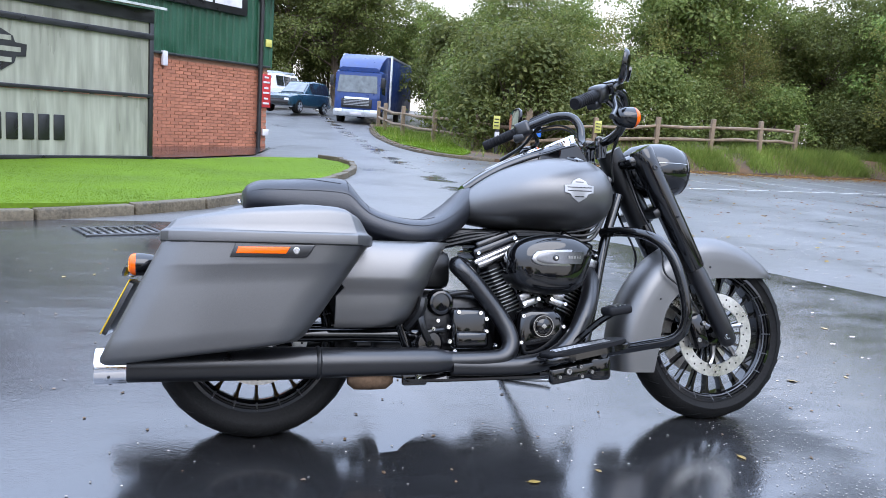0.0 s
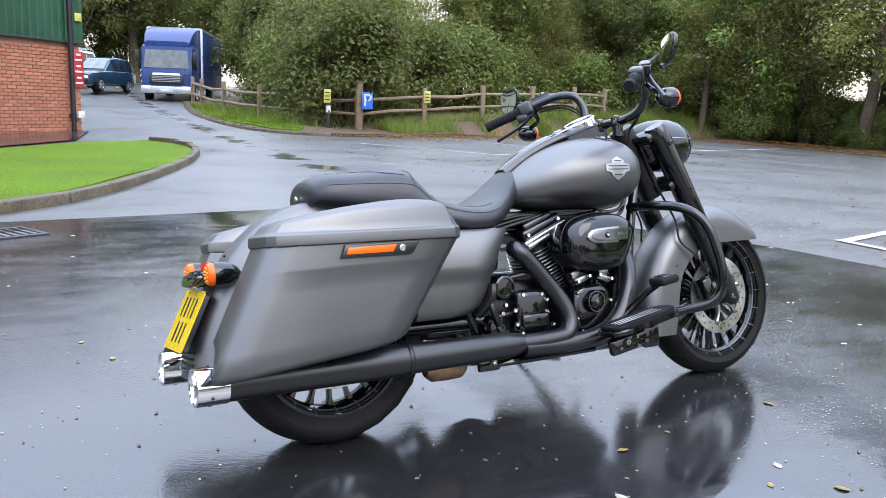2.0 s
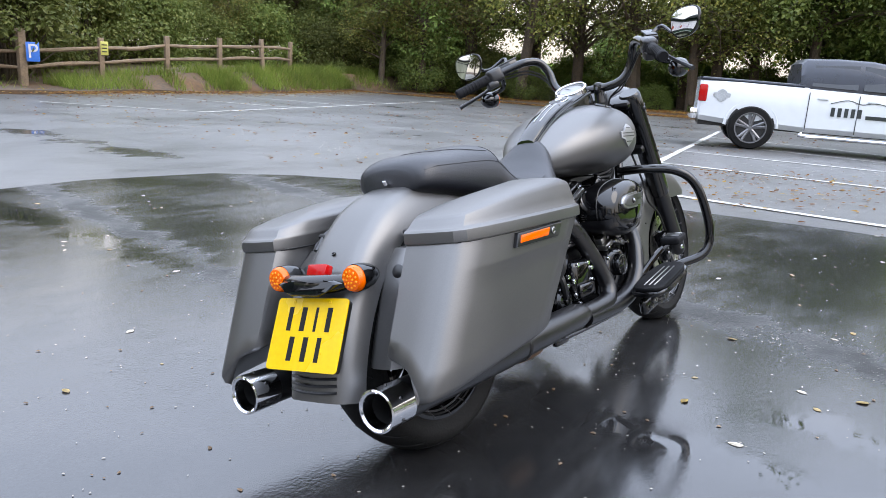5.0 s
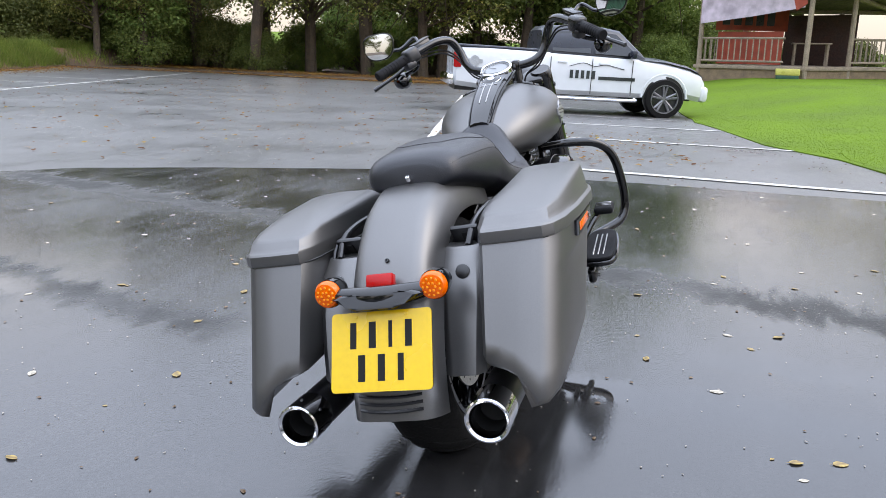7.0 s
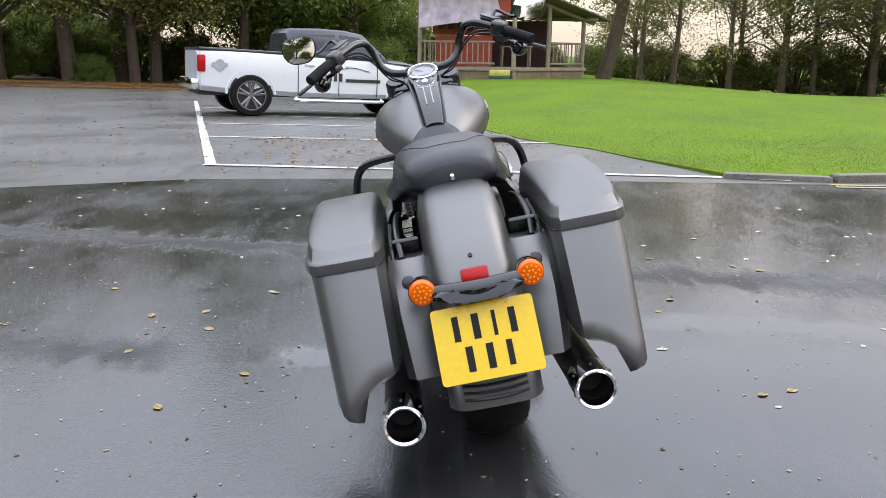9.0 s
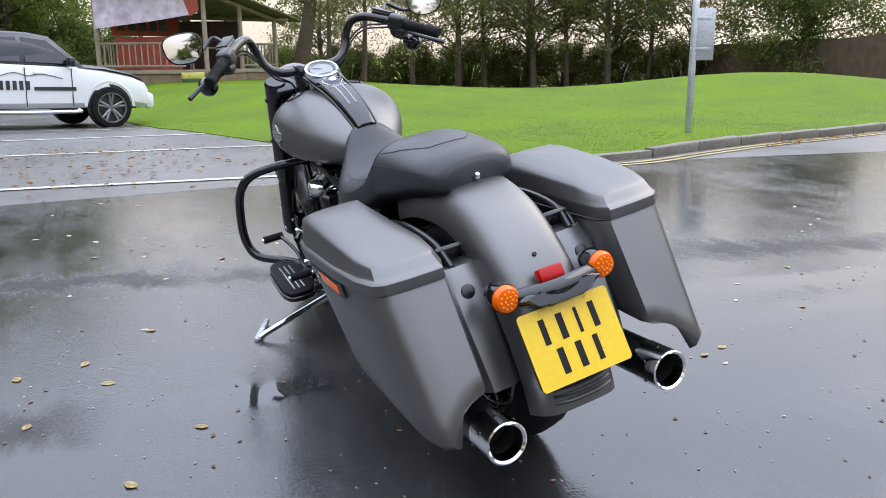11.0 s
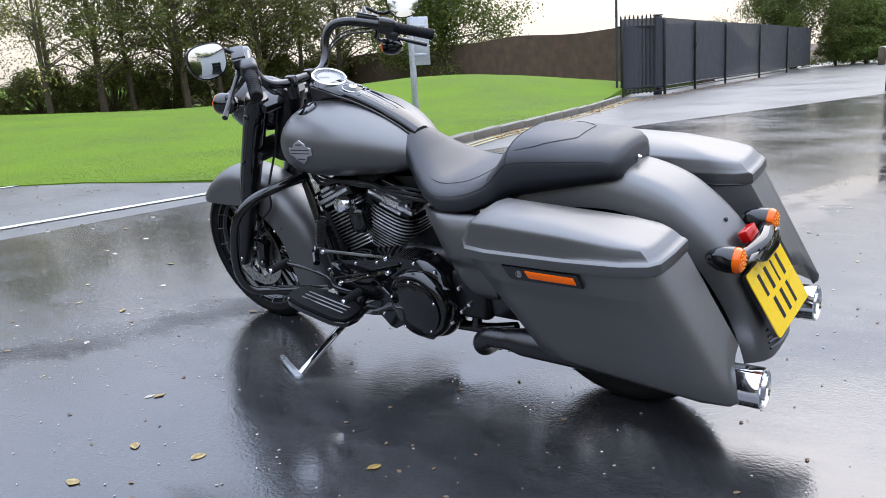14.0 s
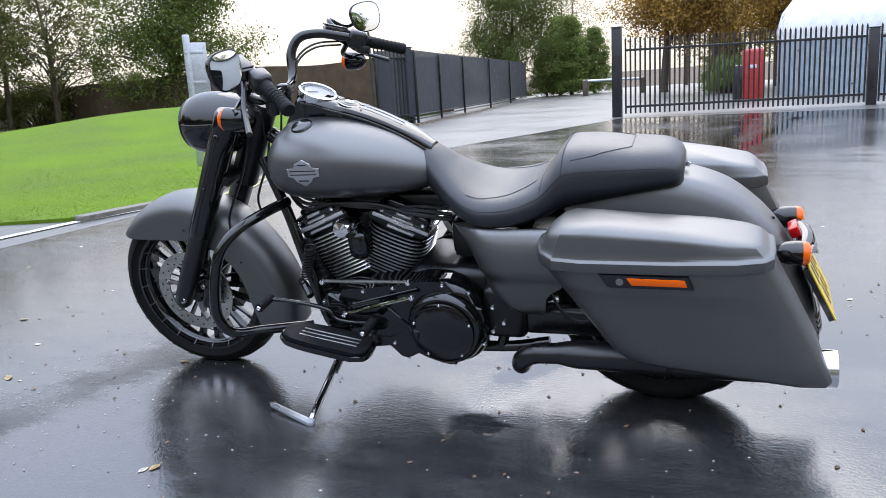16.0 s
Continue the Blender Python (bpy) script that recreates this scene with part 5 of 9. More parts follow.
def small_car(name, p, heading, stations, cabin, wheels, mat, label, rack=False):
    h = Vector((math.cos(heading), math.sin(heading), 0))
    root = empty(name, Matrix.Translation((p[0], p[1], ground_z(*p))) @ Matrix((h, Vector((-h.y, h.x, 0)), Vector((0, 0, 1)))).transposed().to_4x4())
    tagged(root, label, "car")
    bm = bmesh.new()
    skin(bm, stations)
    part("body", bm, mat, root, sharp=30)
    bm = bmesh.new()
    ring_loft(bm, [[(x, -w, z0), (x, -tw, z1 - 0.06), (x, -tw * 0.9, z1), (x, tw * 0.9, z1), (x, tw, z1 - 0.06), (x, w, z0)] for x, w, z0, z1, tw in cabin])
    c = part("cabin", bm, mat, root, sharp=30)
    x0, x1 = cabin[0][0], cabin[-1][0]
    z0, z1 = cabin[1][2] + 0.06, max(q[3] for q in cabin) - 0.12
    for s in (-1, 1):
        n = 3 if x1 - x0 > 2.2 else 2
        for k in range(n):
            a, b = x0 + 0.25 + (x1 - x0 - 0.8) * k / n, x0 + 0.17 + (x1 - x0 - 0.8) * (k + 1) / n
            w0, w1 = cabin[1][1], cabin[1][4]
            bm = bmesh.new()
            slab(bm, [(a, z0), (a, z1), (b, z1), (b, z0)], lambda u, v, d: (u, s * (w0 + (w1 - w0) * (v - cabin[1][2]) / (cabin[1][3] - 0.06 - cabin[1][2]) + d), v), -0.02, 0.012)
            part("side_window", bm, TINTED, c)
        for xx in wheels:
            tyre_wheel(root, (xx, s * (stations[2][1] - 0.08), 0.33), 0.33, 0.2, s)
        bm = bmesh.new()
        box(bm, (stations[-1][0] - 0.06, s * stations[-1][1] * 0.75, stations[-1][3] - 0.1), (0.14, 0.3, 0.16), 0.04)
        part("headlamp", bm, WHITE_SHELL, root)
    q0, q1 = cabin[-2], cabin[-1]
    bm = bmesh.new()
    slab(bm, [(-q1[1] * 0.82, 0.08), (-q0[4] * 0.86, 0.9), (q0[4] * 0.86, 0.9), (q1[1] * 0.82, 0.08)], lambda u, v, d: (q1[0] + (q0[0] - q1[0]) * v + d + 0.01, u, q1[3] + (q0[3] - q1[3]) * v + 0.01), -0.01, 0.02)
    part("windscreen", bm, PALE_GLASS, c)
    bm = bmesh.new()
    box(bm, (stations[-1][0], 0, stations[-1][2] + 0.12), (0.14, stations[-1][1] * 1.8, 0.2), 0.05)
    part("bumper", bm, BLACK_PAINT, root)
    bm = bmesh.new()
    box(bm, (stations[-1][0] + 0.01, 0, stations[-1][3] - 0.12), (0.06, stations[-1][1] * 1.0, 0.12), 0.02)
    part("grille", bm, BLACK_PAINT, root)
    if rack:
        bm = bmesh.new()
        for s in (-1, 1):
            tube(bm, [(x0 + 0.2, s * 0.6, z1 + 0.24), (x1 - 1.0, s * 0.6, z1 + 0.24)], 0.03, 6, 1)
        for k in range(5):
            xx = x0 + 0.3 + (x1 - x0 - 1.5) * k / 4
            tube(bm, [(xx, -0.62, z1 + 0.1), (xx, -0.62, z1 + 0.24), (xx, 0.62, z1 + 0.24), (xx, 0.62, z1 + 0.1)], 0.025, 6, 1)
        part("roof_rack", bm, GALV, root)
    return root


small_car("suv", (3.2, 42.6), radians(-124), [(-0.9, 0.85, 0.4, 0.95, 1.0, 0.8), (-0.8, 0.88, 0.32, 1.0, 1.04, 0.82), (0.0, 0.92, 0.3, 1.0, 1.03, 0.84), (1.3, 0.92, 0.3, 0.98, 1.02, 0.82), (2.6, 0.92, 0.32, 0.92, 1.0, 0.78), (3.2, 0.85, 0.35, 0.84, 0.92, 0.7), (3.36, 0.78, 0.4, 0.76, 0.82, 0.66)],
          [(-0.85, 0.84, 0.98, 1.5, 0.64), (-0.5, 0.85, 1.0, 1.68, 0.66), (0.8, 0.85, 1.0, 1.7, 0.68), (1.15, 0.84, 1.0, 1.62, 0.66), (1.85, 0.8, 0.98, 1.06, 0.74)], (0.0, 2.6), TEAL_PAINT, "dark teal off-road car parked by the lane")
small_car("van", (1.7, 46.5), radians(-120), [(-1.0, 0.85, 0.4, 1.2, 1.25, 0.82), (-0.9, 0.9, 0.34, 1.25, 1.28, 0.84), (0.0, 0.92, 0.32, 1.22, 1.26, 0.84), (1.4, 0.92, 0.32, 1.18, 1.22, 0.82), (2.7, 0.92, 0.34, 1.1, 1.18, 0.78), (3.3, 0.86, 0.36, 0.98, 1.06, 0.7), (3.45, 0.8, 0.4, 0.88, 0.94, 0.66)],
          [(-0.95, 0.86, 1.22, 1.85, 0.72), (-0.8, 0.87, 1.22, 1.95, 0.74), (1.6, 0.86, 1.2, 1.95, 0.74), (1.95, 0.85, 1.18, 1.85, 0.72), (2.5, 0.82, 1.14, 1.24, 0.76)], (0.0, 2.7), WHITE_PAINT, "white off-roader with a roof rack, parked", True)
small_car("dark_car", (-0.4, 49.5), radians(-110), [(-0.9, 0.85, 0.4, 0.9, 0.95, 0.8), (-0.8, 0.88, 0.3, 0.93, 0.97, 0.82), (0.0, 0.9, 0.28, 0.93, 0.96, 0.84), (1.3, 0.9, 0.28, 0.9, 0.94, 0.82), (2.5, 0.9, 0.3, 0.84, 0.9, 0.78), (3.1, 0.82, 0.32, 0.74, 0.8, 0.7), (3.25, 0.76, 0.36, 0.68, 0.72, 0.66)],
          [(-0.8, 0.84, 0.92, 1.3, 0.64), (-0.4, 0.85, 0.93, 1.45, 0.66), (0.8, 0.85, 0.93, 1.47, 0.68), (1.1, 0.84, 0.92, 1.4, 0.66), (1.8, 0.8, 0.9, 0.98, 0.74)], (0.0, 2.55), NAVY_PAINT, "dark car parked at the end of the lane")


# ---- timber shelter on the lawn ----
def lawn_z(x, y):
    return ground_z(x, y) + 0.012 + 0.03 * min(1, max(0, (4.5 - x - y) / 3)) + lawn_rise(x, y)


CN = Vector((26.0, -2.78, 0))
U = (Vector((27.4, 0.45, 0)) - CN)
Wd = (Vector((28.5, -5.6, 0)) - CN)
LU, LW = U.length, Wd.length
U.normalize()
Wd.normalize()
gazebo = empty("timber_shelter", Matrix.Translation((CN.x, CN.y, lawn_z(CN.x, CN.y) - 0.05)))
tagged(gazebo, "open timber garden shelter hung with banners", "shelter")


def gz_pt(u, w, z):
    p = U * u + Wd * w
    return Vector((p.x, p.y, z))


bm = bmesh.new()
P4 = [gz_pt(-0.1, -0.1, 0), gz_pt(LU + 0.1, -0.1, 0), gz_pt(LU + 0.1, LW + 0.1, 0), gz_pt(-0.1, LW + 0.1, 0)]
slab(bm, [(p.x, p.y) for p in P4], lambda a, b, d: (a, b, d), 0.3, 0.42, 0.01)
part("deck", bm, TIMBER_GREY, gazebo)
bm = bmesh.new()
slab(bm, [(p.x * 0.97 + 0.05, p.y * 0.97) for p in P4], lambda a, b, d: (a, b, d), -0.3, 0.3)
part("plinth", bm, TIMBER, gazebo)


def eave_z(u, w):
    return 2.9 + 0.1 * u / LU - 0.75 * w / LW


for u, w in ((0, 0), (LU, 0), (0, LW), (0, LW * 0.48), (LU, LW), (LU, LW * 0.5), (LU * 0.5, LW)):
    bm = bmesh.new()
    tube(bm, [gz_pt(u, w, -0.3), gz_pt(u, w, 1.2), gz_pt(u, w, eave_z(u, w))], 0.08, 8, 1)
    part("post", bm, TIMBER_GREY, gazebo)
for r in range(9):
    w0, w1 = -0.7 + (LW + 1.4) * r / 9, -0.7 + (LW + 1.4) * (r + 1.1) / 9
    bm = bmesh.new()
    slab(bm, [(-0.6, w0), (LU + 0.6, w0), (LU + 0.6, w1), (-0.6, w1)], lambda u, w, d: gz_pt(u, w, eave_z(u, w) + 0.1 + d + (0.03 if w < w0 + 0.01 else 0.0)), 0, 0.05)
    part("roof_course", bm, SHINGLE, gazebo)
for p, q in (((-0.5, 0), (LU + 0.5, 0)), ((-0.5, LW), (LU + 0.5, LW)), ((0, -0.6), (0, LW + 0.6)), ((LU, -0.6), (LU, LW + 0.6))):
    bm = bmesh.new()
    tube(bm, [gz_pt(*p, eave_z(*p)), gz_pt(*q, eave_z(*q))], 0.08, 6, 1)
    part("eave_beam", bm, TIMBER_GREY, gazebo)


def rail_bay(p, q):
    for z in (0.55, 1.28):
        bm = bmesh.new()
        tube(bm, [p + Vector((0, 0, z)), q + Vector((0, 0, z))], 0.035, 6, 1)
        part("rail", bm, TIMBER_GREY, gazebo)
    n = int((q - p).length / 0.2)
    for k in range(1, n):
        c = p.lerp(q, k / n)
        bm = bmesh.new()
        box(bm, c + Vector((0, 0, 0.9)), (0.04, 0.04, 0.74))
        part("baluster", bm, TIMBER_GREY, gazebo)


rail_bay(gz_pt(0.7, 0, 0), gz_pt(LU, 0, 0))
rail_bay(gz_pt(LU, 0, 0), gz_pt(LU, LW, 0))
rail_bay(gz_pt(0, LW, 0), gz_pt(LU, LW, 0))
rail_bay(gz_pt(0, LW * 0.5, 0), gz_pt(0, LW, 0))
bm = bmesh.new()
slab(bm, [(0.12, 2.2), (0.1, 2.85), (LU - 0.05, 2.95), (LU - 0.05, 1.75), (LU * 0.5, 1.95)], lambda u, v, d: gz_pt(u, -0.12 + d, v), 0, 0.012)
ban = part("banner", bm, BANNER_PALE, gazebo, "faded lilac banner")
bm = bmesh.new()
slab(bm, [(0.05, 2.3), (0.08, 2.85), (0.6, 2.86), (0.35, 2.1)], lambda u, v, d: gz_pt(u, -0.14 + d, v), 0, 0.012)
part("banner_fold", bm, BANNER_RED, ban)
bm = bmesh.new()
slab(bm, [(0.25, 1.55), (0.25, 2.3), (LW - 0.4, 2.3), (LW - 0.4, 1.55)], lambda u, v, d: gz_pt(LU - 0.3 + d, u, v), 0, 0.012)
ban2 = part("banner", bm, BANNER_RED, gazebo, "orange-red banner with dark bars")
for k in range(5):
    bm = bmesh.new()
    box(bm, gz_pt(LU - 0.32, 0.6 + 0.48 * k, 1.95), (0.12, 0.3, 0.45))
    part("banner_bar", bm, BLACK_PAINT, ban2)
bm = bmesh.new()
slab(bm, [(LU * 0.35, 0.45), (LU * 0.35, 1.5), (LU - 0.1, 1.5), (LU - 0.1, 0.45)], lambda u, v, d: gz_pt(u, 0.6 + d, v), 0, 0.012)
part("banner", bm, BANNER_RED, gazebo)
bm = bmesh.new()
slab(bm, [(LU * 0.3, 0.42), (LU * 0.3, 2.1), (LU - 0.1, 2.1), (LU - 0.1, 0.42)], lambda u, v, d: gz_pt(u, LW - 0.25 + d, v), 0, 0.03)
part("back_panel", bm, SHED_DARK, gazebo)
table = empty("picnic_table", Matrix.Translation(gazebo.matrix_world @ gz_pt(LU * 0.4, LW * 0.55, 0.42)))
tagged(table, "small pale table inside the timber shelter", "table")
bm = bmesh.new()
box(bm, (0, 0, 0.72), (0.8, 1.2, 0.04), 0.01)
part("tabletop", bm, TIMBER_GREY, table)
for sx in (-1, 1):
    for sy in (-1, 1):
        bm = bmesh.new()
        box(bm, (sx * 0.33, sy * 0.5, 0.35), (0.06, 0.06, 0.7))
        part("leg", bm, TIMBER_GREY, table)
crate = empty("plastic_crate", Matrix.Translation(gazebo.matrix_world @ gz_pt(0.25, -0.35, 0.0)))
tagged(crate, "yellow and green plastic box beside the shelter", "box")
bm = bmesh.new()
box(bm, (0, 0, 0.25), (0.4, 0.7, 0.2), 0.02)
part("tray", bm, YELLOW_SIGN, crate)
bm = bmesh.new()
box(bm, (0, 0, 0.06), (0.38, 0.66, 0.2), 0.02)
part("base", bm, CLADDING, crate)

# ---- sign post, fences and gate ----
spost = empty("sign_post", Matrix.Translation((6.6, -6.25, lawn_z(6.6, -6.25) - 0.03)))
tagged(spost, "pale steel post with a grey sign seen from behind", "sign post")
bm = bmesh.new()
box(bm, (0, 0, 0.8), (0.07, 0.07, 1.8), 0.012)
part("post", bm, GALV, spost)
bm = bmesh.new()
R = Matrix.Rotation(radians(62), 3, "Z")
box(bm, Vector((-0.07, -0.1, 1.28)), (0.26, 0.02, 0.64), 0.006, R)
sp = part("sign_panel", bm, GALV, spost)
for z in (1.1, 1.48):
    bm = bmesh.new()
    box(bm, Vector((-0.05, -0.06, z)), (0.24, 0.03, 0.04), 0.004, R)
    part("sign_bracket", bm, GALV, sp)


def palisade(name, a, b, h, label, base=None, gap=0.105, bar_w=0.038):
    a, b = Vector(a), Vector(b)
    ga, gb = ground_z(a.x, a.y), ground_z(b.x, b.y)
    root = tagged(empty(name, Matrix.Translation((a.x, a.y, ga))), label, "fence")
    d = (b - a)
    L = d.length
    d.normalize()
    n = int(L / gap)
    bm = bmesh.new()
    R = Matrix.Rotation(math.atan2(d.y, d.x), 3, "Z")
    slab(bm, [(-bar_w / 2, 0.06), (bar_w / 2, 0.06), (bar_w / 2, h - 0.06), (0, h), (-bar_w / 2, h - 0.06)], lambda u, v, q: R @ Vector((u, q, v)), -0.008, 0.008)
    proto = part("pale", bm, BLACK_PAINT, root)
    for k in range(n + 1):
        p = d * (L * k / n)
        ob = proto if k == 0 else new("pale", proto.data)
        ob.parent = root
        ob.matrix_basis = Matrix.Translation((p.x, p.y, (gb - ga) * k / n))
    for z in (0.22, h - 0.28):
        bm = bmesh.new()
        mid = d * (L / 2)
        box(bm, (mid.x, mid.y, z + (gb - ga) / 2), (L, 0.04, 0.05), 0.006, R)
        part("rail", bm, BLACK_PAINT, root)
    return root


def steel_post(p, h, w, label):
    root = tagged(empty("gate_post", Matrix.Translation((p[0], p[1], ground_z(*p)))), label, "gate post")
    bm = bmesh.new()
    box(bm, (0, 0, h / 2 - 0.1), (w, w, h + 0.2), 0.008)
    part("post", bm, BLACK_PAINT, root)
    bm = bmesh.new()
    box(bm, (0, 0, h + 0.02), (w * 1.15, w * 1.15, 0.03), 0.006)
    part("cap", bm, STEEL_DARK, root)
    return root


palisade("gate_leaf", (8.8, -15.95), (8.2, -16.75), 1.95, "black palisade gate leaf standing open")
steel_post((8.24, -16.99), 1.9, 0.16, "square black steel gate post")
palisade("gate_leaf", (2.55, -15.85), (-2.3, -17.3), 1.72, "black palisade gate leaf, closed across the yard")
steel_post((2.72, -15.75), 1.9, 0.2, "square black steel gate post")
steel_post((-2.45, -17.4), 1.6, 0.2, "square black steel gate post")
palisade("yard_fence", (-2.6, -17.45), (-9, -18.8), 1.72, "black palisade fence beside the gate")
bm = bmesh.new()
lathe(bm, [(0.03, -0.1), (0.03, 2.3), (0.0, 2.32)], (0, 0, 0), (0, 0, 1), 10)
pole = empty("mast", Matrix.Translation((8.75, -15.85, ground_z(8.75, -15.85))))
tagged(pole, "thin steel mast at the gate", "pole")
part("mast_tube", bm, STEEL_DARK, pole)
run = [(8.72, -15.98), (8.1, -17.0), (8.5, -19.7), (9.0, -23.1), (9.45, -27.3), (10.2, -32.5), (11.2, -39)]
screen = empty("screened_fence", Matrix.Translation((8.1, -17.0, ground_z(8.1, -17.0))))
tagged(screen, "dark mesh-screened steel fence along the drive", "fence")
inv = screen.matrix_world.inverted()
for a, b in zip(run, run[1:]):
    ga, gb = ground_z(*a), ground_z(*b)
    bm = bmesh.new()
    vs = [inv @ Vector((*a, ga + 0.17)), inv @ Vector((*b, gb + 0.17)), inv @ Vector((*b, gb + 1.85)), inv @ Vector((*a, ga + 1.85))]
    off = Vector((0.03, 0.0, 0)) if a[1] < -16.5 else Vector((-0.03, -0.02, 0))
    f = [bm.verts.new(v) for v in vs]
    k = [bm.verts.new(v + off) for v in vs]
    bm.faces.new(f)
    bm.faces.new(k[::-1])
    for i in range(4):
        bm.faces.new((f[i], k[i], k[(i + 1) % 4], f[(i + 1) % 4]))
    part("screen_panel", bm, MESH_SCREEN, screen)
    bm = bmesh.new()
    box(bm, inv @ Vector((a[0] - 0.05, a[1], ga + 0.85)), (0.06, 0.06, 1.92), 0.01)
    part("post", bm, BLACK_PAINT, screen)
    bm = bmesh.new()
    for z in (0.1, 0.2):
        tube(bm, [inv @ Vector((*a, ga + z)), inv @ Vector((*b, gb + z))], 0.02, 6, 1)
    part("bottom_rail", bm, BLACK_PAINT, screen)
wall_pts = [(9.9, -24.5), (14, -24.8), (19, -25.6), (26, -27), (34, -29)]
heath = empty("heather_screen", Matrix.Translation((9.9, -24.5, ground_z(9.9, -24.5))))
tagged(heath, "long brown heather screen behind the mound", "fence")
inv = heath.matrix_world.inverted()
for a, b in zip(wall_pts, wall_pts[1:]):
    bm = bmesh.new()
    n = 10
    rings = []
    for k in range(n + 1):
        p = Vector((*a, 0)).lerp(Vector((*b, 0)), k / n)
        top = 1.66 + 0.05 * math.sin(p.x * 1.1) - 0.02 * max(0, p.x - 19)
        rings.append([inv @ Vector((p.x, p.y, -1.4)), inv @ Vector((p.x, p.y, top)), inv @ Vector((p.x, p.y - 0.1, top)), inv @ Vector((p.x, p.y - 0.1, -1.4))])
    ring_loft(bm, rings)
    part("screen_panel", bm, HEATHER, heath)

cab2 = empty("red_cabinet", Matrix.Translation((0.0, -22.5, ground_z(0, -22.5))))
tagged(cab2, "red upright cabinet behind the gate", "cabinet")
bm = bmesh.new()
box(bm, (0, 0, 0.72), (0.58, 0.5, 1.44), 0.1, None, 3)
part("shell", bm, RED_SIGN, cab2)
bm = bmesh.new()
box(bm, (0.0, 0.26, 0.95), (0.2, 0.02, 0.1), 0.01)
part("label_bar", bm, WHITE_SIGN, cab2)
bm = bmesh.new()
box(bm, (0.38, 0.0, 0.5), (0.3, 0.4, 1.0), 0.04)
part("black_side_box", bm, BLACK_PAINT, cab2)
tank_big = empty("storage_tank", Matrix.Translation((-3.6, -27.0, ground_z(-3.6, -27))))
tagged(tank_big, "large white rounded tank behind the gate", "tank")
bm = bmesh.new()
lathe(bm, [(2.9, 1.7), (2.95, 2.0), (2.8, 2.6), (2.4, 3.1), (1.6, 3.45), (0.0, 3.6)], (0, 0, 0), (0, 0, 1), 40)
part("dome", bm, WHITE_SHELL, tank_big, "white domed top")
bm = bmesh.new()
lathe(bm, [(2.85, -0.3), (2.85, 1.7)], (0, 0, 0), (0, 0, 1), 40)
part("drum", bm, BLUE_GREY, tank_big, "blue-grey drum")
for k in range(20):
    a = 2 * math.pi * k / 20
    bm = bmesh.new()
    box(bm, (math.cos(a) * 2.87, math.sin(a) * 2.87, 0.7), (0.06, 0.06, 2.0))
    part("drum_rib", bm, GALV, tank_big)
bm = bmesh.new()
box(bm, (1.0, 2.0, 3.2), (0.55, 0.5, 0.4), 0.03)
part("hatch", bm, STEEL_DARK, tank_big)
boom = empty("barrier_boom", Matrix.Translation((6.5, -38, ground_z(6.5, -38))))
tagged(boom, "low grey barrier at the end of the drive", "barrier")
bm = bmesh.new()
tube(bm, [(-1.5, 0, 0.7), (1.5, 0, 0.7)], 0.06, 8, 1)
part("bar", bm, GALV, boom)
for xx in (-1.4, 1.4):
    bm = bmesh.new()
    box(bm, (xx, 0, 0.3), (0.25, 0.25, 0.9), 0.02)
    part("upright", bm, CONCRETE, boom)

# ---- trees in the open ----
leaning = tree("leaning_tree", 31, 9.5, 4.2, 0.29, 14000, 0.13, FOLIAGE_AUTUMN, "leaning tree with sparse autumn leaves on the lawn", 0.25, lean=0.3, clusters=170, low=0.4, puff=0.45)
stand(leaning, 29.5, -6.6, radians(-85), 1.0, 0.3)
maple = tree("maple_tree", 32, 8.2, 3.6, 0.22, 36000, 0.14, leafy("maple_leaves", (0.06, 0.095, 0.018), (0.1, 0.135, 0.024), (0.16, 0.17, 0.035), vary=0.6), "rounded green tree behind the mound", 0.06, clusters=220, low=0.2, puff=0.42)
stand(maple, 24.5, -27.5, 0.4, 1.0)
birch = tree("bare_tree", 33, 9.0, 3.0, 0.13, 3200, 0.11, FOLIAGE_AUTUMN, "nearly bare pale-stemmed tree in the hedge", 0.55, clusters=130, low=0.3, puff=0.5)
stand(birch, 36, -14, 1.0, 1.0)
for x, y, s in ((37, -10, 1.0), (36, -18, 0.95), (34.5, -22, 1.05), (31, -9.8, 0.9), (33, -26, 1.0), (40, -16, 1.1)):
    again(birch, x, y, rng0.uniform(0, 6), s, group="bare trees")
HEDGE_LEAVES = leafy("brown_green_hedge_leaves", (0.06, 0.075, 0.02), (0.11, 0.125, 0.032), (0.19, 0.17, 0.045), vary=0.8)
hedge_tree = tree("hedgerow_tree", 41, 10.5, 3.9, 0.17, 8500, 0.18, HEDGE_LEAVES, "dark hedgerow tree with sky showing through its thin crown", 0.42, lean=0.04, clusters=260, low=0.18, puff=0.27)
stand(hedge_tree, 36, -16.5, 1.0, 1.0)
for x, y, s in ((34.5, -20, 1.0), (37.5, -21.5, 1.1), (33, -23.5, 0.95), (42, -11, 0.8), (31, -27, 0.9), (36, -26, 1.0)):
    again(hedge_tree, x, y, 2.3 * x + y, s, group="hedgerow trees")
thicket = bush("thicket", 43, 4.4, 2.6, 15000, 0.12, HEDGE_LEAVES, "dark brown-green thicket along the far lawn")
stand(thicket, 40, -12, 0.3, 0.9)
for x, y, s in ((39, -15, 0.9), (38, -18, 1.0), (37, -20.5, 0.9), (36.5, -23, 0.95), (35, -25.5, 1.0), (33, -28, 1.0), (30, -30.5, 1.0), (26.5, -32, 0.9), (41, -9, 0.85), (42, -6, 0.85), (43, -2.5, 0.8)):
    again(thicket, x, y, 1.7 * x + y, s, group="hedge thickets")
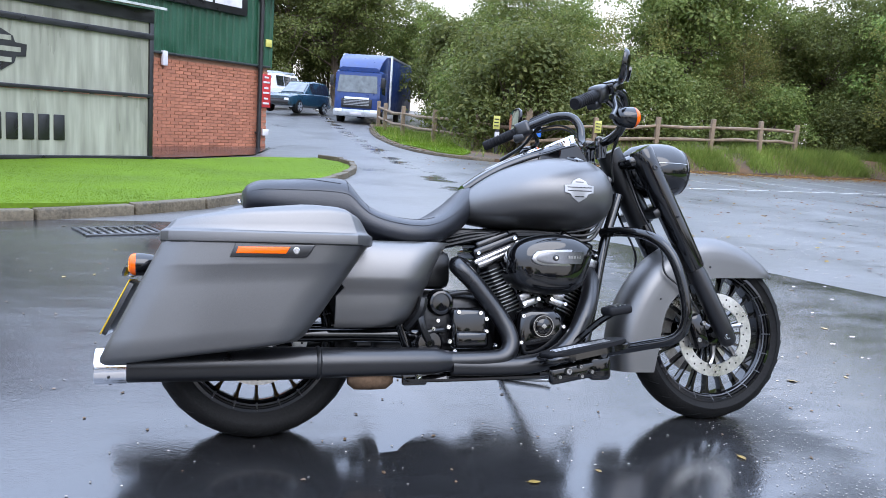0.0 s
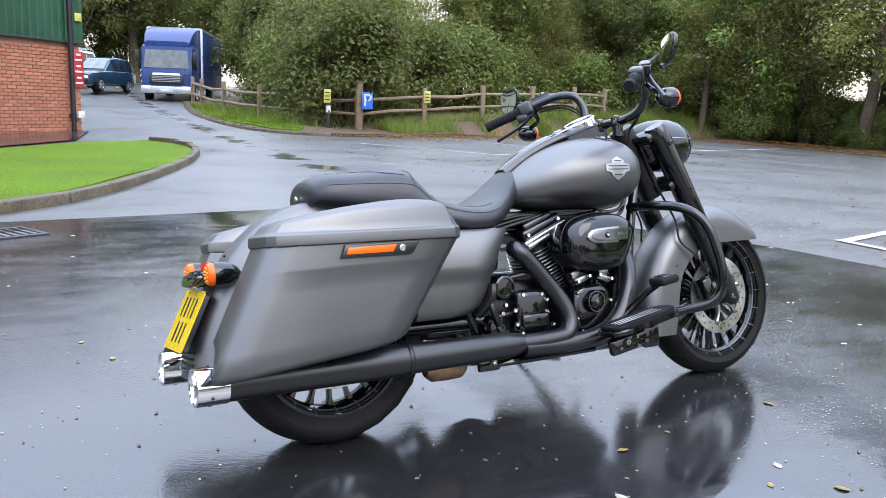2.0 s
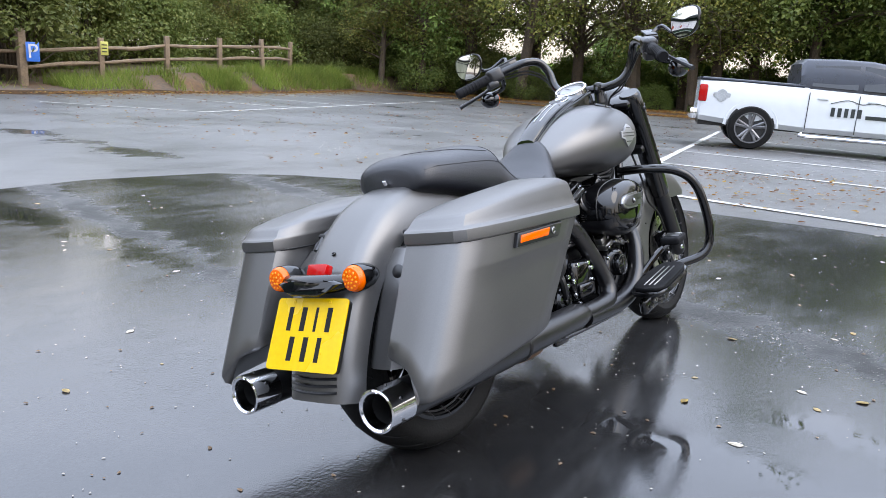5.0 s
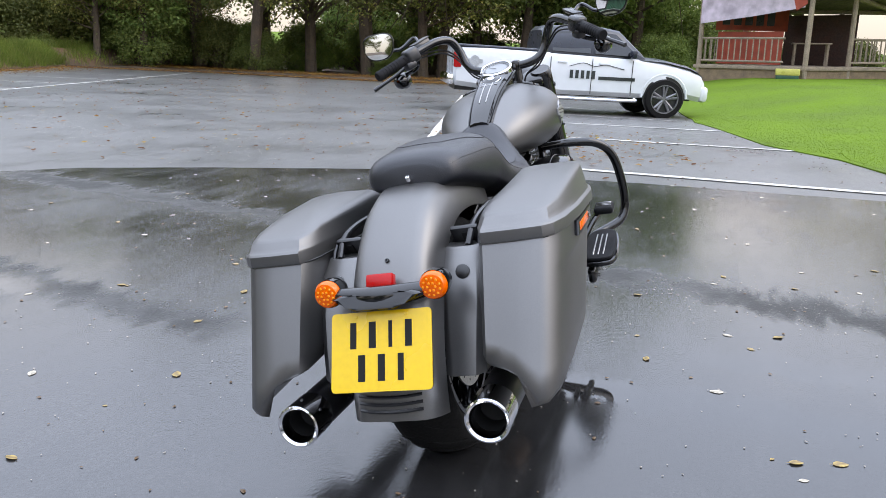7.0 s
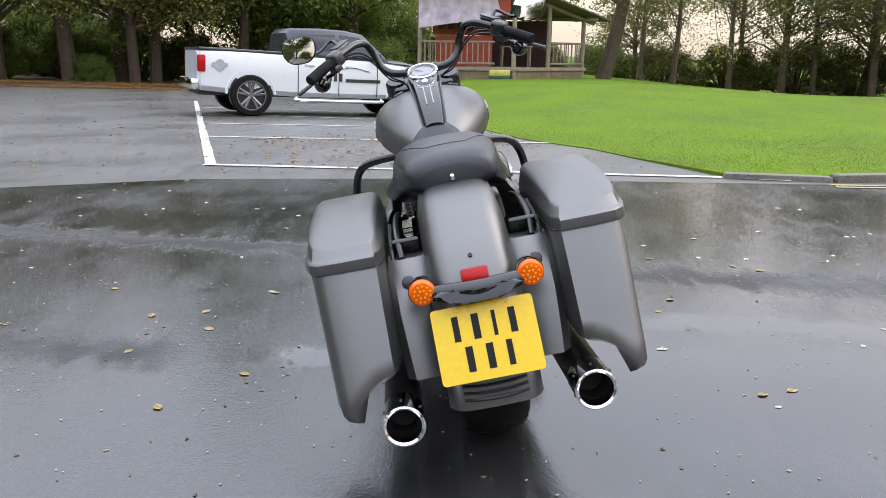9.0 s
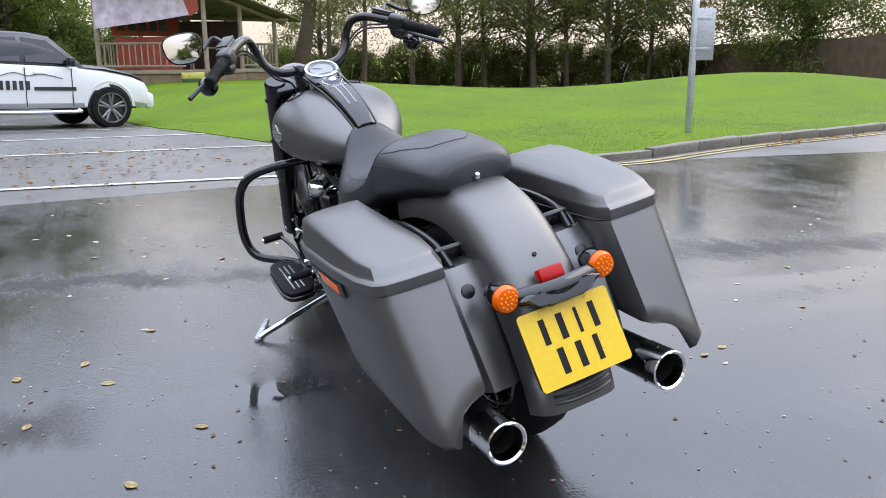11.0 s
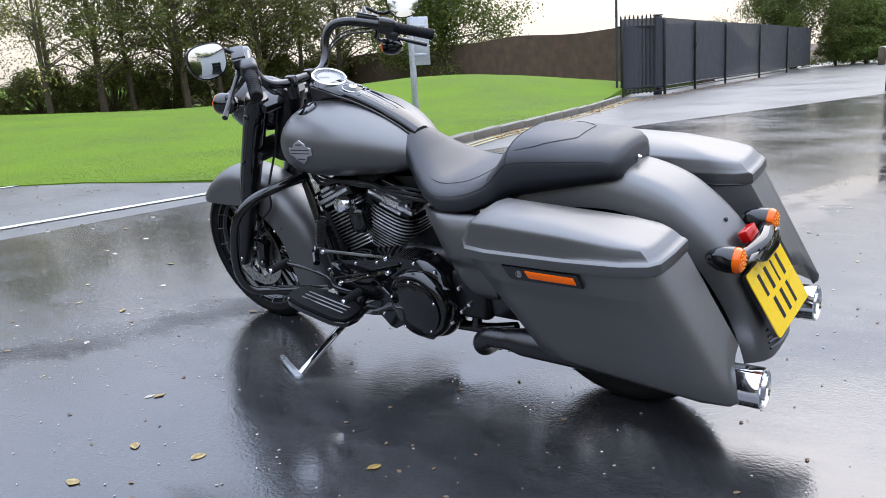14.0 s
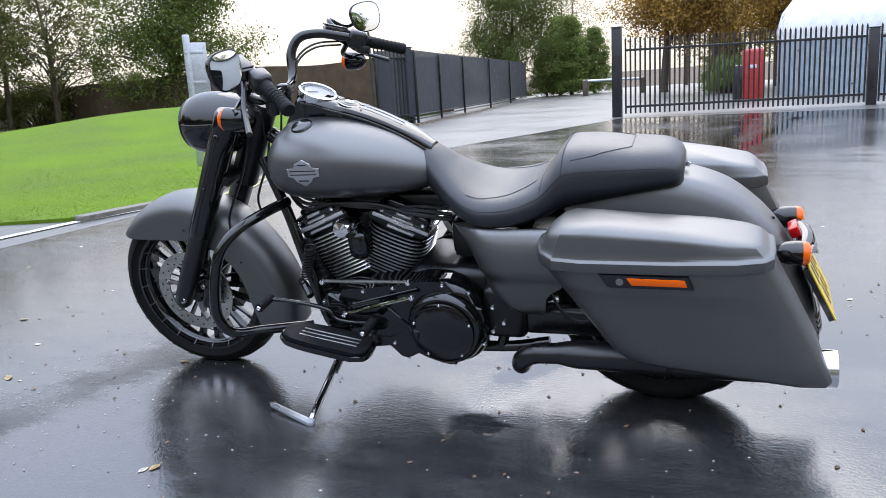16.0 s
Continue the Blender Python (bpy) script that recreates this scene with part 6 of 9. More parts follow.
for x, y, s in ((12.6, -41, 0.82), (-3, -46, 1.0)):
    again(maple, x, y, rng0.uniform(0, 6), s, group="far trees")
conifer = empty("conifer")
tagged(conifer, "dark narrow conifer beside the drive", "tree")
bm = bmesh.new()
tube(bm, [(0, 0, -0.3), (0, 0, 3), (0, 0, 6.3)], [0.16, 0.1, 0.02], 8, 2)
part("trunk", bm, BARK, conifer)
crng = random.Random(8)
cc = []
for k in range(420):
    z = 0.3 + 6.0 * crng.random()
    r = 2.4 * (1 - z / 6.6) ** 0.6 * math.sqrt(crng.random())
    a = crng.uniform(0, 6.283)
    cc.append((math.cos(a) * r, math.sin(a) * r, z))
V, F = leaf_cloud(cc, 0.2, 60, 0.16, 8)
raw("crown", V, F, FOLIAGE_DARK, conifer)
stand(conifer, 11.0, -42.5, 0, 0.5)
for x, y, s in ((9.7, -43, 0.66), (8.6, -44, 0.56), (10.7, -44.5, 0.68), (12.2, -39.5, 0.42), (1.5, -42, 0.6)):
    again(conifer, x, y, rng0.uniform(0, 6), s, group="conifers")
gold = tree("golden_tree", 35, 7.0, 3.0, 0.2, 20000, 0.14, leafy("golden_leaves", (0.16, 0.08, 0.015), (0.27, 0.15, 0.025), (0.36, 0.24, 0.05)), "golden autumn tree in the yard", 0.1, clusters=130, low=0.45, puff=0.5)
stand(gold, 1.5, -34, 0.3, 1.0)
again(gold, 4.0, -37, 2.0, 0.9, group="golden trees")
again(gold, -1.0, -39, 4.0, 1.0, group="golden trees")
again(shrub, 0.9, -31, 2.0, 0.45, group="yard shrubs")
again(hazel, 13.4, -33, 1.0, 0.55, group="far trees")
for x, y, s in ((13.2, -60, 1.0), (14.4, -61, 1.1), (15.6, -60, 0.95), (4.5, -55, 1.0), (0.5, -52, 1.0)):
    again(birch, x, y, 1.9 * x, s, group="bare trees")

# ---- fallen leaves ----
leaf_meshes = []
lrng = random.Random(9)
for k in range(5):
    L = lrng.uniform(0.055, 0.085)
    out = [(-0.75, 0.0), (-0.5, 0.03), (-0.42, 0.2), (-0.15, 0.34), (0.1, 0.3), (0.35, 0.18), (0.5, 0.0), (0.33, -0.17), (0.1, -0.31), (-0.15, -0.33), (-0.42, -0.2), (-0.5, -0.03)]
    curl = lrng.uniform(0.1, 0.5)
    bm = bmesh.new()
    slab(bm, [(u * L, v * L * lrng.uniform(0.8, 1.05)) for u, v in out], lambda u, v, d: (u, v, d + curl * (abs(v) * 0.8 + u * u * 6)), 0.001, 0.0022)
    bmesh.ops.triangulate(bm, faces=[f for f in bm.faces if len(f.verts) > 4])
    finish(bm)
    me = bpy.data.meshes.new("fallen_leaf")
    bm.to_mesh(me)
    bm.free()
    me.materials.append(LEAF_GROUND)
    leaf_meshes.append(me)


def drop_leaf(x, y, k, turn, s=1.0):
    ob = new("fallen_leaf", leaf_meshes[k % 5])
    ob.matrix_basis = Matrix.Translation((x, y, ground_z(x, y) + 0.005)) @ Matrix.Rotation(turn, 4, "Z") @ Matrix.Rotation(lrng.uniform(-0.15, 0.15), 4, "X") @ Matrix.Scale(s, 4)
    return tagged(ob, "curled wet autumn leaf lying on the tarmac", "leaf", "fallen leaves")


for k, (x, y) in enumerate([(0.8, -0.46), (0.79, 0.98), (1.27, 0.82), (0.95, 1.25), (0.35, 0.75), (1.55, -0.35), (1.2, -0.9), (2.0, -0.7), (2.3, 0.4), (2.9, -0.2), (0.2, -0.9), (1.0, 1.05), (0.55, 1.2), (0.1, 0.95), (2.6, 1.0), (1.75, 0.1), (3.2, 1.3), (2.4, -1.4), (1.7, -1.5), (-0.5, 1.0)]):
    drop_leaf(x, y, k, lrng.uniform(0, 6.28), 0.55)
for k in range(90):
    x, y = lrng.uniform(-1.5, 4.8), lrng.uniform(-3.5, 4.8)
    if -0.6 < x < 2.0 and -0.35 < y < 0.6 or math.hypot(x + 1.5, y) < 0.9:
        continue
    drop_leaf(x, y, k, lrng.uniform(0, 6.28), lrng.uniform(0.18, 0.5))


PALE_LEAF = worn("bleached_wet_leaf", (0.3, 0.26, 0.19), 0.35, scale=30, vary=0.4, color2=(0.5, 0.45, 0.36), coarse=20)
flat_leaves = []
for me in leaf_meshes[:3]:
    me = me.copy()
    for v in me.vertices:
        v.co.z *= 0.35
    me.materials[0] = PALE_LEAF
    flat_leaves.append(me)
for k in range(110):
    x, y = lrng.uniform(-0.6, 4.7), lrng.uniform(-3.6, 4.4)
    if -0.6 < x < 2.0 and -0.5 < y < 0.6:
        continue
    ob = new("fallen_leaf", flat_leaves[k % 3])
    ob.matrix_basis = Matrix.Translation((x, y, ground_z(x, y) + 0.005)) @ Matrix.Rotation(lrng.uniform(0, 6.28), 4, "Z") @ Matrix.Scale(lrng.uniform(0.25, 0.62), 4)
    tagged(ob, "flat pale wet leaf stuck to the tarmac", "leaf", "fallen leaves")


def litter(name, count, pick, size, seed, label):
    rng = np.random.default_rng(seed)
    P = np.array([pick(rng) for _ in range(count)])
    P = np.array([(x, y, ground_z(x, y) + 0.012 + q) for x, y, q in P])
    V, F = leaf_cloud(P, 0.0, 1, size, seed)
    V = np.array(V).reshape(-1, 4, 3)
    mid = V.mean(1, keepdims=True)
    V = mid + (V - mid) * np.array([1, 1, 0.25])
    return tagged(raw(name, V.reshape(-1, 3).tolist(), F, FALLEN), label, "leaves", kind="stuff")


def along_line(pts, spread, lift=0.0):
    def pick(rng):
        k = rng.integers(len(pts) - 1)
        t = rng.random()
        a, b = pts[k], pts[k + 1]
        return a[0] + (b[0] - a[0]) * t + rng.normal(0, spread), a[1] + (b[1] - a[1]) * t + rng.normal(0, spread), lift
    return pick


litter("leaf_litter", 12000, along_line([(7.6, 18.4), (10, 19.4), (13.2, 20.4), (16.5, 21.3), (20.5, 22.8), (24.5, 24.9), (28, 20), (28.6, 12), (30, 8), (28.6, 12), (28, 20), (27, 4)], 0.75, 0.05), 0.1, 41, "brown leaves drifted along the verge")
litter("leaf_litter", 9000, along_line([(28.4, 25.2), (29.8, 22.4), (30.4, 19), (30.6, 15.5), (31, 12), (32, 9)], 1.0, 0.13), 0.12, 45, "brown leaves lying deep at the foot of the wood")
litter("leaf_litter", 380, along_line([(6, 1.2), (8, 2.2), (8.5, 0.5), (6.2, 0.3), (5.6, 1.6)], 0.45), 0.07, 42, "yellow leaves scattered over the parking bays")
litter("leaf_litter", 900, along_line([(5.3, -6.2), (5.8, -8.2), (6.5, -10.8), (7.3, -13.2), (7.6, -16), (8.0, -19.4), (8.5, -22.8), (9.0, -26.5)], 0.14), 0.07, 43, "brown leaves gathered along the kerb")
litter("leaf_litter", 1500, lambda rng: (rng.uniform(4, 26), rng.uniform(3, 18), 0.0), 0.08, 44, "leaves scattered over the car park")


def crumbs(name, count, pick, lo, hi, seed, material, label):
    """Small flat chips of grit, petals and bark strewn on wet ground."""
    rng = np.random.default_rng(seed)
    V, Fc = [], []
    for i in range(count):
        x, y = pick(rng)
        s, a = rng.uniform(lo, hi), rng.uniform(0, 6.28)
        z = ground_z(x, y) + 0.0065
        ring = [(x + math.cos(a + t) * s * q, y + math.sin(a + t) * s * q, z) for t, q in ((0, 1), (1.3, 0.5), (2.5, 0.9), (3.6, 0.6), (5.1, 0.55))]
        V += ring + [(x, y, z + s * 0.35)]
        b = 6 * i
        Fc += [(b + k, b + (k + 1) % 5, b + 5) for k in range(5)]
    return tagged(raw(name, V, Fc, material), label, "litter", kind="stuff")


CHIP_PALE = worn("pale_wet_petals", (0.24, 0.22, 0.19), 0.4, scale=30, vary=0.4)
CHIP_BROWN = worn("brown_bark_crumbs", (0.11, 0.065, 0.03), 0.5, scale=30, vary=0.5)
crumbs("pale_crumbs", 3200, lambda g: (g.uniform(-3.5, 4.6), g.uniform(-4.5, 4.6)), 0.0018, 0.0065, 71, CHIP_PALE, "pale crumbs and petals strewn on the wet tarmac")
def on_band(g):
    y = g.uniform(-3.2, 3.4)
    return 1.87 + 0.24 * y + g.normal(0, 0.15), y


crumbs("pale_crumbs", 3400, on_band, 0.0016, 0.0052, 72, CHIP_PALE, "pale stones bared along a worn strip of tarmac")
crumbs("pale_crumbs", 5200, lambda g: (4.6 + abs(g.normal(0, 4.0)), g.uniform(0.2, 14)), 0.004, 0.013, 75, CHIP_PALE, "pale grit and petals strewn over the old car park tarmac")
crumbs("bark_crumbs", 900, lambda g: (g.uniform(-3.5, 4.6), g.uniform(-4.5, 4.6)), 0.003, 0.012, 73, CHIP_BROWN, "brown bark crumbs strewn on the wet tarmac")
crumbs("bark_crumbs", 1800, lambda g: (g.uniform(4.6, 20), g.uniform(-2, 14)), 0.006, 0.02, 74, CHIP_BROWN, "brown crumbs strewn over the car park")


# ---- the motorcycle ----
GREY = worn("matte_gunmetal_paint", (0.15, 0.148, 0.146), 0.41, 0.88, scale=420, vary=0.1, coarse=3, rvary=0.03)
BLACK_GLOSS = worn("gloss_black_enamel", (0.003, 0.003, 0.0035), 0.05, 0.0, 0.0, scale=40, vary=0.3, rvary=0.025, spec=0.62)
BLACK_SATIN = worn("satin_black_coating", (0.006, 0.006, 0.007), 0.31, 0.0, scale=300, vary=0.25, bump=0.015, rvary=0.05, spec=0.6)
BLACK_MATTE = worn("matte_black_casting", (0.004, 0.004, 0.0045), 0.34, 0.0, scale=260, vary=0.3, bump=0.08, rvary=0.1, spec=0.45)
LEATHER = worn("black_seat_vinyl", (0.0125, 0.0135, 0.0175), 0.38, 0.0, scale=340, vary=0.2, bump=0.12, rvary=0.05)
STITCH = principled("dark_stitching", (0.006, 0.006, 0.007), 0.6)
GRIP_RUBBER = worn("grip_rubber", (0.01, 0.01, 0.011), 0.55, scale=200, vary=0.25, bump=0.1, spec=0.1)
STEEL = worn("bright_steel", (0.33, 0.325, 0.32), 0.3, 1.0, scale=140, vary=0.15, rvary=0.1)
DISC_STEEL = worn("brake_disc_steel", (0.5, 0.485, 0.45), 0.33, 1.0, scale=90, vary=0.25, coarse=12, rvary=0.1)
FIN_EDGE = worn("machined_aluminium", (0.78, 0.78, 0.79), 0.3, 1.0, scale=160, vary=0.12)
AMBER = principled("amber_lens", (0.74, 0.105, 0.0), 0.1, spec=0.4)
AMBER_DEEP = principled("amber_bulb_cells", (0.85, 0.27, 0.012), 0.1)
PLATE_YELLOW = worn("yellow_plate", (0.64, 0.41, 0.002), 0.24, scale=90, vary=0.06)
PLATE_BLACK = principled("plate_black", (0.008, 0.008, 0.008), 0.6, spec=0.2)
DIAL = principled("grey_dial", (0.21, 0.22, 0.23), 0.3)
GLASS = principled("clear_glass", (0.9, 0.92, 0.92), 0.03)
GLASS.node_tree.nodes["Principled BSDF"].inputs["Transmission Weight"].default_value = 1
MIRROR = principled("mirror_glass", (0.66, 0.69, 0.7), 0.015, 1.0)
DECAL = principled("silver_decal", (0.36, 0.36, 0.365), 0.4, 0.6)
RIB_GREY = principled("dull_rib_edge", (0.11, 0.11, 0.115), 0.35, 0.6)
INSERT_GREY = worn("brushed_grey_insert", (0.16, 0.16, 0.165), 0.35, 1.0, scale=160, vary=0.15)
BRONZE = worn("heat_tinted_steel", (0.25, 0.16, 0.1), 0.45, 0.8, scale=60, vary=0.4)

bike = empty("motorcycle", Matrix.Translation((0, -0.048, 0)) @ Matrix.Rotation(radians(2.02), 4, "Z") @ Matrix.Rotation(radians(-11.09), 4, "X"))
tagged(bike, "matte grey touring motorcycle leaning on its side stand", "motorcycle")

REAR, FRONT = Vector((0.022, 0, 0.317)), Vector((1.638, 0, 0.311))


def bolt(parent, p, axis, r=0.008, h=0.006, mat=None, name="bolt"):
    bm = bmesh.new()
    r *= 0.82
    lathe(bm, [(r, 0), (r, h * 0.6), (r * 0.8, h), (r * 0.45, h), (r * 0.4, h * 0.5), (0, h * 0.5)], p, axis, 10)
    return part(name, bm, mat or STEEL, parent)


def sect(x, hw, zb, zt, n=20, p=2.6, pb=None, y0=0.0):
    """A rounded cross-section at x: half width hw between zb and zt."""
    out = []
    zc, hh = (zb + zt) / 2, (zt - zb) / 2
    for k in range(n):
        a = 2 * math.pi * k / n
        c, s = math.cos(a), math.sin(a)
        q = (pb if (pb and s < 0) else p)
        out.append((x, y0 + hw * math.copysign(abs(c) ** (2 / q), c), zc + hh * math.copysign(abs(s) ** (2 / q), s)))
    return out


# wheels
def wheel(name, centre, radius, width, rim_r, spokes, label, discs):
    w = part(name, lathe(bmesh.new(), [(0.028, -0.055), (0.05, -0.052), (0.052, -0.03), (0.036, -0.02), (0.036, 0.02), (0.052, 0.03), (0.05, 0.052), (0.028, 0.055)], centre, (0, 1, 0), 24, True), BLACK_GLOSS, bike, label)
    h = width / 2
    prof = [(rim_r - 0.012, -h * 0.72), (rim_r + 0.006, -h * 0.8), (rim_r + 0.03, -h * 0.97), (radius - 0.045, -h), (radius - 0.026, -h * 0.88), (radius - 0.011, -h * 0.6), (radius - 0.003, -h * 0.3), (radius, 0),
            (radius - 0.003, h * 0.3), (radius - 0.011, h * 0.6), (radius - 0.026, h * 0.88), (radius - 0.045, h), (rim_r + 0.03, h * 0.97), (rim_r + 0.006, h * 0.8), (rim_r - 0.012, h * 0.72)]
    bm = bmesh.new()
    lathe(bm, prof, centre, (0, 1, 0), 72)
    part("tyre", bm, RUBBER, w, "worn black rubber tyre with a cut tread", sharp=60)
    # tread cuts, as thin dark ribs sunk in the shoulders
    bm = bmesh.new()
    for k in range(26):
        for sgn in (-1, 1):
            a0 = 2 * math.pi * (k + (0.5 if sgn > 0 else 0)) / 26
            pts = []
            for i in range(5):
                f = i / 4
                a, y = a0 + 0.16 * f, sgn * h * (0.12 + 0.78 * f)
                rr = radius - 0.0012 - 0.029 * (abs(y) / h) ** 2.2
                pts.append(centre + Vector((math.cos(a) * rr, y, math.sin(a) * rr)))
            tube(bm, pts, 0.0014, 4, 1)
    part("tread_groove", bm, PLATE_BLACK, w)
    bm = bmesh.new()
    ro, ri = rim_r, rim_r - 0.01
    lathe(bm, [(ro - 0.004, -h * 0.72), (ro + 0.004, -h * 0.82), (ro - 0.006, -h * 0.84), (ri, -h * 0.6), (ri - 0.014, -h * 0.4), (ri - 0.016, 0), (ri - 0.014, h * 0.4), (ri, h * 0.6), (ro - 0.006, h * 0.84), (ro + 0.004, h * 0.82), (ro - 0.004, h * 0.72)], centre, (0, 1, 0), 72)
    part("rim", bm, BLACK_GLOSS, w)
    proto = None
    for k in range(spokes):
        a = 2 * math.pi * k / spokes
        if proto is None:
            bm = bmesh.new()
            rings = []
            for f in (0, 0.25, 0.6, 0.85, 1.0):
                rr = 0.04 + (rim_r - 0.018 - 0.04) * f
                tw, th = 0.0032 + 0.0015 * f ** 2 + (0.005 if f == 1 else 0), 0.011 + 0.006 * f
                rings.append([(rr, -th, -tw), (rr, -th * 0.3, -tw * 1.3), (rr, th * 0.3, -tw * 1.3), (rr, th, -tw), (rr, th, tw), (rr, th * 0.3, tw * 1.3), (rr, -th * 0.3, tw * 1.3), (rr, -th, tw)])
            ring_loft(bm, rings)
            proto = part("spoke", bm, BLACK_GLOSS, w)
            ob = proto
        else:
            ob = new("spoke", proto.data)
            ob.parent = w
        ob.matrix_basis = Matrix.Translation(centre) @ Matrix.Rotation(a, 4, "Y")
    for sgn in (-1, 1):
        bm = bmesh.new()
        lathe(bm, [(rim_r - 0.017, sgn * h * 0.56), (rim_r - 0.0135, sgn * h * 0.6), (rim_r - 0.0165, sgn * h * 0.62), (rim_r - 0.019, sgn * h * 0.58)], centre, (0, 1, 0), 60)
        part("rim_lip", bm, RIB_GREY, w)
    rib = None
    for k in range(spokes * 2):
        sgn, a = (-1 if k % 2 else 1), 2 * math.pi * (k // 2) / spokes
        if rib is None:
            bm = bmesh.new()
            tube(bm, [(rim_r - 0.02, h * 0.5, 0), (rim_r - 0.01, h * 0.7, 0), (rim_r - 0.002, h * 0.85, 0)], [0.0034, 0.0028, 0.0024], 6, 2)
            rib = part("rim_rib", bm, RIB_GREY, w)
            ob = rib
        else:
            ob = new("rim_rib", rib.data)
            ob.parent = w
        ob.matrix_basis = Matrix.Translation(centre) @ Matrix.Rotation(a, 4, "Y") @ Matrix.Diagonal((1, sgn, 1, 1))
    for sgn in discs:
        y = sgn * 0.062
        bm = bmesh.new()
        lathe(bm, [(0.106, -0.0025), (0.15, -0.0025), (0.15, 0.0025), (0.106, 0.0025), (0.106, -0.0025)], centre + Vector((0, y, 0)), (0, 1, 0), 60)
        d = part("brake_disc", bm, DISC_STEEL, w, "drilled steel brake disc")
        bm = bmesh.new()
        for k in range(36):
            a = 2 * math.pi * k / 36
            for rr in (0.118 + 0.016 * (k % 2),):
                lathe(bm, [(0.0036, 0), (0.0036, 0.0004), (0, 0.0004)], centre + Vector((math.cos(a) * rr, y + sgn * 0.0026, math.sin(a) * rr)), (0, sgn, 0), 8)
        part("drilling", bm, PLATE_BLACK, d)
        bm = bmesh.new()
        for k in range(6):
            a = 2 * math.pi * k / 6 + 0.3
            tube(bm, [centre + Vector((math.cos(a) * 0.04, y, math.sin(a) * 0.04)), centre + Vector((math.cos(a + 0.1) * 0.075, y, math.sin(a + 0.1) * 0.075)), centre + Vector((math.cos(a) * 0.11, y, math.sin(a) * 0.11))], [0.012, 0.008, 0.011], 6, 3)
        part("disc_carrier", bm, STEEL, d)
        for k in range(6):
            a = 2 * math.pi * k / 6 + 0.3
            bolt(d, centre + Vector((math.cos(a) * 0.11, y + sgn * 0.008, math.sin(a) * 0.11)), (0, sgn, 0), 0.007, 0.005)
    for sgn in (-1, 1):
        bolt(w, centre + Vector((0, sgn * 0.13, 0)), (0, sgn, 0), 0.016, 0.012, CHROME, "axle_nut")
    bm = bmesh.new()
    tube(bm, [centre + Vector((0, -0.135, 0)), centre + Vector((0, 0.135, 0))], 0.011, 12, 1)
    part("axle", bm, STEEL, w)
    return w


wheel("front_wheel", FRONT, 0.311, 0.13, 0.241, 20, "black turbine-spoked front wheel", (-1, 1))
wheel("rear_wheel", REAR, 0.317, 0.18, 0.229, 20, "black turbine-spoked rear wheel", (-1,))


# fenders: a bent cross-section carried along an arc
def arch(bm, line, widths, drop, thick=0.004, n=14):
    """A fender along a line of (x, z), half widths and skirt drops, hollow below."""
    rings = []
    m = len(line)
    for i, (x, z) in enumerate(line):
        x0, z0 = line[max(i - 1, 0)]
        x1, z1 = line[min(i + 1, m - 1)]
        t = Vector((x1 - x0, 0, z1 - z0)).normalized()
        nrm = Vector((-t.z, 0, t.x))
        if nrm.dot(Vector((x, 0, z))) < 0 and False:
            nrm = -nrm
        w, d = widths[i], drop[i]
        outer, inner = [], []
        for k in range(n + 1):
            f = -1 + 2 * k / n
            a = abs(f)
            y = w * math.copysign(min(1.0, 1.25 * a - 0.25 * a * a * a), f) if a < 1 else w * f
            fall = d * max(0.0, (a - 0.45) / 0.55) ** 2.2 + 0.012 * a * a
            p = Vector((x, y, z)) - nrm * fall
            outer.append(p)
            inner.append(p - nrm * thick * (1 - 0.5 * a) - Vector((0, math.copysign(thick, f) if a > 0.6 else 0, 0)))
        rings.append(outer + inner[::-1])
    return ring_loft(bm, rings)


FEND = [(0.30, 0.70), (0.2, 0.722), (0.1, 0.73), (-0.03, 0.722), (-0.14, 0.684), (-0.215, 0.628), (-0.275, 0.562), (-0.325, 0.48), (-0.36, 0.40), (-0.383, 0.32), (-0.395, 0.245)]
S = [tuple(p) for p in spline(FEND, 4)]
bm = bmesh.new()
m = len(S)
arch(bm, S[::-1], [0.108 + 0.006 * (1 - i / m) for i in range(m)], [0.05 + 0.05 * (i / m) for i in range(m)])
rear_fender = part("rear_fender", bm, GREY, bike, "broad matte grey rear fender")
bolt(rear_fender, (-0.262, 0, 0.577), (-0.75, 0, 0.66), 0.007, 0.006, BLACK_GLOSS, "rivet")
for k in range(4):
    bm = bmesh.new()
    z = 0.318 - 0.016 * k
    xs = -0.385 - 0.003 * k
    tube(bm, [(xs + 0.008, -0.075, z), (xs - 0.0015, -0.04, z - 0.001), (xs - 0.003, 0, z - 0.002), (xs - 0.0015, 0.04, z - 0.001), (xs + 0.008, 0.075, z)], 0.0042, 6, 4)
    part("louvre", bm, BLACK_SATIN, rear_fender)

